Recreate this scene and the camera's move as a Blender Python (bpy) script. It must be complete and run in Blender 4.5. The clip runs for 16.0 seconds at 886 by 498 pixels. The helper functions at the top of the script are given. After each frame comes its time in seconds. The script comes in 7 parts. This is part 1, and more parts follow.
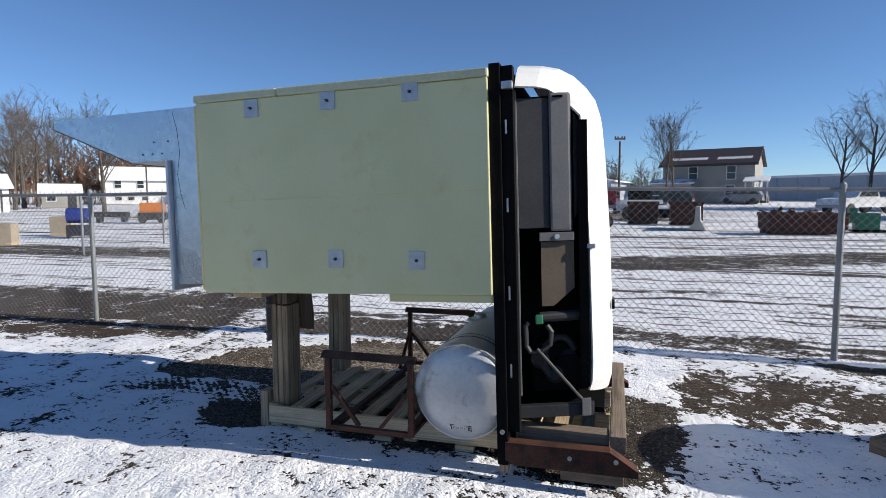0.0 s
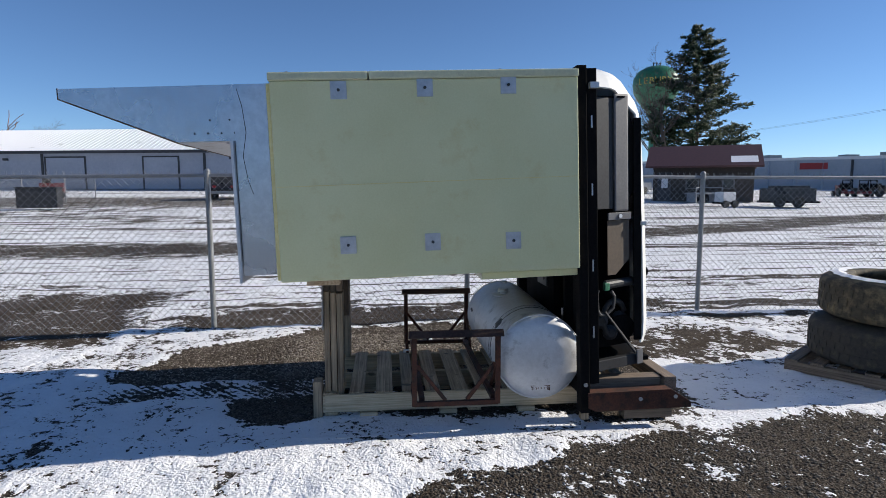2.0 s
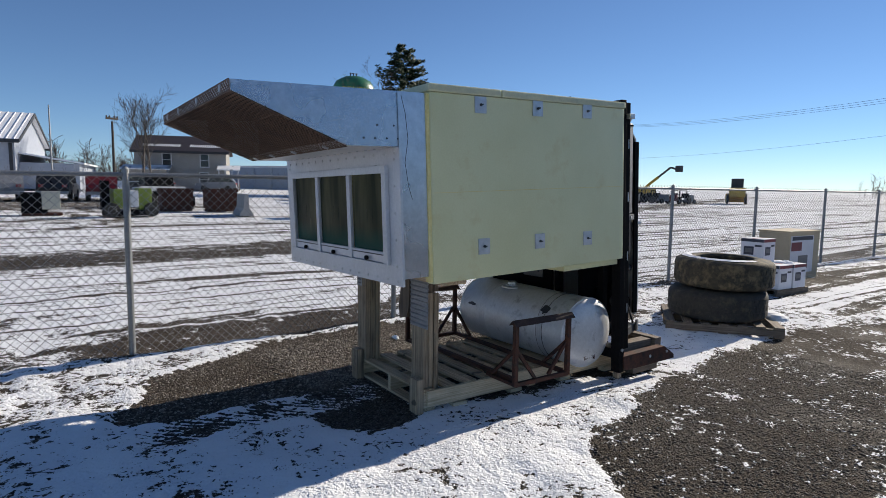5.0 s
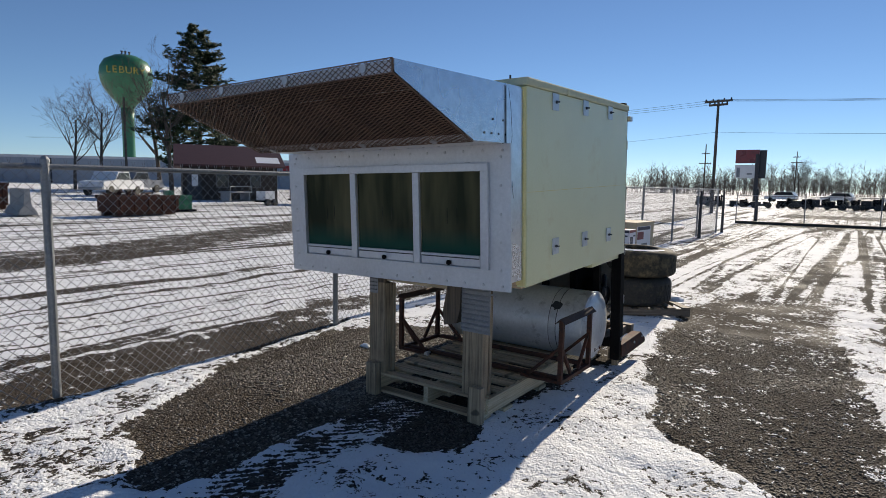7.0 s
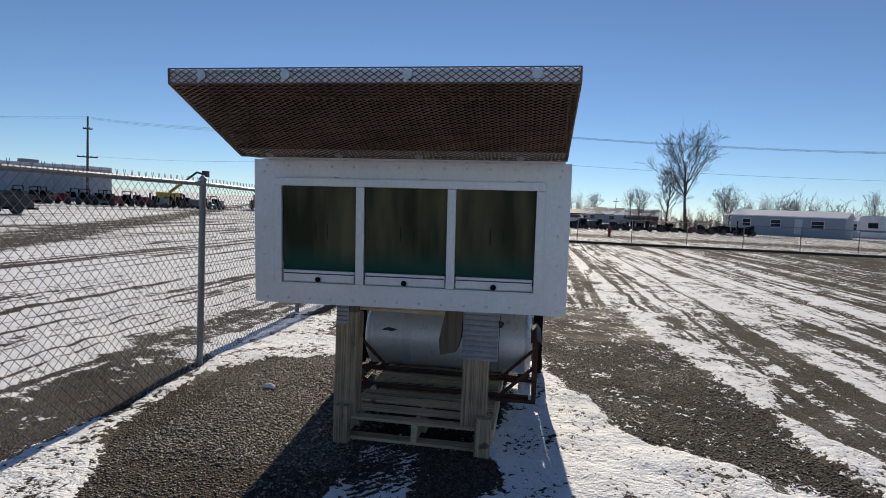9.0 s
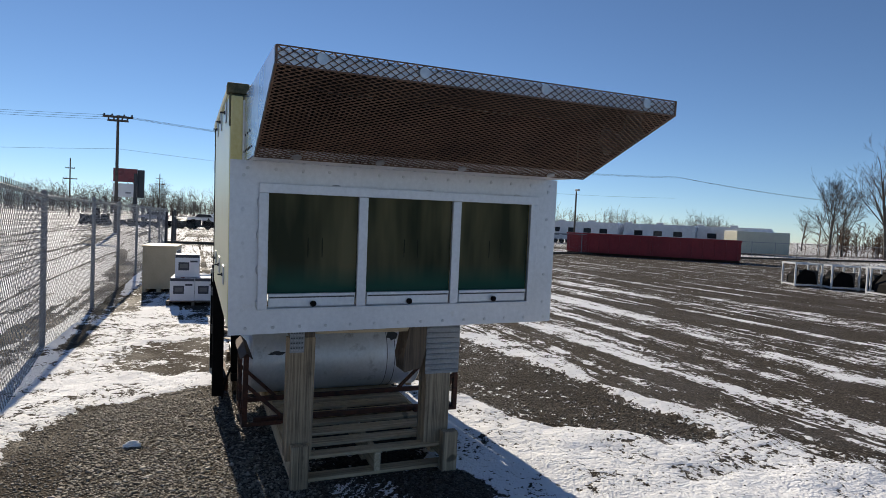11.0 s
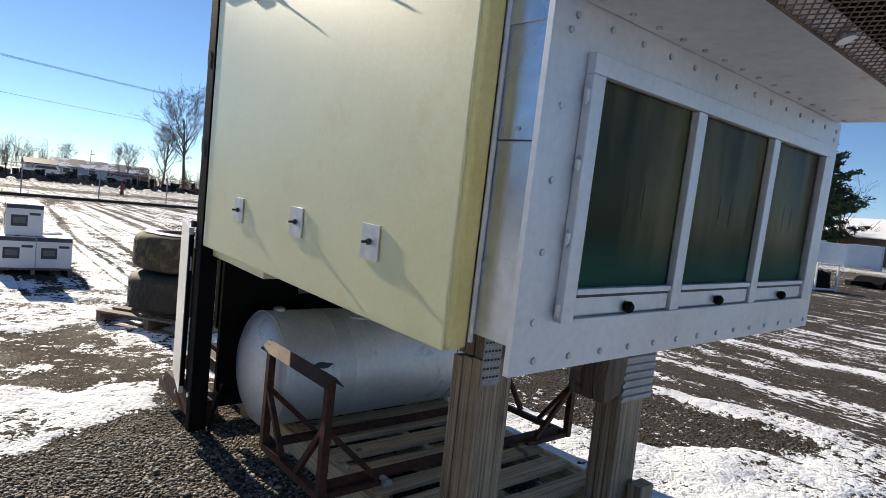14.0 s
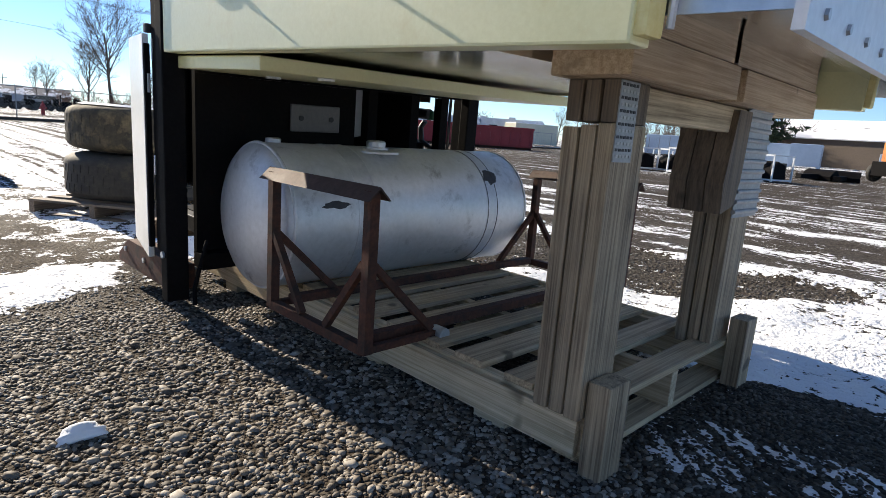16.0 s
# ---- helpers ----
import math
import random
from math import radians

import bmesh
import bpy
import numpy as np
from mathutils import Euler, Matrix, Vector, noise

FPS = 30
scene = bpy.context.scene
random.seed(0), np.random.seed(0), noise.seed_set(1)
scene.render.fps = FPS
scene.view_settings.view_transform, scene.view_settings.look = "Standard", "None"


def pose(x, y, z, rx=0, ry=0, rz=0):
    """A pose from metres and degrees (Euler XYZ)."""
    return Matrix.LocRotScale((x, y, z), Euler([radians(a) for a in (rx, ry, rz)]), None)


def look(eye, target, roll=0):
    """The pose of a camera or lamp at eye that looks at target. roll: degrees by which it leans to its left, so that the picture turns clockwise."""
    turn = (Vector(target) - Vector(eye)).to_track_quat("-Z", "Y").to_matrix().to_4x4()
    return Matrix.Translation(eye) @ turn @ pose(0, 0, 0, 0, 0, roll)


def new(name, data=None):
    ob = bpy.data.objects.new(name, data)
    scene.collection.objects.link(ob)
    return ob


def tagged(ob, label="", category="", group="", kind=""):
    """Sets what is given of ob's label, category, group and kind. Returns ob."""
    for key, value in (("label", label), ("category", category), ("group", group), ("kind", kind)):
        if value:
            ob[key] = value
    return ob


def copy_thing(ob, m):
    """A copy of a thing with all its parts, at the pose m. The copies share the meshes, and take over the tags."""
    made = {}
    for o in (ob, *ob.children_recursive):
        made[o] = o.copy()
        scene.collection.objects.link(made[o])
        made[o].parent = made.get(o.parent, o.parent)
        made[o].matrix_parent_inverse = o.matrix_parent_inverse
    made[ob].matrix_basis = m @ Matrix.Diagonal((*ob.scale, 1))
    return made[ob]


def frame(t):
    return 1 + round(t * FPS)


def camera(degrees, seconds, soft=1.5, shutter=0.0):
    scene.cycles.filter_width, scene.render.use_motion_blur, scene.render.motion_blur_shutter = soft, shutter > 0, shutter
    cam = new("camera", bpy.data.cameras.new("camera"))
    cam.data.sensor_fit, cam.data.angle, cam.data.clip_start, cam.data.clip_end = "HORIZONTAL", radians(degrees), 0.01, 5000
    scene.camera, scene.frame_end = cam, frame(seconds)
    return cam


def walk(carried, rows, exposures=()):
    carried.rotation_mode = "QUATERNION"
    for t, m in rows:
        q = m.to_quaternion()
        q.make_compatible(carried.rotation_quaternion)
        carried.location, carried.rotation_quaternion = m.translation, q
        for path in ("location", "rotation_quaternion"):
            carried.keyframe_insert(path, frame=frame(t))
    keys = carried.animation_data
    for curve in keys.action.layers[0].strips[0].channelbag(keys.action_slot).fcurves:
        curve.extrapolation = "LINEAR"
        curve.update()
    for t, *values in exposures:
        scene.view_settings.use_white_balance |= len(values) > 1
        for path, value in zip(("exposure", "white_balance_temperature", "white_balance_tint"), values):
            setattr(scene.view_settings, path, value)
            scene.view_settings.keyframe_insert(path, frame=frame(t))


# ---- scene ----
cam = camera(74.2, 16.0, soft=0.7)
PATH = [
    (0, (-0.126, 0.064, 1.577), (-0.692, 1.974, 1.408), -0.2),
    (0.5, (-0.595, -0.051, 1.541), (-0.974, 1.906, 1.365), -0.2),
    (1, (-1.048, -0.209, 1.563), (-1.235, 1.772, 1.36), -0.1),
    (1.5, (-1.508, -0.321, 1.546), (-1.5, 1.668, 1.34), -0.1),
    (2, (-1.988, -0.372, 1.579), (-1.793, 1.606, 1.359), -0.1),
    (2.5, (-2.469, -0.453, 1.585), (-2.096, 1.5, 1.369), 0.1),
    (3, (-2.917, -0.442, 1.596), (-2.371, 1.47, 1.381), 0.3),
    (3.5, (-3.366, -0.368, 1.617), (-2.656, 1.489, 1.401), 0.6),
    (4, (-3.799, -0.26, 1.599), (-2.935, 1.533, 1.394), 1.0),
    (4.2, (-3.973, -0.191, 1.59), (-3.051, 1.572, 1.387), 1.0),
    (6.5, (-5.525, 1.151, 1.588), (-4.022, 2.453, 1.373), 0.7),
    (7, (-5.719, 1.571, 1.589), (-4.095, 2.719, 1.376), 1.0),
    (7.5, (-5.888, 2.016, 1.575), (-4.148, 2.981, 1.366), 1.5),
    (8, (-5.954, 2.482, 1.548), (-4.115, 3.244, 1.353), 1.9),
    (8.5, (-6.044, 2.925, 1.542), (-4.124, 3.461, 1.378), 2.3),
    (9, (-6.092, 3.345, 1.562), (-4.119, 3.639, 1.424), 2.6),
    (9.5, (-6.061, 3.788, 1.583), (-4.064, 3.815, 1.482), 2.7),
    (10, (-6.049, 4.247, 1.574), (-4.066, 3.997, 1.499), 2.8),
    (12.3, (-4.957, 5.776, 1.49), (-3.37, 4.566, 1.36), 3.3),
    (12.5, (-4.796, 5.83, 1.487), (-3.234, 4.589, 1.354), 3.6),
    (13, (-4.427, 5.882, 1.48), (-2.901, 4.596, 1.352), 4.8),
    (13.5, (-4.074, 5.883, 1.445), (-2.549, 4.594, 1.327), 5.6),
    (14, (-3.724, 5.871, 1.32), (-2.191, 4.592, 1.186), 6.1),
    (14.5, (-3.39, 5.788, 1.098), (-1.863, 4.511, 0.908), 5.9),
    (15, (-3.193, 5.756, 0.879), (-1.693, 4.461, 0.612), 5.7),
    (15.5, (-3.119, 5.753, 0.795), (-1.671, 4.416, 0.452), 5.1),
    (16, (-3.098, 5.765, 0.814), (-1.719, 4.371, 0.422), 4.3),
]
# stops, kelvin and tint along the way: the camera darkens towards the sun and brightens under the box
EXPOSURES = [(0.0, 0.32, 6500, 10), (3.5, 0.26, 6600, 10), (6.5, 0.1, 7050, 10), (8.0, 0.03, 7150, 10), (9.3, -0.04, 7250, 10), (10.0, -0.12, 7250, 10), (11.0, 0.1, 7150, 10), (12.5, 0.32, 7200, 10), (13.5, 0.50, 7250, 10), (14.5, 0.58, 7250, 10), (15.2, 0.76, 7100, 10), (16.0, 0.95, 7150, 10)]
walk(cam, [(t, look(eye, target, roll)) for t, eye, target, roll in PATH], exposures=EXPOSURES)
# the box and the cooling unit lean a little on their soft footing
PIVOT = Matrix.Translation((-1.72, 4.04, 1.60))
LEANING = PIVOT @ pose(0.003, 0.007, 0, -1.0, -1.8, 0.62) @ PIVOT.inverted()

# ---- world, sun ----
SUN_AZ, SUN_EL = 4.3, 25.5
world = bpy.data.worlds.new("sky")
scene.world = world
world.use_nodes = True
wn = world.node_tree.nodes
sky = wn.new("ShaderNodeTexSky")
sky.sky_type = 'NISHITA'
sky.sun_disc = False
sky.sun_elevation = radians(SUN_EL)
sky.sun_rotation = radians(90 - SUN_AZ)
sky.altitude = 600
sky.air_density = 0.75
sky.dust_density = 0.0
sky.ozone_density = 6.0
world.node_tree.links.new(sky.outputs[0], wn["Background"].inputs[0])
wn["Background"].inputs[1].default_value = 0.10
sun_data = bpy.data.lights.new("sun", 'SUN')
sun_data.energy = 5.0
sun_data.angle = radians(0.5)
sun_data.color = (1.0, 0.93, 0.82)
sun = new("sun", sun_data)
a, e = radians(SUN_AZ), radians(SUN_EL)
sun.matrix_world = look((60 * math.cos(e) * math.cos(a), 60 * math.cos(e) * math.sin(a), 60 * math.sin(e)), (0, 0, 0))


# ---- materials ----
def ramp(nt, fac, lo, hi, c0, c1):
    r = nt.nodes.new("ShaderNodeValToRGB")
    r.color_ramp.elements[0].position, r.color_ramp.elements[1].position = lo, hi
    r.color_ramp.elements[0].color, r.color_ramp.elements[1].color = (*c0, 1), (*c1, 1)
    nt.links.new(fac, r.inputs[0])
    return r.outputs[0]


def noise_tex(nt, coord, scale, detail=4, rough=0.6, stretch=None):
    if stretch:
        mp = nt.nodes.new("ShaderNodeMapping")
        mp.inputs["Scale"].default_value = stretch
        nt.links.new(coord, mp.inputs[0])
        coord = mp.outputs[0]
    n = nt.nodes.new("ShaderNodeTexNoise")
    n.inputs["Scale"].default_value, n.inputs["Detail"].default_value, n.inputs["Roughness"].default_value = scale, detail, rough
    nt.links.new(coord, n.inputs["Vector"])
    return n.outputs["Fac"]


def calc(nt, op, a, b=None, clamp=False):
    m = nt.nodes.new("ShaderNodeMath")
    m.operation, m.use_clamp = op, clamp
    for k, v in enumerate((a, b)):
        if v is None:
            continue
        if isinstance(v, (int, float)):
            m.inputs[k].default_value = v
        else:
            nt.links.new(v, m.inputs[k])
    return m.outputs[0]


def mix(nt, fac, c0, c1):
    m = nt.nodes.new("ShaderNodeMix")
    m.data_type = 'RGBA'
    for k, v in ((0, fac), (6, c0), (7, c1)):
        if isinstance(v, (int, float)):
            m.inputs[k].default_value = v
        elif isinstance(v, tuple):
            m.inputs[k].default_value = (*v, 1)
        else:
            nt.links.new(v, m.inputs[k])
    return m.outputs[2]


def base(name):
    m = bpy.data.materials.new(name)
    m.use_nodes = True
    nt = m.node_tree
    tc = nt.nodes.new("ShaderNodeTexCoord")
    return m, nt, nt.nodes["Principled BSDF"], tc.outputs["Object"]


def bump(nt, bsdf, height, strength, dist=0.01):
    b = nt.nodes.new("ShaderNodeBump")
    b.inputs["Strength"].default_value, b.inputs["Distance"].default_value = strength, dist
    nt.links.new(height, b.inputs["Height"])
    nt.links.new(b.outputs[0], bsdf.inputs["Normal"])


def surface(name, dark, light, rough=0.6, metal=0.0, grain=60, patch=3, stain=None, stain_at=(0.58, 0.72), relief=0.15, stretch=None, rough_var=0.15, vary=0.0, spec=0.5):
    """A surface with fine grain, broad patches and, where wanted, stains."""
    m, nt, bs, co = base(name)
    fine = noise_tex(nt, co, grain, 5, 0.65, stretch)
    broad = noise_tex(nt, co, patch, 3, 0.55)
    both = calc(nt, 'ADD', calc(nt, 'MULTIPLY', fine, 0.5), calc(nt, 'MULTIPLY', broad, 0.5))
    col = ramp(nt, both, 0.35, 0.65, dark, light)
    if stain:
        st = noise_tex(nt, co, patch * 1.7, 6, 0.7)
        mk = ramp(nt, st, stain_at[0], stain_at[1], (0, 0, 0), (1, 1, 1))
        col = mix(nt, mk, col, stain)
    if vary:
        oi = nt.nodes.new("ShaderNodeObjectInfo")
        hv = nt.nodes.new("ShaderNodeHueSaturation")
        nt.links.new(calc(nt, 'ADD', calc(nt, 'MULTIPLY', oi.outputs["Random"], 2 * vary), 1 - vary), hv.inputs["Value"])
        nt.links.new(col, hv.inputs["Color"])
        col = hv.outputs[0]
    nt.links.new(col, bs.inputs["Base Color"])
    bs.inputs["Metallic"].default_value = metal
    bs.inputs["Specular IOR Level"].default_value = spec
    nt.links.new(calc(nt, 'ADD', calc(nt, 'MULTIPLY', broad, 2 * rough_var), rough - rough_var, True), bs.inputs["Roughness"])
    if relief:
        bump(nt, bs, fine, relief, 0.004)
    return m


def wood(name, dark, light, along, rough=0.75, vary=0.15, knots=True):
    """Boards with grain that runs along one axis (0 x, 1 y, 2 z)."""
    m, nt, bs, co = base(name)
    st = [85.0, 85.0, 85.0]
    st[along] = 1.5
    grain = noise_tex(nt, co, 1.0, 6, 0.7, tuple(st))
    st2 = [320.0, 320.0, 320.0]
    st2[along] = 5.0
    fibre = noise_tex(nt, co, 1.0, 3, 0.6, tuple(st2))
    patch = noise_tex(nt, co, 4.0, 4, 0.6)
    f = calc(nt, 'ADD', calc(nt, 'MULTIPLY', grain, 0.6), calc(nt, 'ADD', calc(nt, 'MULTIPLY', fibre, 0.2), calc(nt, 'MULTIPLY', patch, 0.2)))
    col = ramp(nt, f, 0.39, 0.61, dark, light)
    if knots:
        k = noise_tex(nt, co, 9.0, 1, 0.4)
        km = ramp(nt, k, 0.70, 0.76, (0, 0, 0), (1, 1, 1))
        col = mix(nt, calc(nt, 'MULTIPLY', km, 0.75), col, tuple(c * 0.35 for c in dark))
    oi = nt.nodes.new("ShaderNodeObjectInfo")
    hv = nt.nodes.new("ShaderNodeHueSaturation")
    nt.links.new(calc(nt, 'ADD', calc(nt, 'MULTIPLY', oi.outputs["Random"], 2 * vary), 1 - vary), hv.inputs["Value"])
    nt.links.new(col, hv.inputs["Color"])
    nt.links.new(hv.outputs[0], bs.inputs["Base Color"])
    bs.inputs["Roughness"].default_value = rough
    bump(nt, bs, calc(nt, 'ADD', grain, calc(nt, 'MULTIPLY', fibre, 0.5)), 0.45, 0.004)
    return m


def ground_material():
    m, nt, bs, co = base("snow_over_gravel")
    at = nt.nodes.new("ShaderNodeAttribute")
    at.attribute_name = "cover"
    sep = nt.nodes.new("ShaderNodeSeparateColor")
    nt.links.new(at.outputs["Color"], sep.inputs[0])
    cover, lanes, soil = sep.outputs[0], sep.outputs[1], sep.outputs[2]
    n1 = noise_tex(nt, co, 2.6, 6, 0.62)
    n2 = noise_tex(nt, co, 17.0, 4, 0.6)
    n3 = noise_tex(nt, co, 62.0, 2, 0.5)
    st = noise_tex(nt, co, 1.0, 6, 0.62, (0.10, 1.35, 1.0))
    st2 = noise_tex(nt, co, 1.0, 4, 0.6, (0.5, 5.0, 1.0))
    v = calc(nt, 'ADD', cover, calc(nt, 'MULTIPLY', calc(nt, 'SUBTRACT', n1, 0.5), 2.3))
    v = calc(nt, 'ADD', v, calc(nt, 'MULTIPLY', calc(nt, 'SUBTRACT', n2, 0.5), 2.2))
    v = calc(nt, 'ADD', v, calc(nt, 'MULTIPLY', calc(nt, 'SUBTRACT', n3, 0.5), 0.9))
    lane = calc(nt, 'ADD', calc(nt, 'MULTIPLY', calc(nt, 'SUBTRACT', st, 0.5), 8.0), calc(nt, 'MULTIPLY', calc(nt, 'SUBTRACT', st2, 0.5), 3.5))
    v = calc(nt, 'ADD', v, calc(nt, 'MULTIPLY', lane, lanes))
    # wheel tracks: thin winding lines along the lanes
    for scale, wide, deep in (((0.014, 0.50, 1.0), 0.016, 2.0), ((0.03, 0.95, 1.0), 0.014, 1.6)):
        tr = noise_tex(nt, co, 1.0, 2, 0.45, scale)
        near_line = calc(nt, 'ABSOLUTE', calc(nt, 'SUBTRACT', tr, 0.5))
        line = ramp(nt, near_line, wide * 0.5, wide, (1, 1, 1), (0, 0, 0))
        v = calc(nt, 'SUBTRACT', v, calc(nt, 'MULTIPLY', calc(nt, 'MULTIPLY', line, deep), lanes))
    # tread bars pressed by wide tyres
    wv = nt.nodes.new("ShaderNodeTexWave")
    wv.bands_direction = 'DIAGONAL'
    wv.inputs["Scale"].default_value = 8.5
    wv.inputs["Distortion"].default_value = 2.2
    wv.inputs["Detail Scale"].default_value = 3.0
    nt.links.new(co, wv.inputs["Vector"])
    v = calc(nt, 'ADD', v, calc(nt, 'MULTIPLY', calc(nt, 'SUBTRACT', wv.outputs["Fac"], 0.5), calc(nt, 'MULTIPLY', at.outputs["Alpha"], 0.38)))
    mask = ramp(nt, v, 0.46, 0.53, (0, 0, 0), (1, 1, 1))
    # gravel
    vor = nt.nodes.new("ShaderNodeTexVoronoi")
    vor.inputs["Scale"].default_value = 62
    nt.links.new(co, vor.inputs["Vector"])
    vor2 = nt.nodes.new("ShaderNodeTexVoronoi")
    vor2.inputs["Scale"].default_value = 115
    nt.links.new(co, vor2.inputs["Vector"])
    sp = nt.nodes.new("ShaderNodeSeparateColor")
    nt.links.new(vor.outputs["Color"], sp.inputs[0])
    pebble = ramp(nt, sp.outputs[0], 0.0, 1.0, (0.020, 0.017, 0.014), (0.19, 0.165, 0.135))
    fines = ramp(nt, n2, 0.35, 0.65, (0.012, 0.009, 0.007), (0.042, 0.032, 0.024))
    sp2 = nt.nodes.new("ShaderNodeSeparateColor")
    nt.links.new(vor2.outputs["Color"], sp2.inputs[0])
    grit = mix(nt, sp2.outputs[1], fines, pebble)
    brown = mix(nt, calc(nt, 'MULTIPLY', soil, 0.7), grit, mix(nt, n2, (0.030, 0.019, 0.011), (0.095, 0.062, 0.037)))
    dirty = ramp(nt, n1, 0.35, 0.75, (0.80, 0.81, 0.84), (0.90, 0.91, 0.93))
    nt.links.new(mix(nt, mask, brown, dirty), bs.inputs["Base Color"])
    wet = noise_tex(nt, co, 0.9, 3, 0.5)
    rg = ramp(nt, wet, 0.45, 0.62, (0.95, 0.95, 0.95), (0.7, 0.7, 0.7))
    nt.links.new(mix(nt, mask, rg, (0.75, 0.75, 0.75)), bs.inputs["Roughness"])
    bs.inputs["Specular IOR Level"].default_value = 0.15
    # relief: stones, lumps of snow, the snow's own edge
    stones = calc(nt, 'ADD', calc(nt, 'MULTIPLY', vor.outputs["Distance"], -0.8), calc(nt, 'MULTIPLY', vor2.outputs["Distance"], -0.35))
    lumps = calc(nt, 'ADD', calc(nt, 'MULTIPLY', n2, 1.3), calc(nt, 'MULTIPLY', n3, 0.5))
    h = nt.nodes.new("ShaderNodeMix")
    nt.links.new(mask, h.inputs[0])
    nt.links.new(stones, h.inputs[2])
    nt.links.new(calc(nt, 'ADD', lumps, 0.35), h.inputs[3])
    bump(nt, bs, h.outputs[0], 0.85, 0.024)
    return m


def stone_material(name="mixed_pebbles", tone=1.0):
    """Pebbles, each of its own grey or brown."""
    m, nt, bs, co = base(name)
    geo = nt.nodes.new("ShaderNodeNewGeometry")
    r = nt.nodes.new("ShaderNodeValToRGB")
    el = r.color_ramp.elements
    el[0].color, el[1].color = (0.035, 0.030, 0.024, 1), (0.36, 0.325, 0.28, 1)
    for pos, c in ((0.3, (0.085, 0.068, 0.052, 1)), (0.6, (0.15, 0.124, 0.098, 1)), (0.85, (0.24, 0.215, 0.18, 1))):
        el.new(pos).color = c
    for e in el:
        e.color = tuple(tone * v for v in e.color[:3]) + (1.0,)
    nt.links.new(geo.outputs["Random Per Island"], r.inputs[0])
    fine = noise_tex(nt, co, 240, 3, 0.6)
    nt.links.new(mix(nt, calc(nt, 'MULTIPLY', fine, 0.5), r.outputs[0], (0.09, 0.075, 0.06)), bs.inputs["Base Color"])
    bs.inputs["Roughness"].default_value = 0.7
    bs.inputs["Specular IOR Level"].default_value = 0.3
    return m


def glass_material():
    """Tinted flat sheet behind the sashes: dark, glossy, greener to the foot."""
    m, nt, bs, co = base("tinted_sheet")
    sepx = nt.nodes.new("ShaderNodeSeparateXYZ")
    nt.links.new(co, sepx.inputs[0])
    wav = noise_tex(nt, co, 1.0, 3, 0.5, (1.0, 7.0, 1.2))
    col = ramp(nt, wav, 0.35, 0.65, (0.030, 0.036, 0.022), (0.125, 0.115, 0.064))
    gen = nt.nodes.new("ShaderNodeTexCoord")
    up = nt.nodes.new("ShaderNodeSeparateXYZ")
    nt.links.new(gen.outputs["Generated"], up.inputs[0])
    foot = ramp(nt, calc(nt, 'ADD', up.outputs[2], calc(nt, 'MULTIPLY', calc(nt, 'SUBTRACT', wav, 0.5), 0.12)), 0.06, 0.30, (1, 1, 1), (0, 0, 0))
    col = mix(nt, foot, col, (0.020, 0.072, 0.052))
    nt.links.new(col, bs.inputs["Base Color"])
    bs.inputs["Roughness"].default_value = 0.16
    bs.inputs["Specular IOR Level"].default_value = 0.2
    bs.inputs["IOR"].default_value = 1.18
    bump(nt, bs, wav, 0.25, 0.02)
    return m


def metal_roof(name, dark, light, snow=0.0, run=1, pitch=4.5):
    """Ribbed sheet roofing with lingering snow."""
    m, nt, bs, co = base(name)
    st = [0.6, 0.6, 0.6]
    n = noise_tex(nt, co, 0.35, 4, 0.6)
    f = noise_tex(nt, co, 9.0, 3, 0.6)
    col = ramp(nt, f, 0.3, 0.7, dark, light)
    if snow:
        mk = ramp(nt, n, 0.62 - 0.3 * snow, 0.66 - 0.3 * snow, (0, 0, 0), (1, 1, 1))
        col = mix(nt, mk, col, (0.82, 0.83, 0.86))
    nt.links.new(col, bs.inputs["Base Color"])
    bs.inputs["Roughness"].default_value = 0.55
    return m


GROUND = ground_material()
FOAM = surface("pale_yellow_paint", (0.68, 0.655, 0.335), (0.76, 0.74, 0.425), 0.45, 0, 90, 2.2, (0.64, 0.55, 0.22), (0.56, 0.80), 0.08)
FOAM_EDGE = surface("yellow_foam_edge", (0.72, 0.60, 0.22), (0.84, 0.75, 0.38), 0.8, 0, 60, 5, None, relief=0.3)
FOAM_TOP = surface("weathered_foam_top", (0.52, 0.53, 0.36), (0.68, 0.68, 0.46), 0.7, 0, 50, 3, (0.25, 0.23, 0.14), (0.6, 0.75), 0.2)
ALU = surface("bare_aluminium", (0.44, 0.47, 0.52), (0.64, 0.67, 0.72), 0.28, 0.9, 25, 1.8, (0.42, 0.44, 0.47), (0.55, 0.75), 0.03)
ALU_WHITE = surface("milky_aluminium", (0.54, 0.56, 0.59), (0.68, 0.70, 0.73), 0.48, 0.55, 40, 2.5, (0.52, 0.50, 0.46), (0.62, 0.8), 0.03)
GALV = surface("galvanised_plate", (0.42, 0.44, 0.46), (0.62, 0.64, 0.66), 0.45, 0.8, 30, 9, None, relief=0.05)
GALV_DULL = surface("dull_galvanised_pipe", (0.22, 0.23, 0.24), (0.36, 0.37, 0.38), 0.55, 0.7, 60, 6, None, relief=0.05)
WIRE = surface("galvanised_wire", (0.22, 0.225, 0.23), (0.38, 0.385, 0.39), 0.5, 0.6, 60, 6, None, relief=0)
RUST = surface("rusted_steel", (0.034, 0.014, 0.009), (0.125, 0.044, 0.024), 0.8, 0.2, 70, 7, (0.03, 0.017, 0.012), (0.5, 0.65), 0.35)
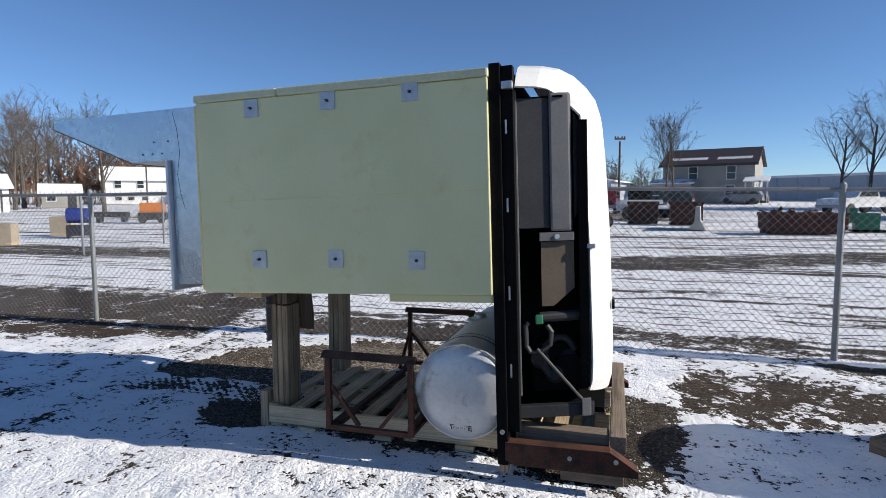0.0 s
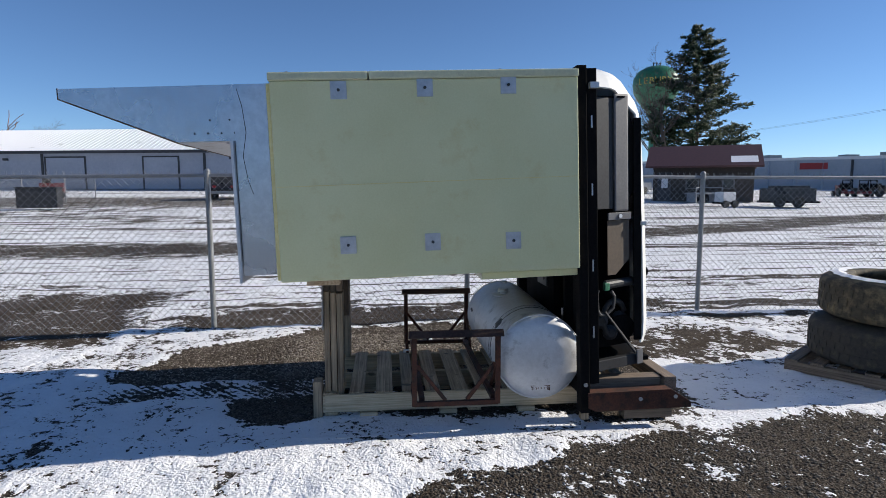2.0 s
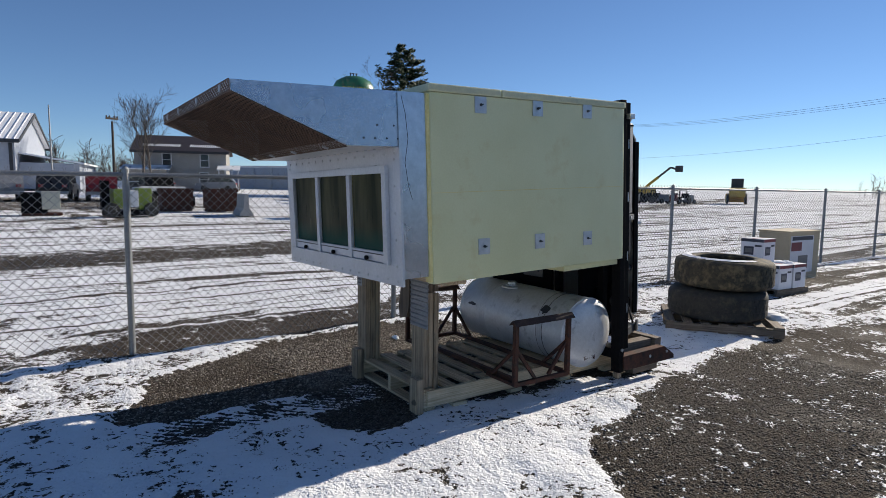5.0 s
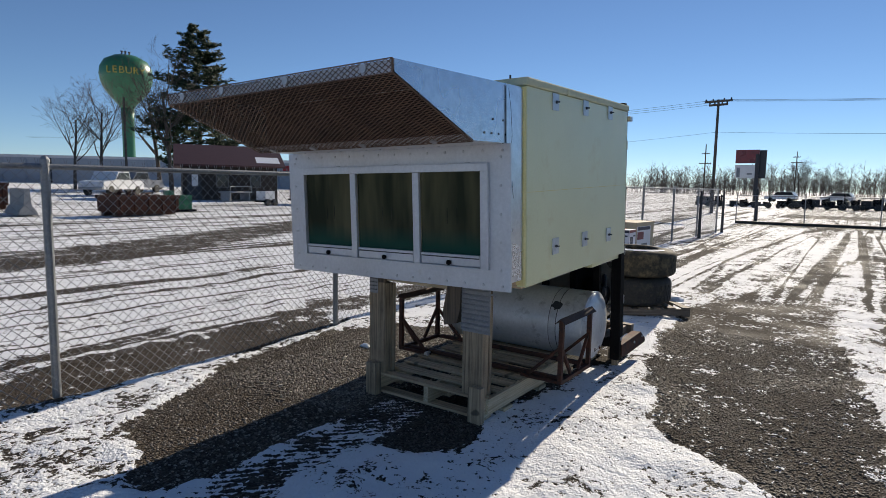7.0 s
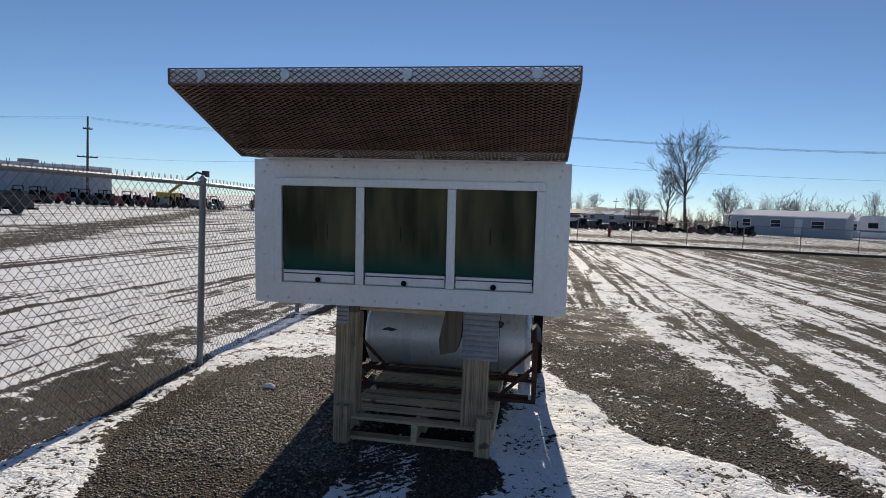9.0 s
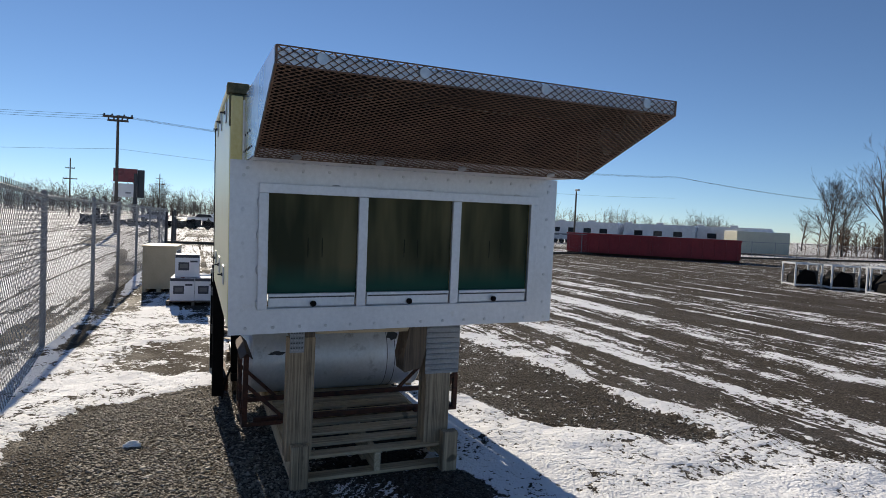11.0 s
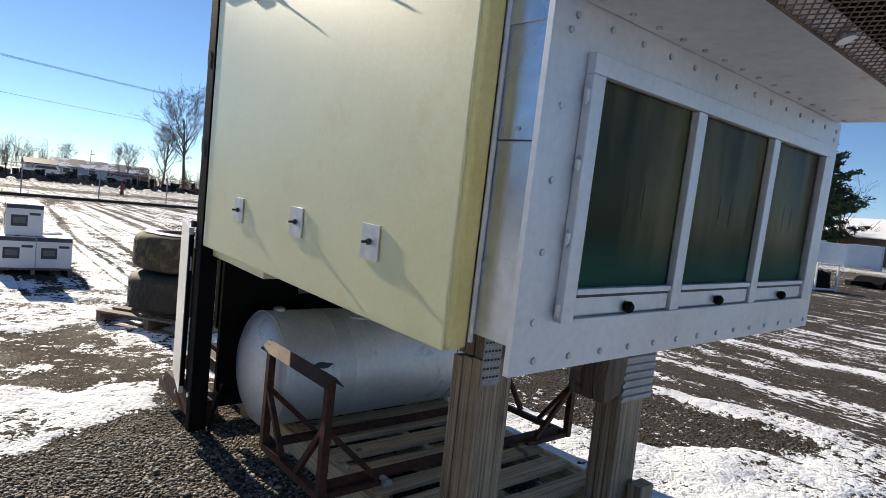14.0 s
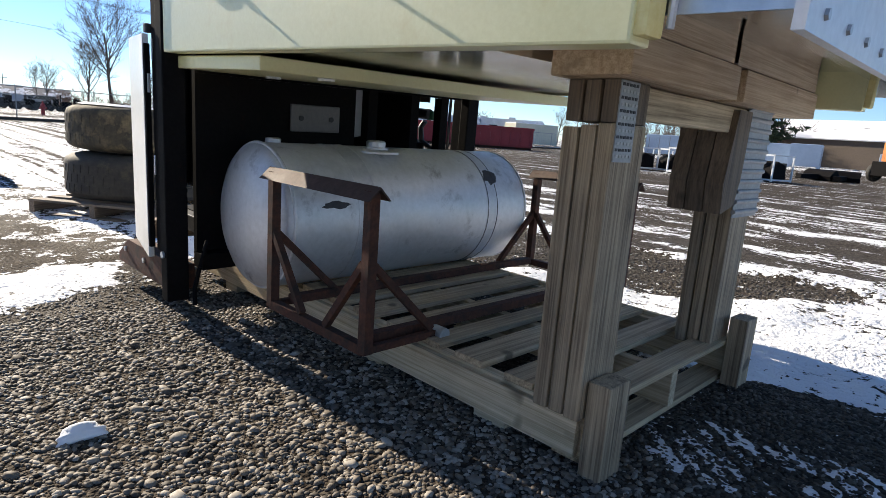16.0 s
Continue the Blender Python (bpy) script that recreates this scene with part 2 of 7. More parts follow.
RUST_WORN = surface("rusty_angle", (0.034, 0.016, 0.011), (0.095, 0.052, 0.038), 0.75, 0.1, 60, 6, (0.05, 0.022, 0.013), (0.5, 0.66), 0.25)
RUST_MESH = surface("rusty_expanded_mesh", (0.085, 0.052, 0.037), (0.25, 0.155, 0.108), 0.65, 0.3, 80, 5, None, relief=0.2)
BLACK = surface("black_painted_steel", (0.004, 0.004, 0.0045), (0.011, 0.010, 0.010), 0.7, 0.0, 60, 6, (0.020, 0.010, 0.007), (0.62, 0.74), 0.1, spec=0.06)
DARK = surface("dark_grey_sheet", (0.016, 0.017, 0.019), (0.034, 0.036, 0.040), 0.55, 0.1, 60, 4, None, relief=0.08)
GREY_SHEET = surface("smoke_grey_plastic", (0.10, 0.10, 0.105), (0.15, 0.15, 0.155), 0.5, 0, 60, 4, None, relief=0.05)
BROWN_SHEET = surface("brown_sheet", (0.075, 0.055, 0.038), (0.12, 0.088, 0.06), 0.6, 0, 60, 4, None, relief=0.08)
GELCOAT = surface("white_gelcoat", (0.72, 0.72, 0.69), (0.82, 0.82, 0.80), 0.35, 0, 40, 3, (0.60, 0.57, 0.50), (0.66, 0.85), 0.03)
TANK = surface("silver_tank_paint", (0.56, 0.57, 0.58), (0.72, 0.73, 0.75), 0.48, 0.5, 40, 4, (0.33, 0.33, 0.34), (0.58, 0.72), 0.04)
TANK_BAND = surface("worn_tank_paint", (0.50, 0.51, 0.53), (0.66, 0.67, 0.69), 0.48, 0.5, 60, 6, None, relief=0.04)
TANK_DARK = surface("bare_dark_patch", (0.02, 0.02, 0.025), (0.06, 0.06, 0.065), 0.6, 0.2, 60, 9, None)
RUBBER = surface("worn_tyre_rubber", (0.018, 0.017, 0.016), (0.050, 0.045, 0.036), 0.8, 0, 30, 5, (0.10, 0.085, 0.05), (0.55, 0.75), 0.4)
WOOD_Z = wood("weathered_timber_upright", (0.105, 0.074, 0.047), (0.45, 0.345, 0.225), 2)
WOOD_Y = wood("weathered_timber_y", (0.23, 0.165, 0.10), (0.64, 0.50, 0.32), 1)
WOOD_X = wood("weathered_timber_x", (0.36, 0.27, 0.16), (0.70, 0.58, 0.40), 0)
BEAM_Y = wood("fresh_timber_y", (0.38, 0.26, 0.155), (0.70, 0.55, 0.38), 1)
BEAM_X = wood("fresh_timber_x", (0.32, 0.23, 0.14), (0.54, 0.41, 0.28), 0)
CARTON = surface("white_carton", (0.66, 0.65, 0.68), (0.76, 0.75, 0.77), 0.7, 0, 60, 3, None, relief=0.05)
INK = surface("dark_print", (0.03, 0.03, 0.045), (0.06, 0.06, 0.08), 0.6, 0, 60, 5, None, relief=0)
INK_RED = surface("maroon_print", (0.16, 0.03, 0.035), (0.24, 0.05, 0.05), 0.6, 0, 60, 5, None, relief=0)
PLY = surface("plywood_crate", (0.42, 0.34, 0.22), (0.56, 0.46, 0.32), 0.7, 0, 50, 3, None)
SNOW = surface("old_snow", (0.80, 0.81, 0.84), (0.90, 0.91, 0.93), 0.8, 0, 40, 8, None, relief=0.4)
STONE = stone_material("mixed_pebbles", 1.4)
STONE_WET = stone_material("damp_dark_pebbles", 0.5)
BARK = surface("grey_bark", (0.045, 0.038, 0.032), (0.13, 0.11, 0.095), 0.9, 0, 8, 1.5, None, relief=0.4)
BARK_RED = surface("reddish_twigs", (0.10, 0.055, 0.035), (0.19, 0.11, 0.07), 0.9, 0, 8, 1.5, None, relief=0.2)
NEEDLE = surface("pine_needles", (0.016, 0.034, 0.014), (0.055, 0.085, 0.032), 0.7, 0, 3, 0.6, None, relief=0.2)
CONCRETE = surface("weathered_concrete", (0.30, 0.29, 0.27), (0.42, 0.41, 0.39), 0.85, 0, 12, 1.2, (0.22, 0.21, 0.19), (0.58, 0.75), 0.3)
SIDING_GREY = surface("grey_stucco", (0.26, 0.25, 0.23), (0.33, 0.32, 0.30), 0.8, 0, 6, 0.6, None)
SIDING_WHITE = surface("white_siding", (0.62, 0.62, 0.62), (0.72, 0.72, 0.72), 0.7, 0, 6, 0.6, None)
SIDING_BLUE = surface("blue_grey_cladding", (0.30, 0.345, 0.39), (0.37, 0.41, 0.46), 0.6, 0, 3, 0.4, None)
BARN_WALL = surface("pale_barn_cladding", (0.30, 0.33, 0.39), (0.37, 0.40, 0.46), 0.6, 0, 3, 0.4, None)
BROWN_WALL = surface("brown_brick_wall", (0.085, 0.065, 0.05), (0.13, 0.10, 0.08), 0.8, 0, 6, 0.5, None)
LOG_WALL = surface("dark_timber_wall", (0.022, 0.017, 0.014), (0.05, 0.038, 0.03), 0.8, 0, 6, 0.8, None)
TRIM_DARK = surface("dark_trim", (0.02, 0.022, 0.028), (0.045, 0.048, 0.055), 0.6, 0, 20, 2, None)
ROOF_SNOW = metal_roof("snowy_roof", (0.28, 0.29, 0.30), (0.36, 0.37, 0.38), 1.0)
ROOF_BARN = metal_roof("thin_snow_on_ribbed_roof", (0.52, 0.53, 0.55), (0.66, 0.67, 0.68), 0.95)
ROOF_SNOW2 = metal_roof("half_snowy_roof", (0.26, 0.27, 0.28), (0.34, 0.35, 0.36), 0.6)
ROOF_DARK = metal_roof("maroon_black_roof", (0.035, 0.028, 0.03), (0.06, 0.045, 0.045), 0.0)
ROOF_RED = metal_roof("maroon_ribbed_roof", (0.05, 0.020, 0.023), (0.085, 0.034, 0.036), 0.0)
ROOF_THIN = metal_roof("thinly_snowed_roof", (0.10, 0.10, 0.11), (0.18, 0.18, 0.19), 0.35)
PANE = surface("dark_window_pane", (0.015, 0.018, 0.022), (0.04, 0.045, 0.05), 0.1, 0, 3, 0.5, None, relief=0)
TOWER_GREEN = surface("green_tank_paint", (0.020, 0.13, 0.065), (0.035, 0.17, 0.085), 0.35, 0, 1, 0.2, None, relief=0)
LETTER = surface("ochre_lettering", (0.42, 0.33, 0.06), (0.5, 0.4, 0.08), 0.6, 0, 5, 1, None, relief=0)
GREEN = surface("green_machine_paint", (0.015, 0.12, 0.06), (0.03, 0.18, 0.09), 0.5, 0, 8, 2, None)
LIME = surface("lime_machine_paint", (0.16, 0.22, 0.03), (0.24, 0.30, 0.05), 0.5, 0, 8, 2, None)
RED = surface("red_container_paint", (0.27, 0.013, 0.018), (0.40, 0.028, 0.032), 0.5, 0, 8, 1.2, (0.10, 0.02, 0.015), (0.6, 0.75))
ORANGE = surface("orange_machine_paint", (0.50, 0.14, 0.015), (0.62, 0.2, 0.03), 0.5, 0, 8, 2, None)
YELLOW = surface("yellow_machine_paint", (0.45, 0.28, 0.03), (0.56, 0.36, 0.05), 0.5, 0, 8, 2, None)
CONT_BLUE = surface("pale_blue_container_paint", (0.34, 0.42, 0.52), (0.42, 0.50, 0.60), 0.5, 0, 6, 0.8, None)
CONT_BEIGE = surface("beige_container_paint", (0.52, 0.50, 0.40), (0.60, 0.58, 0.47), 0.5, 0, 6, 0.8, None)
CAR_WHITE = surface("white_car_paint", (0.62, 0.63, 0.65), (0.72, 0.73, 0.75), 0.25, 0, 4, 1, None, relief=0)
CAR_DARK = surface("black_car_paint", (0.012, 0.013, 0.016), (0.03, 0.032, 0.036), 0.3, 0, 4, 1, None, relief=0)
CAR_GREY = surface("grey_car_paint", (0.16, 0.17, 0.19), (0.22, 0.23, 0.25), 0.3, 0, 4, 1, None, relief=0)
CAR_RED = surface("dark_red_car_paint", (0.13, 0.015, 0.02), (0.19, 0.025, 0.03), 0.3, 0, 4, 1, None, relief=0)
BLUE_PLASTIC = surface("blue_drum_plastic", (0.02, 0.03, 0.16), (0.03, 0.05, 0.24), 0.4, 0, 8, 2, None)
TAN_PLASTIC = surface("tan_plastic", (0.33, 0.27, 0.19), (0.42, 0.35, 0.26), 0.6, 0, 8, 2, None)
TINT = glass_material()
for coated, weight in ((FOAM, 1.0), (FOAM_EDGE, 0.2)):
    coated.node_tree.nodes["Principled BSDF"].inputs["Coat Weight"].default_value = weight
    coated.node_tree.nodes["Principled BSDF"].inputs["Coat Roughness"].default_value = 0.42

TRACK = surface("frozen_mud", (0.030, 0.024, 0.019), (0.085, 0.070, 0.055), 0.8, 0, 30, 2, None, relief=0.3)
NAIL = surface("dull_nails", (0.30, 0.30, 0.30), (0.42, 0.42, 0.42), 0.5, 0.7, 60, 6, None, relief=0)
# browner copy of the weathered timber, toned down for shade beneath the box
WOOD_DARK = wood("shaded_brown_timber", (0.055, 0.040, 0.028), (0.17, 0.125, 0.085), 2)
# colour of the reflected pulls painted on the panes
PULL_REFLECTION = surface("dim_green_reflection", (0.008, 0.011, 0.007), (0.020, 0.024, 0.014), 0.25, 0, 60, 5, None, relief=0, spec=0.2)
SOFFIT = surface("stained_aluminium", (0.55, 0.54, 0.53), (0.72, 0.71, 0.70), 0.42, 0.45, 30, 3, (0.36, 0.27, 0.20), (0.56, 0.78), 0.03)
MOSS = surface("mossy_weathered_foam", (0.05, 0.05, 0.025), (0.20, 0.18, 0.09), 0.85, 0, 60, 8, None, relief=0.3)
OLD_X = wood("old_pallet_x", (0.075, 0.055, 0.040), (0.26, 0.20, 0.145), 0)
OLD_Y = wood("old_pallet_y", (0.075, 0.055, 0.040), (0.26, 0.20, 0.145), 1)
# bark lightened so its colour carries the haze over the far woods
HAZED_BARK = surface("haze_paled_twigs", (0.11, 0.090, 0.078), (0.20, 0.165, 0.145), 0.9, 0, 8, 1.5, None, relief=0)
MUD_RUBBER = surface("muddy_tyre_rubber", (0.022, 0.020, 0.016), (0.075, 0.062, 0.040), 0.85, 0, 30, 5, (0.17, 0.135, 0.075), (0.48, 0.66), 0.4)
ALU_BRIGHT = surface("bright_aluminium_underside", (0.70, 0.71, 0.72), (0.86, 0.87, 0.88), 0.16, 1.0, 40, 3, (0.55, 0.54, 0.52), (0.55, 0.75), 0.03, rough_var=0.08)


# ---- builders ----
OFFSET = {}
STAND = pose(0, 0, 0)


def rise(y):
    """The lot beyond the fence climbs gently to the north."""
    return 0.0145 * np.sqrt(np.maximum(0.0, y - 7.0) ** 2 + 4.0) - 0.029


def thing(name, label, category, at=(0, 0, 0), turn=0.0, group="", kind="", site=None):
    """An Empty at the thing's base. With site (a pose) its parts are given in that frame's own coordinates."""
    ob = new(name)
    ob.empty_display_size = 0.1
    if site:
        ob.matrix_world = site @ pose(*at)
        OFFSET[ob.name] = Vector(at)
    else:
        ob.matrix_world = pose(at[0], at[1], at[2] + float(rise(at[1])), 0, 0, turn)
        OFFSET[ob.name] = Vector((0, 0, 0))
    return tagged(ob, label, category, group, kind)


def part(name, bm, material, parent, label="", smooth=False, kind=""):
    me = bpy.data.meshes.new(name)
    off = OFFSET.get(parent.name, Vector((0, 0, 0))) if parent else Vector((0, 0, 0))
    if off.length:
        bm.transform(Matrix.Translation(-off))
    bmesh.ops.recalc_face_normals(bm, faces=bm.faces)
    bm.to_mesh(me)
    bm.free()
    me.materials.append(material)
    if smooth:
        for p in me.polygons:
            p.use_smooth = True
    ob = new(name, me)
    ob.parent = parent
    OFFSET[ob.name] = off
    return tagged(ob, label, "", "", kind)


def single(name, bm, material, label, category, kind="", group="", site=None, smooth=False):
    ob = part(name, bm, material, None, label, smooth, kind)
    if site:
        ob.matrix_world = site.copy()
    return tagged(ob, label, category, group, kind)


def B():
    return bmesh.new()


def bx(bm, x0, x1, y0, y1, z0, z1, bevel=0.0):
    vs = [bm.verts.new((x, y, z)) for x in (x0, x1) for y in (y0, y1) for z in (z0, z1)]
    fs = [bm.faces.new([vs[i] for i in q]) for q in ((0, 1, 3, 2), (4, 6, 7, 5), (0, 4, 5, 1), (2, 3, 7, 6), (0, 2, 6, 4), (1, 5, 7, 3))]
    if bevel:
        es = list({e for f in fs for e in f.edges})
        bmesh.ops.bevel(bm, geom=es, offset=bevel, segments=2, affect='EDGES', profile=0.6)
    return bm


def box(x0, x1, y0, y1, z0, z1, bevel=0.0):
    return bx(B(), x0, x1, y0, y1, z0, z1, bevel)


def tube(bm, p0, p1, r0, r1=None, seg=10, caps=True):
    p0, p1 = Vector(p0), Vector(p1)
    r1 = r0 if r1 is None else r1
    d = (p1 - p0).normalized()
    u = d.orthogonal().normalized()
    w = d.cross(u)
    rings = []
    for p, r in ((p0, r0), (p1, r1)):
        rings.append([bm.verts.new(p + (u * math.cos(2 * math.pi * k / seg) + w * math.sin(2 * math.pi * k / seg)) * r) for k in range(seg)])
    for k in range(seg):
        bm.faces.new((rings[0][k], rings[0][(k + 1) % seg], rings[1][(k + 1) % seg], rings[1][k]))
    if caps:
        bm.faces.new(rings[0][::-1])
        bm.faces.new(rings[1])
    return bm


def bar(bm, p0, p1, w, h, up=(0, 0, 1)):
    """A square-edged bar from p0 to p1."""
    p0, p1 = Vector(p0), Vector(p1)
    d = (p1 - p0).normalized()
    u = Vector(up)
    if abs(d.dot(u)) > 0.98:
        u = Vector((1, 0, 0))
    s = d.cross(u).normalized()
    u = s.cross(d)
    ring = [[bm.verts.new(p + s * a * w / 2 + u * b * h / 2) for a, b in ((-1, -1), (1, -1), (1, 1), (-1, 1))] for p in (p0, p1)]
    for k in range(4):
        bm.faces.new((ring[0][k], ring[0][(k + 1) % 4], ring[1][(k + 1) % 4], ring[1][k]))
    bm.faces.new(ring[0][::-1])
    bm.faces.new(ring[1])
    return bm


def extrude(bm, outline, axis, a, b):
    """A closed outline in the plane across `axis`, drawn out from a to b."""
    def at(p, v):
        q = list(p)
        q.insert(axis, v)
        return bm.verts.new(q)
    r0, r1 = [at(p, a) for p in outline], [at(p, b) for p in outline]
    n = len(outline)
    for k in range(n):
        bm.faces.new((r0[k], r0[(k + 1) % n], r1[(k + 1) % n], r1[k]))
    bm.faces.new(r0[::-1])
    bm.faces.new(r1)
    return bm


def lathe(bm, profile, centre, axis, seg=24):
    """(radius, along) pairs turned round an axis (0 x, 1 y, 2 z) through centre."""
    rings = []
    o = [i for i in range(3) if i != axis]
    for r, l in profile:
        ring = []
        for k in range(seg):
            q = list(centre)
            q[axis] += l
            q[o[0]] += r * math.cos(2 * math.pi * k / seg)
            q[o[1]] += r * math.sin(2 * math.pi * k / seg)
            ring.append(bm.verts.new(q))
        rings.append(ring)
    for i in range(len(rings) - 1):
        for k in range(seg):
            bm.faces.new((rings[i][k], rings[i][(k + 1) % seg], rings[i + 1][(k + 1) % seg], rings[i + 1][k]))
    bm.faces.new(rings[0][::-1])
    bm.faces.new(rings[-1])
    return bm


def raw(name, verts, faces, material, parent, label="", kind=""):
    me = bpy.data.meshes.new(name)
    off = OFFSET.get(parent.name, Vector((0, 0, 0))) if parent else Vector((0, 0, 0))
    me.from_pydata([(v[0] - off[0], v[1] - off[1], v[2] - off[2]) for v in verts], [], faces)
    me.materials.append(material)
    ob = new(name, me)
    ob.parent = parent
    OFFSET[ob.name] = off
    return tagged(ob, label, "", "", kind)


def strands(lines, r, sides=3):
    """Thin straight strands as slim prisms: vertices and faces."""
    vs, fs = [], []
    for p0, p1 in lines:
        p0, p1 = Vector(p0), Vector(p1)
        d = (p1 - p0).normalized()
        u = d.orthogonal().normalized()
        w = d.cross(u)
        b = len(vs)
        for p in (p0, p1):
            for k in range(sides):
                vs.append(tuple(p + (u * math.cos(2 * math.pi * k / sides) + w * math.sin(2 * math.pi * k / sides)) * r))
        for k in range(sides):
            fs.append((b + k, b + (k + 1) % sides, b + sides + (k + 1) % sides, b + sides + k))
    return vs, fs


# ---- ground ----
def lattice(x, y, seed):
    h = np.sin(x * 127.1 + y * 311.7 + seed * 74.7) * 43758.5453
    return h - np.floor(h)


def vnoise(x, y, seed=0):
    """Smooth value noise, 0 to 1."""
    xi, yi = np.floor(x), np.floor(y)
    fx, fy = x - xi, y - yi
    fx, fy = fx * fx * (3 - 2 * fx), fy * fy * (3 - 2 * fy)
    a, b = lattice(xi, yi, seed), lattice(xi + 1, yi, seed)
    c, d = lattice(xi, yi + 1, seed), lattice(xi + 1, yi + 1, seed)
    return (a * (1 - fx) + b * fx) * (1 - fy) + (c * (1 - fx) + d * fx) * fy


def ground_z(x, y):
    return -0.06 + 0.075 * np.exp(-((x + 2) ** 2 + (y - 4) ** 2) / 10.0) + rise(y)


def step(v, lo, hi):
    t = np.clip((v - lo) / (hi - lo), 0, 1)
    return t * t * (3 - 2 * t)


def snow_cover(x, y):
    """How much snow lies (0 bare to 1 deep), how strongly wheel lanes streak it, and how brown the bare soil is."""
    w = (vnoise(x * 0.9, y * 0.9, 1) - 0.5) * 0.7
    w2 = (vnoise(x * 2.3, y * 2.3, 2) - 0.5) * 0.35
    xx, yy = x + w, y + w + w2
    # the yard inside the fence
    cover = np.full_like(x, 0.62)
    lanes = np.zeros_like(x)
    soil = np.full_like(x, 0.15)

    def put(mask, c, l=None, s=None):
        nonlocal cover, lanes, soil
        cover = cover * (1 - mask) + c * mask
        if l is not None:
            lanes = lanes * (1 - mask) + l * mask
        if s is not None:
            soil = soil * (1 - mask) + s * mask

    # snow band on the south side of the stand, and the drift to the west
    put(step(xx, 3.0, 1.5) * step(yy, 1.6, 2.2), 0.86)
    put(step(xx, -2.4, -3.2) * step(yy, 0.2, 0.9), 0.80)
    # bare gravel wedge to the south-east, a lane that runs on east between two banks of snow
    edge = np.interp(x, (-2.3, -2.06, -1.8, -1.55, -1.1, -0.15, 0.6, 2.3, 5.0, 9.0), (1.9, 2.33, 2.62, 2.74, 2.86, 3.25, 3.34, 3.38, 3.30, 3.0)) + 0.6 * w2
    south = np.interp(x, (-2.4, -1.5, 0.0, 2.0, 5.0), (1.25, 1.28, 1.45, 1.66, 1.75)) + 0.5 * w2
    put(step(x, -2.75, -2.2) * step(y, edge, edge - 0.16) * step(y, south - 0.1, south + 0.1) * step(x, 7.0, 4.0), 0.17, 0.0, 0.35)
    # ridge of ploughed snow along the lane, then the trodden yard to the south
    put(step(np.abs(y - south + 0.22), 0.24, 0.12) * step(xx, -2.6, -1.9) * step(xx, 6.5, 4.5), 0.80, 0.0)
    put(step(yy, 1.0, 0.7), 0.30, 0.5, 0.15)
    put(step(yy, -6.0, -12.0), 0.05, 0.42, 0.25)
    put(step(yy, -40.0, -48.0), 0.62, 0.2)
    # east: pale, thinly tracked snow
    put(step(xx, 3.4, 5.0) * step(yy, -6.0, -2.0), 0.74, 0.32)
    put(step(xx, 8.0, 12.0) * step(np.abs(yy + 1.5), 3.0, 2.0), 0.62, 0.45)
    verge = 28.4 - 0.05 * yy
    put(step(xx, verge - 2.2, verge - 1.6) * step(xx, verge + 0.9, verge + 0.5), 0.10, 0.1, 0.4)
    put(step(xx, verge + 0.6, verge + 1.2) * step(xx, verge + 9.0, verge + 8.5), 0.56, 0.15)
    put(step(xx, verge + 9.0, verge + 9.3) * step(xx, verge + 15.5, verge + 15.2), 0.14, 0.0, 0.0)
    put(step(xx, verge + 15.5, verge + 16.0), 0.52, 0.1, 0.0)
    # dry ground under and round the stand
    under = step(xx, -3.0, -2.6) * step(xx, 0.5, 0.2) * step(yy, 3.35, 3.6) * step(yy, 4.9, 4.7)
    put(under, 0.05, 0.0, 0.2)
    # gravel between the stand and the fence, and the dark lens of gravel at the pallet's west end
    top = np.interp(x, (-4.3, -4.05, -3.9, -3.2, -2.6, -1.9, -0.8, -0.3), (4.6, 4.85, 5.39, 5.67, 6.03, 6.10, 6.02, 5.4)) + 0.35 * w2
    foot = np.interp(x, (-4.3, -3.9, -2.6, -2.3, -0.2), (4.45, 4.36, 4.36, 4.40, 4.40)) + 0.12 * w2
    end = np.interp(y, (4.3, 4.75, 5.06, 5.55, 6.1), (0.10, -0.06, -0.20, -0.52, -0.70)) + 0.4 * w2
    put(step(y, foot - 0.05, foot + 0.05) * step(y, top + 0.07, top - 0.07) * step(x, -4.35, -4.15) * step(x, end + 0.07, end - 0.07), -0.35, 0.0, 0.40)
    put(step(xx, -11.0, -9.0) * step(xx, -4.6, -5.1) * step(yy, 5.1, 5.5) * step(yy, 6.8, 6.6), 0.20, 0.0, 0.6)
    put(step(np.hypot((x + 2.72 + 0.3 * w2) / 0.36, (y - 3.80) / 0.34), 1.25, 0.85) * step(x, -2.46, -2.52), -0.05, 0.0, 0.1)
    put(step(np.abs(xx - 1.3), 1.1, 0.7) * step(np.abs(yy - 5.2), 0.6, 0.3), 0.26, 0.0, 0.5)
    # ribbon of snow along the fence
    put(step(y, 6.36 + 0.3 * w2, 6.26 + 0.3 * w2) * step(y, top - 0.05, top + 0.09) * step(x, -5.2, -4.6) * step(x, 0.2, -0.2), 0.66)
    put(step(np.abs(y - 6.15), 0.30, 0.12) * step(x, 0.0, 1.5), 0.66)
    # beyond the fence
    lot = step(yy, 6.35, 6.65)
    put(lot, 1.0, 0.48, 0.3)
    put(step(y, 6.25, 6.40) * step(y, 7.08 + w2, 6.92 + w2) * step(x, -0.6, -1.2) * step(x, -4.6, -3.9), 0.02, 0.06, 0.5)
    put(step(y, 6.3, 6.5) * step(yy, 9.0, 8.2) * step(xx, -4.6, -5.4), 0.10, 0.06, 0.55)
    put(step(yy, 6.4, 6.7) * step(yy, 7.9, 7.4) * step(np.abs(xx - 0.4), 2.0, 1.2), 0.33, 0.1, 0.5)
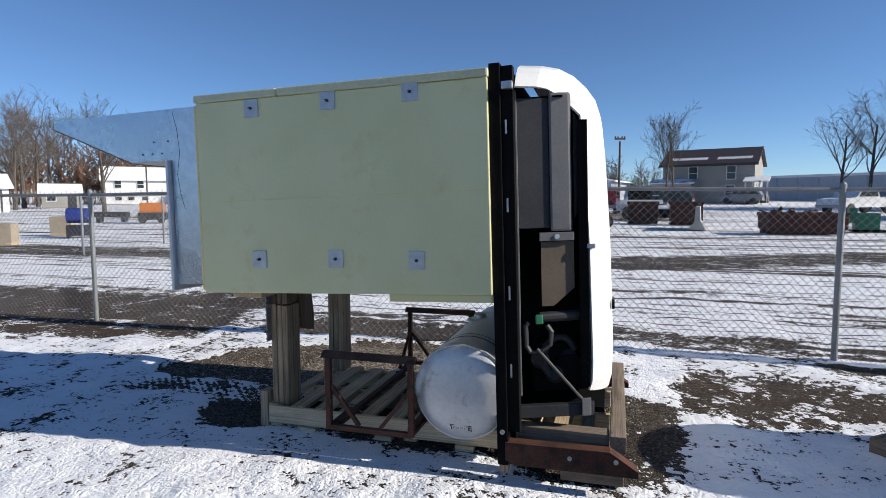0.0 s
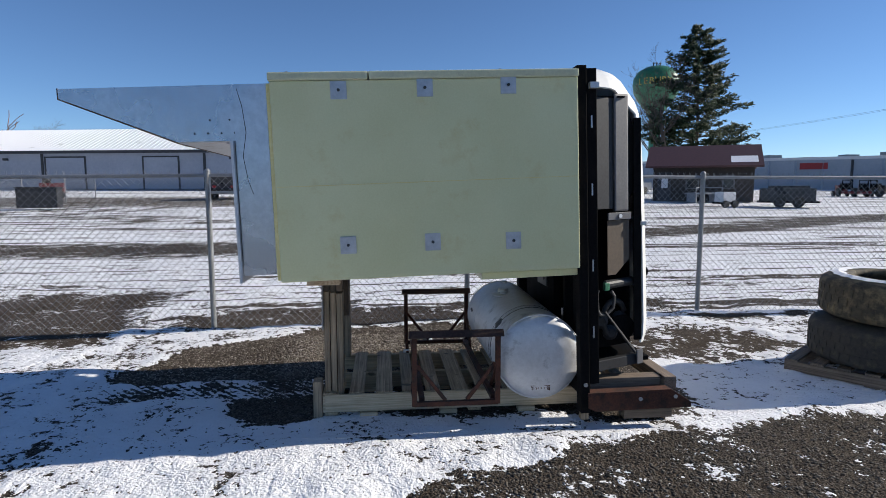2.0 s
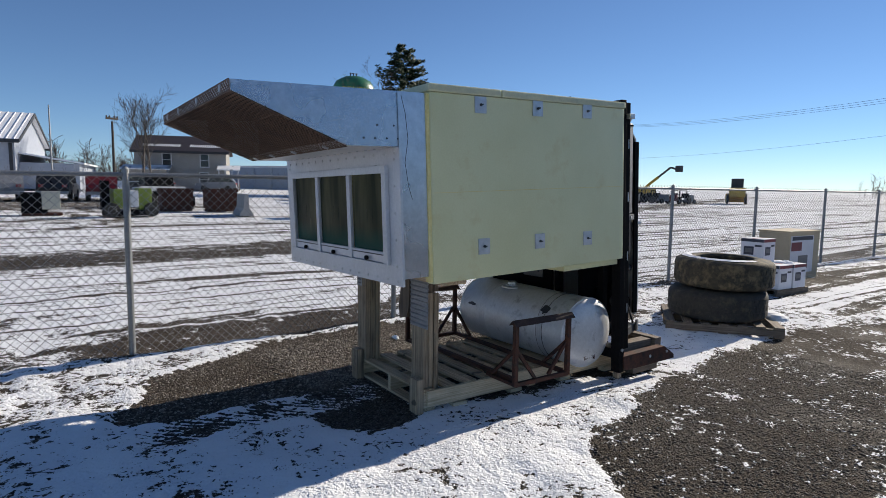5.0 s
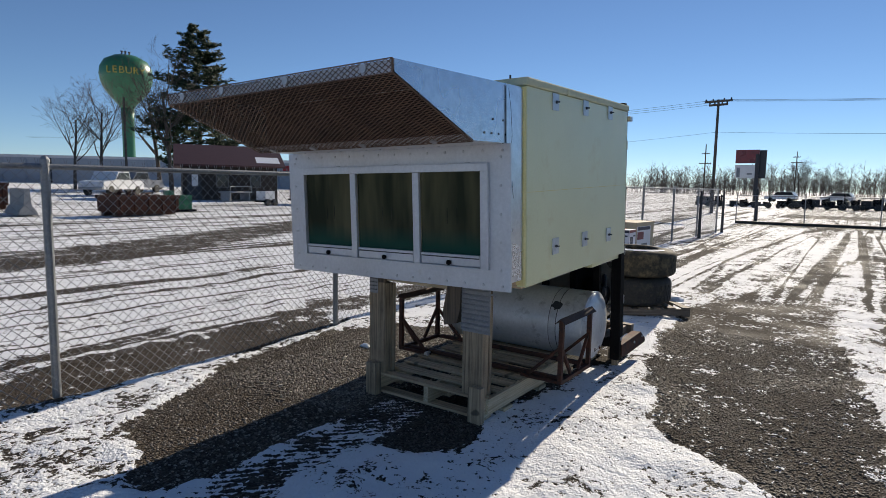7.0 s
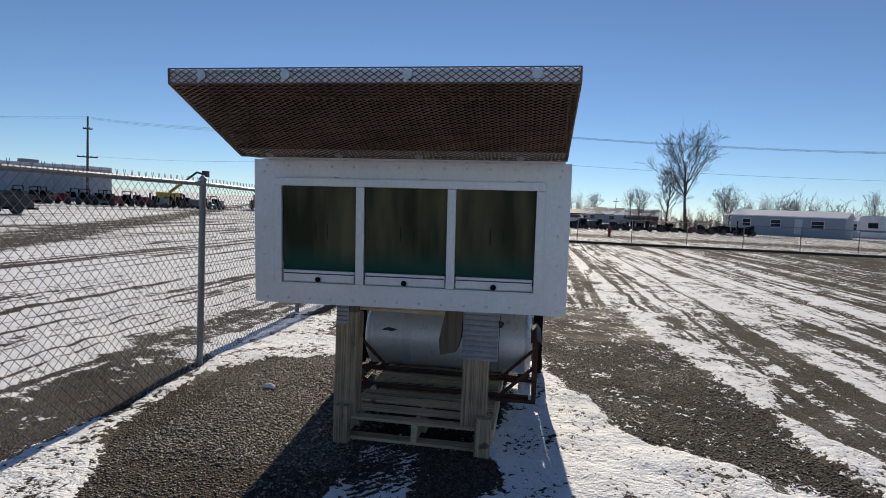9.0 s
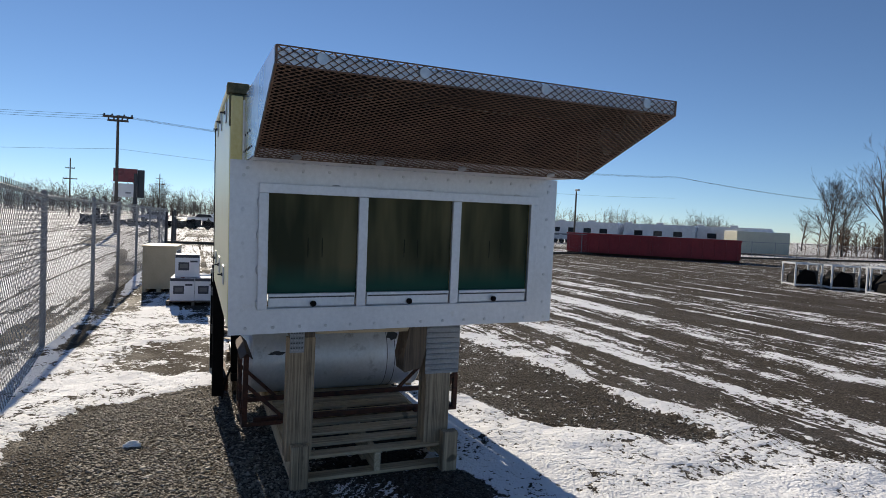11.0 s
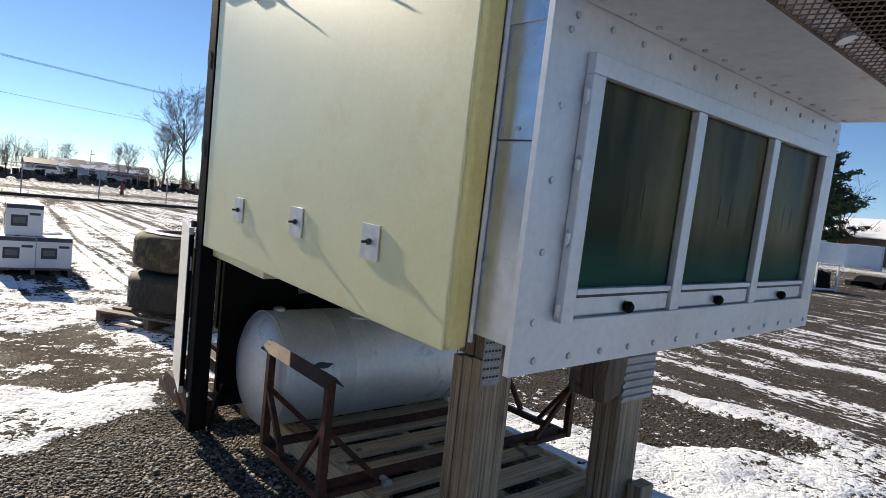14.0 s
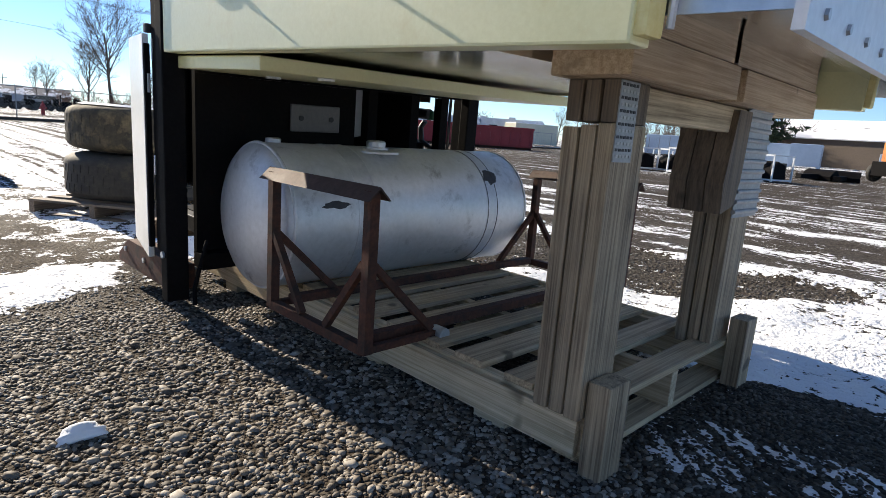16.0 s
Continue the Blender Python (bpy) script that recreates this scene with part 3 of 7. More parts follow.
        # the ploughed lane that bends away to the north-east
    mid = 14.7 + np.where(x > 0, 0.42 * x, 0.03 * x)
    lane = np.where(x > 0, 1.45, 1.3)
    put(step(np.abs(y - mid), lane + 0.25, lane - 0.25) * step(x, -30.0, -22.0), 0.16, 0.16, 0.2)
    # curved wheel tracks on the north-west lot
    for cx, cy, rad in ((-9.0, 30.0, 6.0), (-11.0, 27.0, 9.0), (-6.0, 33.0, 12.5), (-16.0, 24.0, 5.0), (-9.0, 30.0, 7.6)):
        rr = np.hypot(x - cx, (y - cy) * 1.15)
        put(step(np.abs(rr - rad + (vnoise(x * 0.4, y * 0.4, 9) - 0.5) * 1.5), 0.42, 0.2) * step(y, 19.0, 20.5) * step(x, 1.0, -1.0), 0.22, 0.1, 0.6)
    put(step(y, 33.0, 36.0) * step(y, 52.0, 50.0) * step(x, 6.0, 2.0) * step(x, -40.0, -34.0), 0.26, 0.1, 0.9)
    put(step(y, 62.0, 64.0), 0.95, 0.25)
    # strips of tyre tread west of the pallet and beside the bare lane
    tread = step(np.abs(y - 4.12 + 0.3 * w2), 0.26, 0.14) * step(x, -4.3, -4.0) * step(x, -2.3, -2.6)
    tread = np.maximum(tread, step(np.abs(y - 1.85 - 0.03 * x), 0.30, 0.18) * step(x, -0.4, 0.2) * step(x, 7.0, 5.0))
    put(tread * step(x, -0.5, -1.0), 0.40)
    return cover, lanes, soil, tread


def lie(x, y):
    """Height of the ground with its lumps and the depth of snow."""
    cover, lanes, soil, tread = snow_cover(x, y)
    near = np.exp(-((x + 2) ** 2 + (y - 3) ** 2) / 160.0)
    soft = 0.35 + 0.65 * step(cover, 0.2, 0.6)
    z = ground_z(x, y) + near * soft * (0.04 * (vnoise(x * 1.3, y * 1.3, 5) - 0.5) + 0.030 * (vnoise(x * 4, y * 4, 6) - 0.5) + 0.022 * (vnoise(x * 9, y * 9, 7) - 0.5))
    z = z + near * 0.022 * step(cover, 0.45, 0.7)
    pad = step(np.abs(x + 1.2), 2.0, 1.4) * step(np.abs(y - 4.0), 1.1, 0.7)
    return z * (1 - pad) + (ground_z(x, y) - 0.01) * pad


def ticks(lo, hi, fine, far, grow):
    mid = list(np.arange(lo, hi + 1e-6, fine))
    out, d, v = [], fine, hi
    while v < far:
        d *= grow
        v += d
        out.append(v)
    back, d, v = [], fine, lo
    while v > -far:
        d *= grow
        v -= d
        back.append(v)
    return np.array(back[::-1] + mid + out)


def build_ground():
    gx, gy = ticks(-7.0, 3.5, 0.05, 1600, 1.055), ticks(-0.5, 7.0, 0.05, 1600, 1.055)
    X, Y = np.meshgrid(gx, gy)
    cover, lanes, soil, tread = snow_cover(X, Y)
    Z = lie(X, Y)
    n, mrow = len(gx), len(gy)
    verts = np.stack([X, Y, Z], -1).reshape(-1, 3)
    idx = np.arange(n * mrow).reshape(mrow, n)
    faces = np.stack([idx[:-1, :-1], idx[:-1, 1:], idx[1:, 1:], idx[1:, :-1]], -1).reshape(-1, 4)
    me = bpy.data.meshes.new("ground")
    me.vertices.add(len(verts))
    me.vertices.foreach_set("co", verts.ravel())
    me.loops.add(faces.size)
    me.loops.foreach_set("vertex_index", faces.ravel())
    me.polygons.add(len(faces))
    me.polygons.foreach_set("loop_start", np.arange(0, faces.size, 4))
    me.polygons.foreach_set("loop_total", np.full(len(faces), 4))
    me.polygons.foreach_set("use_smooth", np.ones(len(faces), dtype=bool))
    me.update()
    at = me.color_attributes.new("cover", 'FLOAT_COLOR', 'POINT')
    at.data.foreach_set("color", np.stack([cover, lanes, soil, tread], -1).astype(np.float32).ravel())
    me.materials.append(GROUND)
    tagged(new("ground", me), "snow-patched dark gravel yard with wheel tracks", "ground", kind="structure")


build_ground()


def gz(x, y):
    return float(ground_z(np.array(float(x)), np.array(float(y))))


# ---- the insulated box ----
def nut_plate(root, x, y, z, out, size=0.095):
    """A square washer plate on the panel with its bolt."""
    s = size / 2
    a, b = (y - 0.006, y) if out < 0 else (y, y + 0.006)
    p = part("washer_plate", box(x - s, x + s, a, b, z - s * 1.1, z + s * 1.1, 0.0015), GALV, root, "square galvanised washer plate")
    bm = tube(B(), (x, y + out * 0.006, z), (x, y + out * 0.014, z), 0.010, seg=6)
    tube(bm, (x, y + out * 0.010, z), (x, y + out * 0.032, z), 0.0045, seg=6)
    part("bolt", bm, TRIM_DARK, p, "dark bolt end")


BX0, BX1, BY0, BY1, BZ0, BZ1 = -2.64, -0.80, 3.168, 4.938, 1.008, 2.185


def insulated_box():
    r = thing("insulated_box", "pale yellow foam-panel box with aluminium air hood, raised on timber posts", "air unit", (-1.7, 4.0, BZ0), site=LEANING)
    t = 0.065
    for name, y0, y1, out in (("south_panel", BY0, BY0 + t, -1), ("north_panel", BY1 - t, BY1, 1)):
        p = part("side_panel", box(BX0, BX1, y0, y1, BZ0, BZ1, 0.006), FOAM, r, "pale yellow painted foam panel with a faint joint")
        yy = y0 - 0.0015 if out < 0 else y1 + 0.0015
        seam = bar(B(), (BX0 + 0.01, yy, 1.575), (BX1 - 0.01, yy, 1.585), 0.0015, 0.004)
        if out < 0:
            part("panel_joint", seam, FOAM_EDGE, p)
        else:
            seam.free()
    # raw foam edge of the panels, towards the hood
    for y0, y1 in ((BY0 + 0.004, BY0 + t - 0.004), (BY1 - t + 0.004, BY1 - 0.004)):
        part("foam_edge", box(BX0 - 0.022, BX0 + 0.002, y0, y1, BZ0 + 0.012, BZ1 - 0.01, 0.008), FOAM_EDGE, r, "bare yellow foam edge")
    # roof panel in two lengths, its edge a little proud
    for x0, x1 in ((BX0 - 0.01, -2.075), (-2.067, BX1 + 0.005)):
        part("roof_panel", box(x0, x1, BY0 - 0.012, BY1 + 0.012, BZ1 + 0.002, BZ1 + 0.05, 0.010), FOAM_TOP, r, "weathered pale roof panel")
    part("corner_cap", box(BX0 - 0.014, BX0 + 0.03, BY1 - 0.07, BY1 + 0.004, BZ1 - 0.16, BZ1 - 0.002, 0.01), MOSS, r, "mossy dark foam corner")
    part("corner_cap", box(BX0 - 0.016, BX0 + 0.06, BY1 - 0.09, BY1 + 0.016, BZ1 + 0.001, BZ1 + 0.054, 0.01), MOSS, r, "mossy dark roof corner")
    part("roof_film", box(BX0 + 0.3, BX1 - 0.2, BY0 + 0.05, BY1 - 0.05, BZ1 + 0.052, BZ1 + 0.062, 0.004), SNOW, r, "thin crust of snow on the roof")
    part("floor_panel", box(-2.262, BX1, BY0 + t + 0.002, BY1 - t - 0.002, BZ0 + 0.010, BZ0 + 0.050), ALU_BRIGHT, r, "bare aluminium underside")
    part("floor_panel", box(BX0 + 0.002, -2.266, BY0 + t + 0.002, BY1 - t - 0.002, BZ0 + 0.132, BZ0 + 0.17), ALU_BRIGHT, r, "bare aluminium underside")
    part("lower_panel", box(-1.42, -0.80, BY0 + 0.05, BY1 - 0.05, BZ0 - 0.05, BZ0 - 0.006, 0.006), FOAM, r, "short foam panel under the floor")
    for x in (-1.34, -0.98):
        part("panel_bolt", tube(B(), (x, 4.6, BZ0 - 0.058), (x, 4.6, BZ0 - 0.046), 0.03, seg=8), GALV, r)
    # washer plates
    for x, z in ((-2.247, 2.128), (-1.740, 2.134), (-1.235, 2.143), (-2.234, 1.217), (-1.725, 1.215), (-1.225, 1.202)):
        nut_plate(r, x, BY0 - 0.001, z, -1)
    for x, z in ((-2.320, 2.130), (-1.790, 2.138), (-1.278, 2.144), (-2.274, 1.236), (-1.788, 1.238), (-1.240, 1.226)):
        nut_plate(r, x, BY1 + 0.001, z, 1)
    for x in (-2.56, -1.25):
        part("roof_pin", tube(B(), (x, BY0 + 0.15, BZ1 + 0.04), (x, BY0 + 0.15, BZ1 + 0.085), 0.006, seg=6), TRIM_DARK, r)
    # aluminium duct body
    dx0, dx1, dy0, dy1, dz0, dz1 = -2.853, -2.64, BY0 + 0.015, 4.8655, 1.06, 2.165
    part("duct_side", box(dx0, dx1 - 0.024, dy0, dy0 + 0.006, dz0, dz1), ALU, r, "bare aluminium side sheet")
    part("duct_side", box(dx0, dx1 + 0.06, dy1 - 0.006, dy1, dz0, dz1), ALU, r, "bare aluminium side sheet")
    part("sealant", tube(B(), (-2.668, 4.872, BZ0 + 0.03), (-2.668, 4.872, BZ1 - 0.03), 0.007, seg=8), ALU_WHITE, r, "grey bead of sealant")
    part("duct_seam", box(dx0, dx1 - 0.025, dy1 + 0.0005, dy1 + 0.002, 1.545, 1.549), TRIM_DARK, r)
    for x in (-2.81, -2.74, -2.69):
        part("rivet", tube(B(), (x, dy1, 1.575), (x, dy1 + 0.004, 1.575), 0.005, seg=6), GALV, r)
    part("duct_top", box(dx0, dx1, dy0 + 0.007, dy1 - 0.007, dz1 - 0.008, dz1), ALU, r)
    part("duct_floor", box(dx0 - 0.005, dx1, dy0 + 0.007, dy1 - 0.007, dz0 + 0.055, dz0 + 0.063), ALU_BRIGHT, r)
    # face flange with three openings
    fx = -2.875
    fy0, fy1, fz0, fz1 = 3.148, 4.946, 1.020, 1.850
    oz0, oz1 = 1.222, 1.702
    bm = B()
    bx(bm, fx, fx + 0.016, fy0, fy1, oz1 + 0.03, fz1)
    bx(bm, fx, fx + 0.016, fy0, fy1, fz0, oz0 - 0.07)
    bx(bm, fx, fx + 0.016, fy0, 3.310, oz0 - 0.07, oz1 + 0.03)
    bx(bm, fx, fx + 0.016, 4.785, fy1, oz0 - 0.07, oz1 + 0.03)
    fl = part("face_flange", bm, ALU_WHITE, r, "milky aluminium face flange with screws")
    screws = [(fy0 + 0.05 + k * 0.1285, z) for k in range(14) for z in (fz0 + 0.03, fz1 - 0.035)] + [(y, fz0 + 0.12 + k * 0.16) for k in range(5) for y in (fy0 + 0.06, fy1 - 0.06)]
    for y, z in screws:
        part("screw", tube(B(), (fx - 0.005, y, z), (fx + 0.001, y, z), 0.008, 0.009, seg=6), GALV, fl)
    # welded frame round the openings
    bm = B()
    for y0, y1, z0, z1 in ((3.280, 4.818, oz1, oz1 + 0.046), (3.280, 3.330, oz0 - 0.082, oz1), (4.773, 4.818, oz0 - 0.082, oz1), (3.330, 4.773, oz0 - 0.082, oz0 - 0.074)):
        bx(bm, fx - 0.026, fx - 0.001, y0, y1, z0, z1, 0.003)
    sf = part("window_frame", bm, ALU_WHITE, r, "mitred aluminium window frame")
    for z in (1.17, 1.335, 1.50, 1.655):
        part("weld", lathe(B(), [(0.002, -0.022), (0.007, -0.012), (0.008, 0.012), (0.002, 0.022)], (fx - 0.013, 4.819, z), 2, 8), GALV, sf, "lumpy weld")
    for y in (3.42, 3.95, 4.45):
        part("weld", lathe(B(), [(0.002, -0.02), (0.006, -0.01), (0.006, 0.01), (0.002, 0.02)], (fx - 0.010, y, oz1 + 0.048), 1, 8), GALV, sf, "lumpy weld")
    for y in (3.790, 4.310):
        part("mullion", box(fx - 0.024, fx - 0.001, y - 0.024, y + 0.024, oz0 - 0.074, oz1 - 0.001, 0.003), ALU_WHITE, sf)
    for y0, y1 in ((3.331, 3.765), (3.815, 4.285), (4.335, 4.772)):
        part("pane", box(fx + 0.002, fx + 0.008, y0, y1, oz0 - 0.005, oz1), TINT, sf, "dark green tinted sheet, faintly streaked")
        # reflections of pulls, drawn as thin dark bars on each pane
        for k, yh in enumerate((y0 + 0.40 * (y1 - y0), y0 + 0.56 * (y1 - y0))):
            part("pull_reflection", lathe(B(), [(0.001, -0.07), (0.0042, -0.045), (0.0048, 0.0), (0.0042, 0.045), (0.001, 0.07)], (fx + 0.0055, yh, (oz0 + oz1) / 2 - 0.02), 2, 10), PULL_REFLECTION, sf, "dark bar drawn for a pull's reflection in the sheet")
        bm = box(fx - 0.016, fx + 0.001, y0 + 0.006, y1 - 0.006, oz0 - 0.070, oz0 - 0.004, 0.004)
        bx(bm, fx - 0.022, fx - 0.016, y0 + 0.006, y1 - 0.006, oz0 - 0.018, oz0 - 0.004, 0.002)
        sill = part("sash_rail", bm, ALU_WHITE, sf, "aluminium sash rail")
        part("rail_slot", box(fx - 0.0175, fx - 0.0162, y0 + 0.010, y1 - 0.010, oz0 - 0.026, oz0 - 0.0195), TRIM_DARK, sill)
        ym = (y0 + y1) / 2
        part("knob", lathe(B(), [(0.008, 0), (0.014, -0.004), (0.016, -0.016), (0.010, -0.024)], (fx - 0.016, ym, oz0 - 0.054), 0, 10), BLACK, sill, "black knob")
    # hood: two cheeks, a top sheet, a soffit, and rusty expanded mesh over the mouth
    hx, ht, hb, ix, iz = -3.803, 2.164, 2.110, -3.18, 1.854
    for y0, y1 in ((BY0 + 0.024, BY0 + 0.030), (4.866, 4.872)):
        bm = extrude(B(), [(-2.60, 2.178), (hx, ht), (hx, hb), (ix, iz), (-2.855, iz), (-2.855, 1.82), (-2.60, 1.82)], 1, y0, y1)
        ck = part("hood_cheek", bm, ALU, r, "dull aluminium cheek sheet with rivets")
        out = -1 if y0 < 4 else 1
        yy = y0 if out < 0 else y1
        for k in range(6):
            part("rivet", tube(B(), (-3.08 + k * 0.075, yy - out * 0.001, iz + 0.045), (-3.08 + k * 0.075, yy + out * 0.004, iz + 0.045), 0.006, seg=6), TRIM_DARK, ck)
        for k in range(4):
            part("rivet", tube(B(), (-2.99 + k * 0.11, yy - out * 0.001, iz + 0.12), (-2.99 + k * 0.11, yy + out * 0.004, iz + 0.12), 0.006, seg=6), TRIM_DARK, ck)
    bm = extrude(B(), [(-2.668, 2.176), (hx, ht - 0.002), (hx, ht - 0.010), (-2.668, 2.168)], 1, BY0 + 0.031, 4.865)
    part("hood_top", bm, ALU, r, "aluminium hood top sheet")
    part("hood_lip", box(hx, hx + 0.005, BY0 + 0.031, 4.865, hb, ht - 0.011), ALU_WHITE, r, "bent front lip")
    part("hood_soffit", box(ix, -2.877, BY0 + 0.031, 4.865, iz - 0.004, iz + 0.002), SOFFIT, r, "brown-stained aluminium soffit")
    for k in range(15):
        part("soffit_screw", tube(B(), (-2.915, 3.26 + k * 0.113, iz - 0.003), (-2.915, 3.26 + k * 0.113, iz - 0.010), 0.008, seg=6), GALV, r)
    part("soffit_turn_up", bar(B(), (ix + 0.004, 4.03, iz + 0.006), (ix - 0.052, 4.03, iz + 0.029), 1.655, 0.004), ALU_WHITE, r)
    # added black sheet, puts the shade under the hood top into colour
    part("hood_dark_sheet", extrude(B(), [(ix + 0.05, 2.160), (hx + 0.012, ht - 0.018), (hx + 0.012, ht - 0.022), (ix + 0.05, 2.156)], 1, BY0 + 0.036, 4.860), BLACK, r, "black sheet added under the hood top to darken the mouth")
    # added inner baffle, its black stands in for the shade in the mouth
    part("hood_dark_back", box(ix + 0.05, ix + 0.056, BY0 + 0.035, 4.86, iz + 0.004, 2.153), BLACK, r, "black inner baffle added to darken the mouth")
    # mesh
    p0, p1 = Vector((hx - 0.006, 0, hb + 0.056)), Vector((hx - 0.006, 0, hb - 0.004))
    q1 = Vector((ix - 0.004, 0, iz - 0.006))
    lines = []

    def diamonds(a, b, y0, y1, w, h):
        length = (b - a).length
        d = (b - a) / length
        n = max(1, round(length / h))
        hh = length / n
        m = round((y1 - y0) / w)
        ww = (y1 - y0) / m
        for i in range(n):
            for j in range(m):
                y = y0 + j * ww
                sgn = (i % 2)
                for lo, hi in (((y, i), (y + ww / 2, i + 1)), ((y + ww / 2, i + 1), (y + ww, i))) if not sgn else (((y + ww / 2, i), (y, i + 1)), ((y + ww / 2, i), (y + ww, i + 1))):
                    s, e = a + d * (lo[1] * hh), a + d * (hi[1] * hh)
                    lines.append(((s.x, lo[0], s.z), (e.x, hi[0], e.z)))
    diamonds(p0, p1, BY0 + 0.032, 4.864, 0.036, 0.0112)
    diamonds(p1, q1, BY0 + 0.032, 4.864, 0.036, 0.0112)
    vs, fs = strands(lines, 0.0022, 3)
    raw("mesh_screen", vs, fs, RUST_MESH, r, "rusty expanded-metal screen over the hood mouth")
    for ye in (BY0 + 0.030, 4.866):
        for s_, e_ in ((p0, p1), (p1, q1)):
            part("mesh_edge", bar(B(), (s_.x, ye, s_.z), (e_.x, ye, e_.z), 0.007, 0.004), RUST_MESH, r, "rusty edge strip")
    for s_ in (p0, p1, q1):
        part("mesh_edge", bar(B(), (s_.x, BY0 + 0.03, s_.z), (s_.x, 4.866, s_.z), 0.006, 0.004), RUST_MESH, r, "rusty edge strip")
    for y in (3.36, 3.86, 4.36, 4.72):
        part("fender_washer", tube(B(), (hx - 0.012, y, hb + 0.030), (hx - 0.004, y, hb + 0.030), 0.020, seg=14), GALV, r, "round galvanised washer")
    for y in (3.42, 3.92, 4.33, 4.70):
        part("fender_washer", tube(B(), (ix - 0.032, y, iz + 0.008), (ix - 0.036, y, iz - 0.001), 0.021, seg=14), GALV, r, "round galvanised washer")
    # loose cable down the south cheek
    pts = [(-2.83, 2.15), (-2.805, 2.05), (-2.79, 1.90), (-2.815, 1.76), (-2.795, 1.62), (-2.77, 1.54)]
    bm = B()
    for (xa, za), (xb, zb) in zip(pts, pts[1:]):
        tube(bm, (xa, BY0 + 0.018, za), (xb, BY0 + 0.018, zb), 0.004, seg=5)
    part("cable", bm, BLACK, r, "thin black cable")


insulated_box()


# ---- timber posts, beams and pallet ----
def laminated_post(x0, x1, y0, y1, label, north):
    r = thing("timber_post", label, "post", ((x0 + x1) / 2, (y0 + y1) / 2, 0.0), site=STAND)
    d = (x1 - x0 - 0.010) / 3
    for k in range(3):
        xa = x0 + k * (d + 0.005)
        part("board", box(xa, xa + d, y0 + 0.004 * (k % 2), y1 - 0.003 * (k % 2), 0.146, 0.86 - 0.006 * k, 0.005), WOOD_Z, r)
        # darker wood with the shade at the post head put into its colour
        part("board_top", box(xa + 0.001, xa + d - 0.001, y0 + 0.005, y1 - 0.005, 0.861, 0.955, 0.004), WOOD_DARK, r, "darker board top, shade toned in")
    if north:
        pl = part("tie_plate", box(x0 - 0.004, x0 - 0.001, y0 + 0.065, y1 - 0.004, 0.775, 0.953), GALV_DULL, r, "galvanised tie plate with punched teeth")
        for i in range(12):
            for j in range(5):
                z, y = 0.785 + i * 0.0142, y0 + 0.069 + j * 0.0150 + 0.004 * (i % 2)
                part("tooth", box(x0 - 0.0055, x0 - 0.004, y, y + 0.0095, z, z + 0.0065), TRIM_DARK if i % 2 else NAIL, pl)
    else:
        ya, yb = 3.515, 3.742
        pl = part("tie_plate", box(x0 - 0.004, x0 - 0.001, ya, yb, 0.605, 0.985), GALV_DULL, r, "corrugated galvanised plate")
        for k in range(11):
            part("rib", lathe(B(), [(0.008, ya + 0.002), (0.008, yb - 0.002)], (x0 - 0.004, 0, 0.625 + k * 0.0335), 1, 10), GALV_DULL, pl)
    return r


laminated_post(-2.424, -2.290, 4.430, 4.58, "weathered laminated timber post with punched tie plate", True)
laminated_post(-2.410, -2.284, 3.567, 3.732, "weathered laminated timber post with corrugated tie plate", False)


def timber(name, x0, x1, y0, y1, z0, z1, mat, label, category="beam"):
    return single(name, box(x0, x1, y0, y1, z0, z1, 0.004), mat, label, category, site=STAND)


for y0, y1, lb in ((4.035, 4.63, "fresh stained timber beam stacked on the posts"), (3.26, 3.985, "fresh timber beam stacked under the duct end")):
    for k in range(2):
        timber("stacked_beam", -2.475 + 0.006 * k, -2.275, y0 + 0.012 * k, y1 + 0.10 * k, 0.957 + k * 0.091, 0.957 + k * 0.091 + 0.088, BEAM_Y, lb)
timber("cross_beam", -2.405, -2.365, 3.735, 4.428, 0.875, 0.953, WOOD_Y, "weathered timber between the two posts")
timber("cross_beam", -2.39, -2.32, 3.99, 4.03, 0.957, 1.13, BEAM_X, "short fresh timber between the stacked beams")


def hanging_block():
    r = thing("hanging_block", "dark laminated timber block nailed beside the post", "block", (-2.34, 3.80, 0.62), site=STAND)
    for k in range(3):
        xa = -2.425 + k * 0.058
        bm = extrude(B(), [(3.742, 0.945), (3.850, 0.945), (3.892, 0.72), (3.880, 0.625), (3.778, 0.650), (3.752, 0.74)], 0, xa, xa + 0.054)
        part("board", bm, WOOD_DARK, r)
    for x in (-2.39, -2.31):
        for k in range(6):
            part("nail", tube(B(), (x + 0.004 * (k % 2), 3.854, 0.93 - 0.018 * k), (x + 0.004 * (k % 2), 3.859, 0.93 - 0.018 * k), 0.004, seg=6), NAIL, r)


hanging_block()
for y0, y1, lb in ((4.455, 4.555, "short weathered corner block at the pallet end"), (3.53, 3.63, "short weathered corner block at the pallet end")):
    timber("corner_block", -2.489, -2.429, y0, y1, -0.01, 0.25, WOOD_Z, lb, "block")


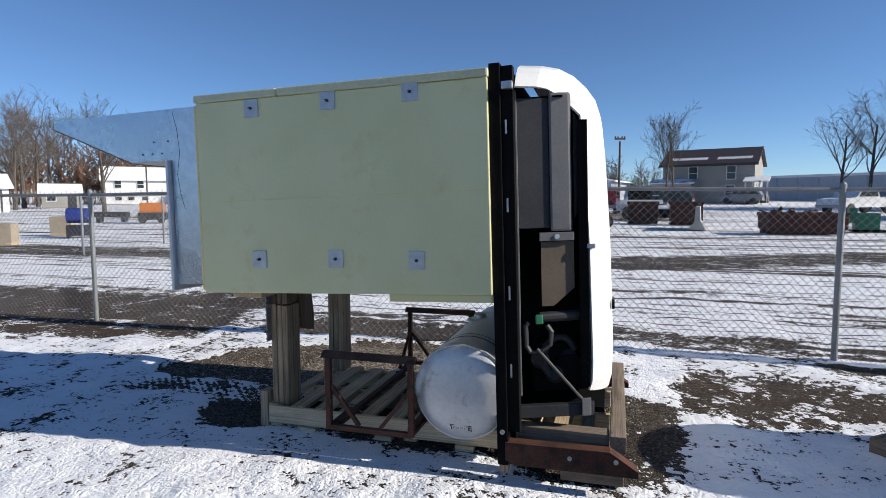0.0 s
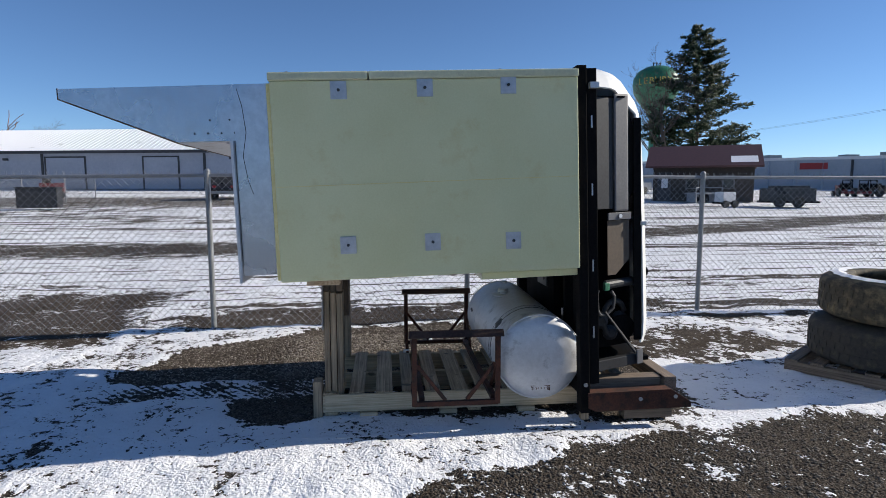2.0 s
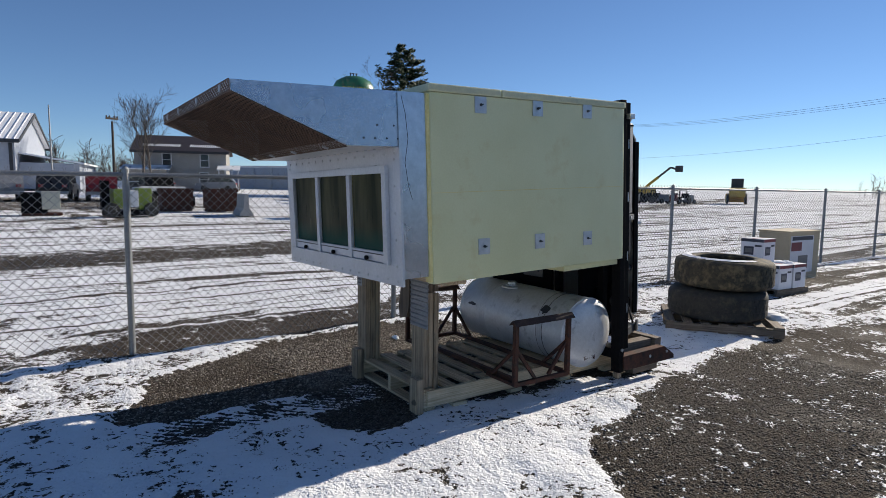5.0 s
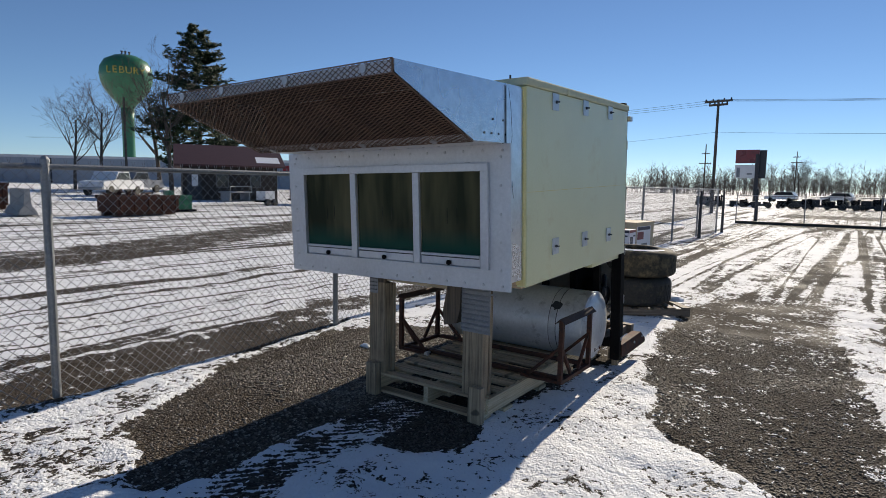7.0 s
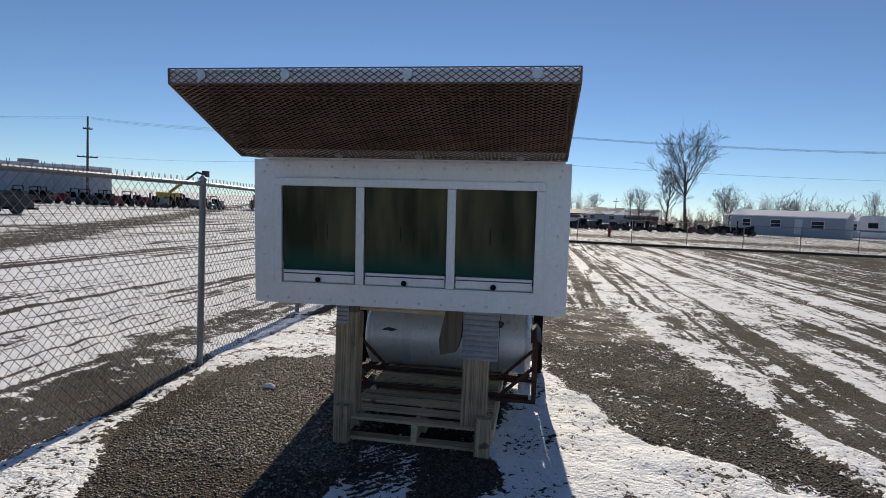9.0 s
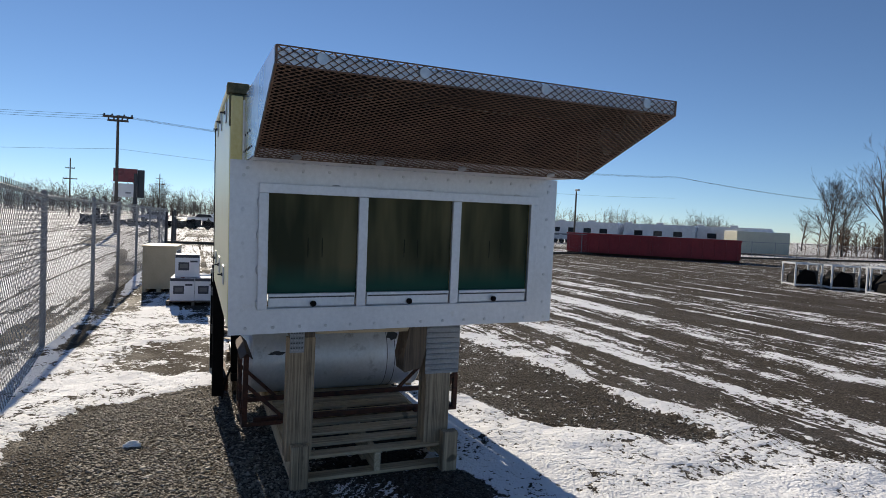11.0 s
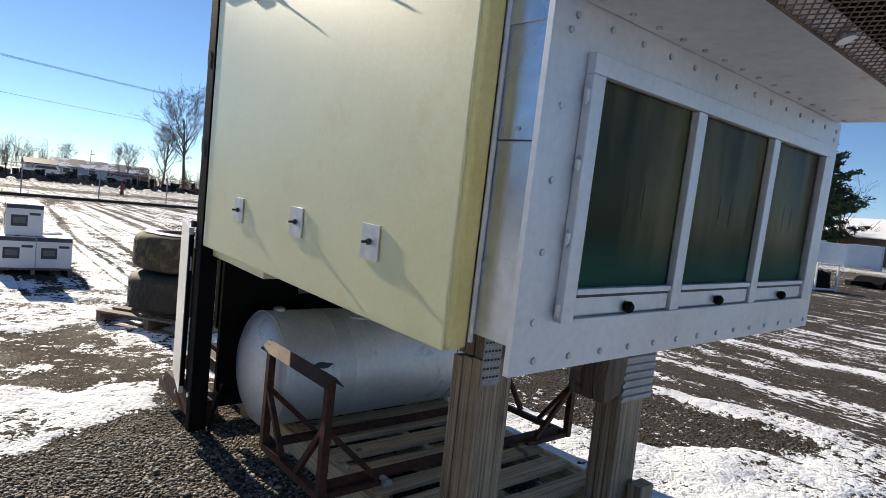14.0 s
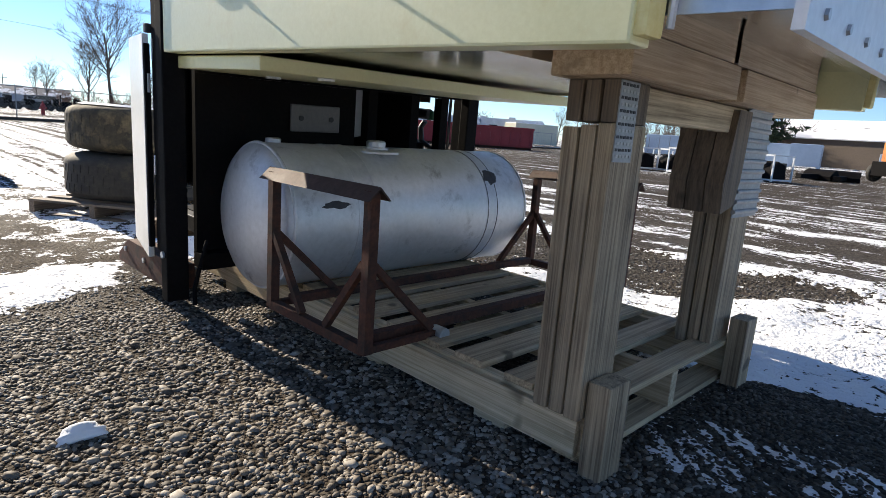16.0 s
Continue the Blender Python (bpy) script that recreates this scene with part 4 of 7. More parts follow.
def long_pallet():
    r = thing("pallet", "weathered long timber pallet on the gravel under the unit", "pallet", (-1.5, 4.03, 0), site=STAND)
    y0, y1 = 3.535, 4.525
    x0, x1 = -2.427, -0.14
    for y in (y0, (y0 + y1) / 2 - 0.02, y1 - 0.04):
        part("stringer", box(x0, x1, y, y + 0.04, 0.03, 0.145, 0.004), WOOD_X, r)
        for k in range(4):
            xb = x0 + 0.25 + k * 0.55
            part("foot", box(xb, xb + 0.12, y - 0.02, y + 0.05, -0.03, 0.029, 0.004), WOOD_X, r)
    n = 13
    p = (x1 - x0) / n
    for k in range(n):
        w = 0.085 + 0.03 * ((k * 7) % 3) / 2
        xa = x0 + k * p + 0.004 * ((k * 5) % 4)
        part("deck_board", box(xa, xa + w, y0 + 0.002, y1 - 0.002, 0.146, 0.166, 0.002), WOOD_Y, r)
    for xa in (x0 + 0.01, x0 + 1.0):
        part("bottom_board", box(xa, xa + 0.09, y0 + 0.005, y1 - 0.005, 0.008, 0.028), WOOD_Y, r)
    for y, z in ((y0 - 0.022, 0.055), (y1 + 0.002, 0.032)):
        part("edge_board", box(x0 + 0.02, x1, y, y + 0.022, z, z + 0.105, 0.003), WOOD_X, r)


long_pallet()


# ---- tank, cradle ----
def fuel_tank():
    cx, cz, rad = -0.985, 0.440, 0.285
    r = thing("fuel_tank", "dull silver cylindrical fuel tank with scuffs, lying on the pallet", "tank", (cx, 4.0, cz - rad), site=STAND)
    y0, y1 = 3.335, 4.675
    prof = [(0.02, y0 - 0.055), (rad * 0.45, y0 - 0.050), (rad * 0.75, y0 - 0.036), (rad * 0.93, y0 - 0.016), (rad * 0.985, y0)]
    prof += [(rad, y0 + 0.02), (rad, y0 + 0.2), (rad, (y0 + y1) / 2), (rad, y1 - 0.2), (rad, y1 - 0.02)]
    prof += [(rad * 0.985, y1), (rad * 0.93, y1 + 0.022), (rad * 0.75, y1 + 0.05), (rad * 0.45, y1 + 0.07), (0.02, y1 + 0.076)]
    part("shell", lathe(B(), prof, (cx, 0, cz), 1, 48), TANK, r, "dull silver shell", smooth=True)
    for y in (y0 + 0.004, y1 - 0.004):
        part("weld_seam", lathe(B(), [(rad + 0.001, y - 0.006), (rad + 0.004, y), (rad + 0.001, y + 0.006)], (cx, 0, cz), 1, 48), TANK, r)
    part("strap_mark", lathe(B(), [(rad + 0.0012, 3.56), (rad + 0.0016, 3.565), (rad + 0.0016, 3.625), (rad + 0.0012, 3.63)], (cx, 0, cz), 1, 48), TANK_BAND, r, "faintly worn band")
    part("cap", lathe(B(), [(0.055, 0.0), (0.055, 0.012), (0.042, 0.014), (0.042, 0.035), (0.034, 0.042)], (cx - 0.075, 4.165, cz + rad - 0.012), 2, 18), GALV, r, "steel filler cap")
    part("cap", lathe(B(), [(0.03, 0.0), (0.03, 0.02), (0.02, 0.024)], (cx + 0.02, 4.60, cz + rad - 0.006), 2, 12), GALV, r, "small vent cap")

    def patch(name, y, deg, w, h, mat, label):
        bm = B()
        n, m = 9, 3
        rng = random.Random(int(y * 100))
        centre = radians(deg)
        def spot(q, a):
            g = centre + h / rad * 0.5 * q * math.sin(a)
            return bm.verts.new((cx + (rad + 0.002) * math.cos(g), y + w * 0.5 * q * math.cos(a), cz + (rad + 0.002) * math.sin(g)))
        mid = spot(0.0, 0.0)
        edge = [0.7 + 0.5 * rng.random() for _ in range(14)]
        inner = [spot(0.5 * q, 2 * math.pi * k / 14) for k, q in enumerate(edge)]
        outer = [spot(q, 2 * math.pi * k / 14) for k, q in enumerate(edge)]
        for k in range(14):
            j = (k + 1) % 14
            bm.faces.new((mid, inner[k], inner[j]))
            bm.faces.new((inner[k], outer[k], outer[j], inner[j]))
        part(name, bm, mat, r, label)
    for y in (3.56, 3.625, 4.30, 4.39):
        part("weld_seam", lathe(B(), [(rad + 0.001, y - 0.003), (rad + 0.003, y), (rad + 0.001, y + 0.003)], (cx, 0, cz), 1, 48), TANK_DARK if y < 4 else TANK, r, "thin scratched seam")
    part("worn_band", lathe(B(), [(rad + 0.0010, 4.30), (rad + 0.0014, 4.305), (rad + 0.0014, 4.385), (rad + 0.0010, 4.39)], (cx, 0, cz), 1, 48), TANK_BAND, r, "faintly worn band")
    part("cap_flange", lathe(B(), [(0.10, -0.012), (0.10, -0.004), (0.085, 0.002), (0.056, 0.004)], (cx - 0.075, 4.165, cz + rad - 0.012), 2, 20), TANK, r, "raised filler ring")
    patch("scuff", 3.575, 142, 0.11, 0.09, TANK_DARK, "dark bare patch")
    patch("scuff", 4.50, 165, 0.12, 0.03, TANK_DARK, "dark scrape")
    # crust of rust on the south end and dribbles below
    bm = B()
    drip = random.Random(2)
    for k in range(15):
        x = cx - 0.06 + k * 0.009 + drip.uniform(-0.002, 0.002)
        bx(bm, x, x + drip.uniform(0.002, 0.005), y0 - 0.0385, y0 - 0.028, cz - 0.192 - drip.uniform(0.004, 0.03), cz - 0.188)
    bx(bm, cx - 0.062, cx + 0.07, y0 - 0.040, y0 - 0.030, cz - 0.1885, cz - 0.1845)
    part("rust_stain", bm, RUST, r, "brown rust dribbles")


fuel_tank()


def tank_cradle():
    r = thing("tank_cradle", "rusty welded angle-iron tank cradle standing on the pallet", "cradle", (-1.5, 4.0, 0.12), site=STAND)
    x0, x1 = -1.815, -1.275
    zt, zb = 0.650, 0.172

    def rod(name, a, b, w=0.032, h=0.032):
        part(name, bar(B(), a, b, w, h), RUST, r)
    for y, s in ((3.262, 1), (4.760, -1)):
        # angle iron along the top, ridge up
        bm = extrude(B(), [(y - 0.040, zt - 0.036), (y, zt + 0.004), (y + 0.040, zt - 0.036), (y + 0.034, zt - 0.037), (y, zt - 0.004), (y - 0.034, zt - 0.037)], 0, x0 - 0.035, x1 + 0.035)
        part("top_angle", bm, RUST_WORN, r, "rusty angle iron, ridge up")
        rod("leg", (x0, y, zb - 0.010), (x0, y, zt - 0.010))
        rod("leg", (x1, y, zb - 0.010), (x1, y, zt - 0.010))
        rod("foot_rail", (x0, y, zb), (x1, y, zb), 0.030, 0.030)
        rod("brace", (x0 + 0.015, y + 0.004, zt - 0.22), (x0 + 0.20, y + 0.004, zb + 0.02), 0.022, 0.022)
        rod("brace", (x1 - 0.015, y + 0.004, zt - 0.22), (x1 - 0.20, y + 0.004, zb + 0.02), 0.022, 0.022)
        rod("stay", (x0, y + s * 0.01, zt - 0.22), (x0, y + s * 0.26, zb + 0.02), 0.022, 0.022)
        rod("stay", (x1, y + s * 0.01, zt - 0.22), (x1, y + s * 0.26, zb + 0.02), 0.022, 0.022)
        for x in (x0, x1):
            rod("runner", (x, y + s * 0.0, zb), (x, y + s * 0.32, zb), 0.022, 0.022)
    for x in (x0 + 0.05, x1 - 0.02):
        rod("long_rail", (x, 3.30, 0.185), (x, 4.70, 0.185), 0.035, 0.03)
    part("hub", tube(B(), (-1.85, 4.465, 0.172), (-1.80, 4.465, 0.172), 0.022, seg=12), GALV, r, "galvanised bolt end")


tank_cradle()


# ---- refrigeration unit on the east end ----
def swept(path, y, r, seg=10):
    """One continuous round hose along (x, z) points in the plane of y."""
    bm = B()
    pts = [Vector((x, y, z)) for x, z in path]
    rings = []
    for k, c in enumerate(pts):
        along = (pts[min(k + 1, len(pts) - 1)] - pts[max(k - 1, 0)]).normalized()
        u = along.cross(Vector((0, 1, 0))).normalized()
        rings.append([bm.verts.new(c + r * (u * math.cos(math.tau * i / seg) + Vector((0, math.sin(math.tau * i / seg), 0)))) for i in range(seg)])
    for ra, rb in zip(rings, rings[1:]):
        for i in range(seg):
            bm.faces.new((ra[i], ra[(i + 1) % seg], rb[(i + 1) % seg], rb[i]))
    bm.faces.new(rings[0][::-1])
    bm.faces.new(rings[-1])
    bmesh.ops.recalc_face_normals(bm, faces=bm.faces[:])
    return bm


def refrigeration_unit():
    r = thing("refrigeration_unit", "black-framed trailer refrigeration unit with white rounded fairing, side doors missing", "cooling unit", (-0.45, 4.04, 0.06), site=LEANING)
    y0, y1 = 3.195, 4.885
    for ya, yb in ((y0, y0 + 0.085), (4.857, 4.943)):
        part("frame_post", box(-0.797, -0.735, ya, yb, 0.05, 2.262, 0.006), BLACK, r, "black steel frame post, rusty at the foot")
        part("door_channel", box(-0.733, -0.668, ya + 0.012, yb - 0.01, 0.24, 2.245, 0.004), BLACK, r)
        for z in (0.55, 0.98, 1.46, 1.88):
            part("hinge_pin", box(-0.712, -0.703, ya - 0.004 if ya < 4 else yb, ya if ya < 4 else yb + 0.004, z, z + 0.075), GALV, r)
        part("foot_bolt", tube(B(), (-0.765, ya if ya < 4 else yb, 0.24), (-0.765, ya - 0.008 if ya < 4 else yb + 0.008, 0.24), 0.014, seg=8), GALV, r)
    part("frame_foot", box(-0.79, -0.74, y0 + 0.02, y0 + 0.07, 0.0, 0.049, 0.003), WOOD_Z, r, "timber stub under the post")
    part("frame_head", box(-0.79, -0.70, y0 + 0.087, y1 - 0.087, 2.18, 2.26, 0.005), BLACK, r)
    part("frame_sill", box(-0.79, -0.70, y0 + 0.087, y1 - 0.087, 0.16, 0.23, 0.005), BLACK, r)
    part("bulkhead", box(-0.735, -0.705, y0 + 0.087, y1 - 0.087, 0.95, 2.179), BLACK, r, "black steel bulkhead")
    part("bulkhead", box(-0.735, -0.705, 4.02, y1 - 0.087, 0.231, 0.949), BLACK, r, "black lower bulkhead")
    for y in (3.40, 3.62, 3.90):
        part("strut", box(-0.755, -0.70, y, y + 0.055, 0.231, 0.949), BLACK, r)
    part("junction_plate", box(-0.750, -0.737, 4.12, 4.38, 0.74, 0.86, 0.006), GREY_SHEET, r, "scuffed grey plate with bolts")
    for y in (4.17, 4.33):
        part("plate_bolt", tube(B(), (-0.751, y, 0.80), (-0.757, y, 0.80), 0.012, seg=8), TRIM_DARK, r)
    # white shell: one profile from roof to foot, rounded into the sides
    profile = [(-0.66, 2.292), (-0.54, 2.292), (-0.45, 2.278), (-0.37, 2.238), (-0.30, 2.170), (-0.25, 2.095), (-0.222, 2.0), (-0.205, 1.8), (-0.190, 1.5), (-0.180, 1.26), (-0.175, 0.95), (-0.170, 0.60), (-0.176, 0.48), (-0.196, 0.41)]
    rim = [(3.405, 0.105), (3.440, 0.078), (3.485, 0.047), (3.545, 0.018), (3.620, 0.0), (4.04, -0.004), (4.46, 0.0), (4.535, 0.018), (4.595, 0.047), (4.640, 0.078), (4.675, 0.105)]

    def shell(name, k0, k1, label):
        bm = B()
        rows = []
        for k in range(k0, k1 + 1):
            a, b = profile[max(k - 1, 0)], profile[min(k + 1, len(profile) - 1)]
            t = Vector((b[0] - a[0], 0, b[1] - a[1])).normalized()
            n = Vector((-t.z, 0, t.x))
            x, z = profile[k]
            slide = 0.185 * min(1.0, max(0.0, (-0.30 - x) / 0.36))
            row = []
            for y, d in rim:
                yy = y + (-slide if y < 4 else slide) * (1 if abs(y - 4.04) > 0.1 else 0)
                d *= 1 + 0.5 * min(1.0, max(0.0, (z - 2.0) / 0.15))
                row.append(bm.verts.new((x - n.x * d, yy, z - n.z * d)))
            rows.append(row)
        for a, b in zip(rows, rows[1:]):
            for i in range(len(rim) - 1):
                bm.faces.new((a[i], a[i + 1], b[i + 1], b[i]))
        bmesh.ops.recalc_face_normals(bm, faces=bm.faces)
        bmesh.ops.solidify(bm, geom=bm.faces[:], thickness=0.012)
        part(name, bm, GELCOAT, r, label, smooth=False)
    shell("roof_cap", 0, 6, "white moulded roof cap")
    shell("front_door", 6, 9, "white moulded upper front")
    shell("front_door", 9, 13, "white moulded lower front")
    for ya, yb in ((3.400, 3.414), (4.666, 4.680)):
        part("door_jamb", box(-0.345, -0.292, ya, yb, 0.46, 1.96, 0.003), BLACK, r, "black door jamb")
    part("latch", box(-0.725, -0.665, y0 - 0.030, y0 + 0.011, 2.115, 2.155, 0.005), GALV, r, "bright latch")
    part("latch", box(-0.30, -0.255, 3.395, 3.425, 1.245, 1.272, 0.005), GALV, r, "bright latch")
    part("latch", tube(B(), (-0.172, 3.62, 0.90), (-0.155, 3.62, 0.90), 0.03, seg=12), BLACK, r)

    def side(name, bm, mat, label=""):
        """Parts in the open south side stand slanted between the post and the fairing."""
        for v in bm.verts:
            v.co.y += 0.045 + (v.co.x + 0.56) * 0.36
            v.co.x -= 0.125
            v.co.z -= 0.055 * min(1.0, max(0.0, v.co.z - 0.4))
        return part(name, bm, mat, r, label)
    part("liner", box(-0.70, -0.28, 3.62, 3.635, 0.45, 2.08), BLACK, r, "black inner liner")
    part("liner", box(-0.70, -0.28, 4.64, 4.655, 0.45, 2.08), BLACK, r, "black inner liner")
    part("ceiling_sheet", box(-0.70, -0.42, 3.36, 4.72, 2.085, 2.095), BLACK, r)
    side("guard_sheet", box(-0.545, -0.375, y0 + 0.060, y0 + 0.075, 1.42, 2.14, 0.004), DARK, "dark grey guard sheet")
    side("guard_sheet", box(-0.372, -0.255, y0 + 0.045, y0 + 0.085, 1.40, 2.17, 0.014), GREY_SHEET, "smoke-grey guard sheet")
    side("guard_sheet", extrude(B(), [(-0.245, 2.08), (-0.175, 1.90), (-0.175, 1.56), (-0.245, 1.47)], 1, y0 + 0.08, y0 + 0.09), DARK, "dark grey corner sheet")
    side("guard_rail", box(-0.43, -0.245, y0 + 0.030, y0 + 0.044, 1.345, 1.395, 0.003), GREY_SHEET)
    side("guard_bolt", tube(B(), (-0.335, y0 + 0.032, 1.37), (-0.335, y0 + 0.022, 1.37), 0.014, seg=12), GALV)
    side("cover_sheet", extrude(B(), [(-0.425, 1.340), (-0.248, 1.340), (-0.248, 1.06), (-0.36, 0.955), (-0.425, 0.955)], 1, y0 + 0.058, y0 + 0.066), BROWN_SHEET, "brown cover sheet")
    side("rail_strip", box(-0.548, -0.540, y0 + 0.045, y0 + 0.058, 0.42, 2.18), GREY_SHEET)
    # engine and plumbing
    eng = side("engine_block", box(-0.50, -0.18, 3.36, 3.54, 0.40, 0.72, 0.03), BLACK, "greasy black engine block")
    for k in range(4):
        part("cylinder_cover", lathe(B(), [(0.05, 0), (0.055, -0.02), (0.03, -0.04)], (-0.575 + k * 0.08, 3.44 + 0.029 * k, 0.60 - 0.09 * (k % 2)), 1, 12), DARK, eng)
    part("belt_wheel", lathe(B(), [(0.09, 0), (0.09, -0.03), (0.02, -0.035)], (-0.41, 3.48, 0.54), 1, 20), BLACK, eng)
    path = [(-0.50, 0.86), (-0.515, 0.84), (-0.512, 0.72), (-0.49, 0.68), (-0.44, 0.68), (-0.385, 0.72), (-0.375, 0.80), (-0.40, 0.84)]
    side("pipe", swept(path, 3.25, 0.014), DARK, "bent grey pipe")
    side("hose", tube(B(), (-0.44, 3.27, 0.885), (-0.21, 3.29, 0.89), 0.032, seg=12), DARK, "thick grey hose")
    loop = [(-0.34 + 0.09 * math.cos(radians(20 + k * 12)), 0.62 + 0.13 * math.sin(radians(20 + k * 12))) for k in range(19)]
    side("hose", swept(loop, 3.33, 0.022), DARK, "looped dark hose")
    side("valve", box(-0.46, -0.42, 3.23, 3.27, 0.85, 0.905, 0.006), GREEN, "small green valve")
    side("gas_strut", tube(B(), (-0.455, 3.242, 0.70), (-0.205, 3.242, 0.37), 0.010, seg=8), DARK)
    side("base_rail", box(-0.60, -0.15, y0 + 0.025, y0 + 0.075, 0.295, 0.365, 0.005), DARK)
    part("base_rail", box(-0.70, -0.24, y1 - 0.15, y1 - 0.10, 0.295, 0.365, 0.005), DARK, r)
    part("base_pan", box(-0.70, -0.22, 3.45, 4.66, 0.30, 0.33), BLACK, r)
    side("hook", box(-0.215, -0.165, y0 + 0.002, y0 + 0.02, 0.30, 0.40, 0.004), GREY_SHEET)
    # channel feet that reach out to the east
    for ya, yb in ((y0 - 0.01, y0 + 0.07), (y1 - 0.07, y1 + 0.01)):
        bm = extrude(B(), [(-0.75, 0.085), (-0.75, 0.185), (-0.19, 0.175), (-0.05, 0.08), (-0.05, 0.045), (-0.70, 0.06)], 1, ya, yb)
        f = part("channel_foot", bm, RUST, r, "rusty steel channel foot")
        for x in (-0.40, -0.16):
            yy = ya if ya < 4 else yb
            s = -1 if ya < 4 else 1
            part("bolt", tube(B(), (x, yy, 0.125), (x, yy + s * 0.008, 0.125), 0.013, seg=6), GALV, f)
    # lower north side door, its white edge past the frame
    bm = extrude(B(), [(-0.645, 4.958), (-0.645, 4.936), (-0.30, 4.86), (-0.24, 4.85), (-0.21, 4.865), (-0.26, 4.882)], 2, 0.205, 1.075)
    dr = part("side_door", bm, GELCOAT, r, "chipped white lower side door")
    part("door_edge", extrude(B(), [(-0.660, 4.956), (-0.660, 4.936), (-0.647, 4.936), (-0.647, 4.956)], 2, 0.25, 1.04), BLACK, dr)
    part("latch", box(-0.66, -0.635, 4.925, 4.950, 1.078, 1.112, 0.006), TRIM_DARK, r, "small dark latch")
    part("hinge_pin", box(-0.675, -0.665, 4.944, 4.950, 0.86, 0.93), GALV, r)
    # drain hose on the north side
    bm = B()
    pts = [(-0.84, 4.80, 0.30), (-0.86, 4.84, 0.20), (-0.855, 4.86, 0.11), (-0.88, 4.87, 0.05)]
    for p, q in zip(pts, pts[1:]):
        tube(bm, p, q, 0.009, seg=6)
    part("drain_hose", bm, BLACK, r, "limp black hose")


refrigeration_unit()
for y0, y1 in ((3.30, 3.40), (4.66, 4.76)):
    timber("skid_timber", -0.40, -0.06, y0, y1, 0.0, 0.095, OLD_X, "short brown timber under the cooling unit", "timber")
timber("skid_timber", -0.135, -0.05, 3.28, 4.80, 0.20, 0.29, OLD_Y, "brown timber across the channel feet, snow on it", "timber")
timber("skid_timber", -0.70, -0.14, 3.32, 3.42, 0.20, 0.28, OLD_X, "brown timber under the cooling unit", "timber")


# ---- chain-link fences ----
def fence(name, label, posts, height, mesh=0.082, wire=0.0023, barbs=True, post_r=0.030, top=True):
    r = thing(name, label, "fence", (posts[0][0], posts[0][1], 0))
    off = r.matrix_world.translation.copy()
    OFFSET[r.name] = off
    for i, (x, y, z) in enumerate(posts):
        p = part("post", tube(B(), (x, y, z - 0.05), (x, y, z + height), post_r, seg=12), GALV_DULL, r, "galvanised steel post")
        part("post_cap", lathe(B(), [(post_r + 0.004, 0), (post_r + 0.004, 0.02), (post_r * 0.6, 0.04), (0.004, 0.048)], (x, y, z + height), 2, 12), GALV_DULL, p)
    for (xa, ya, za), (xb, yb, zb) in zip(posts, posts[1:]):
        L = math.hypot(xb - xa, yb - ya)
        ux, uy = (xb - xa) / L, (yb - ya) / L
        nx, ny = uy * (post_r + 0.004), -ux * (post_r + 0.004)

        def at(s, h):
            return (xa + ux * s + nx, ya + uy * s + ny, za + (zb - za) * s / L + h)
        if top:
            part("top_rail", tube(B(), (xa, ya, za + height - 0.03), (xb, yb, zb + height - 0.03), 0.021, seg=10), GALV_DULL, r, "galvanised top rail")
        lines = []
        h0, h1 = 0.03, height - 0.01
        H = h1 - h0
        n = int((L + H) / mesh)
        for k in range(n):
            s = k * mesh - H
            # rising to the right, then falling
            a, b = max(0.0, s), min(L, s + H)
            if b - a > 0.01:
                lines.append((at(a, h0 + a - s), at(b, h0 + b - s)))
                lines.append((at(a, h1 - (a - s)), at(b, h1 - (b - s))))
        if barbs:
            m = int(L / mesh)
            for k in range(m):
                s = (k + 0.5) * mesh
                lines.append((at(s, h1 - 0.012), at(s + 0.012, h1 + 0.035)))
                lines.append((at(s, h1 - 0.012), at(s - 0.012, h1 + 0.035)))
        vs, fs = strands(lines, wire, 3)
        raw("chain_link", vs, fs, WIRE, r, "galvanised chain-link mesh", kind="stuff")
    return r


NORTH = [(-13.0, 6.60), (-9.95, 6.42), (-6.90, 6.28), (-3.925, 6.33), (-1.04, 6.37), (1.98, 6.66), (4.95, 6.60), (7.85, 6.57), (10.9, 6.50), (13.8, 6.40), (16.8, 6.30), (19.8, 6.20)]
fence("chain_link_fence", "galvanised chain-link fence with twisted wire ends along the yard", [(x, y, gz(x, y) - 0.03) for x, y in NORTH], 1.77)
fence("chain_link_fence", "pale galvanised chain-link fence across the far lot", [(x, y, float(rise(y)) - 0.04) for x, y in ((-14.9, 13.3), (-15.2, 16.8), (-16.6, 19.4), (-18.9, 26.0), (-21.2, 33.0), (-22.6, 40.0), (-24.0, 47.0))], 1.7, 0.12, 0.0022, False, 0.035)
ROADSIDE = [(28.2 + 0.15 * k, 6.8 - 3.05 * k, -0.04) for k in range(26)]
fence("chain_link_fence", "low chain-link fence beside the road", ROADSIDE, 1.45, 0.14, 0.002, False, 0.026)
single("ground_rail", bar(B(), (28.1, 6.8, 0.0), (31.9, -69.4, 0.0), 0.22, 0.14), TRACK, "dark kerb strip at the foot of the roadside fence", "kerb", "structure")


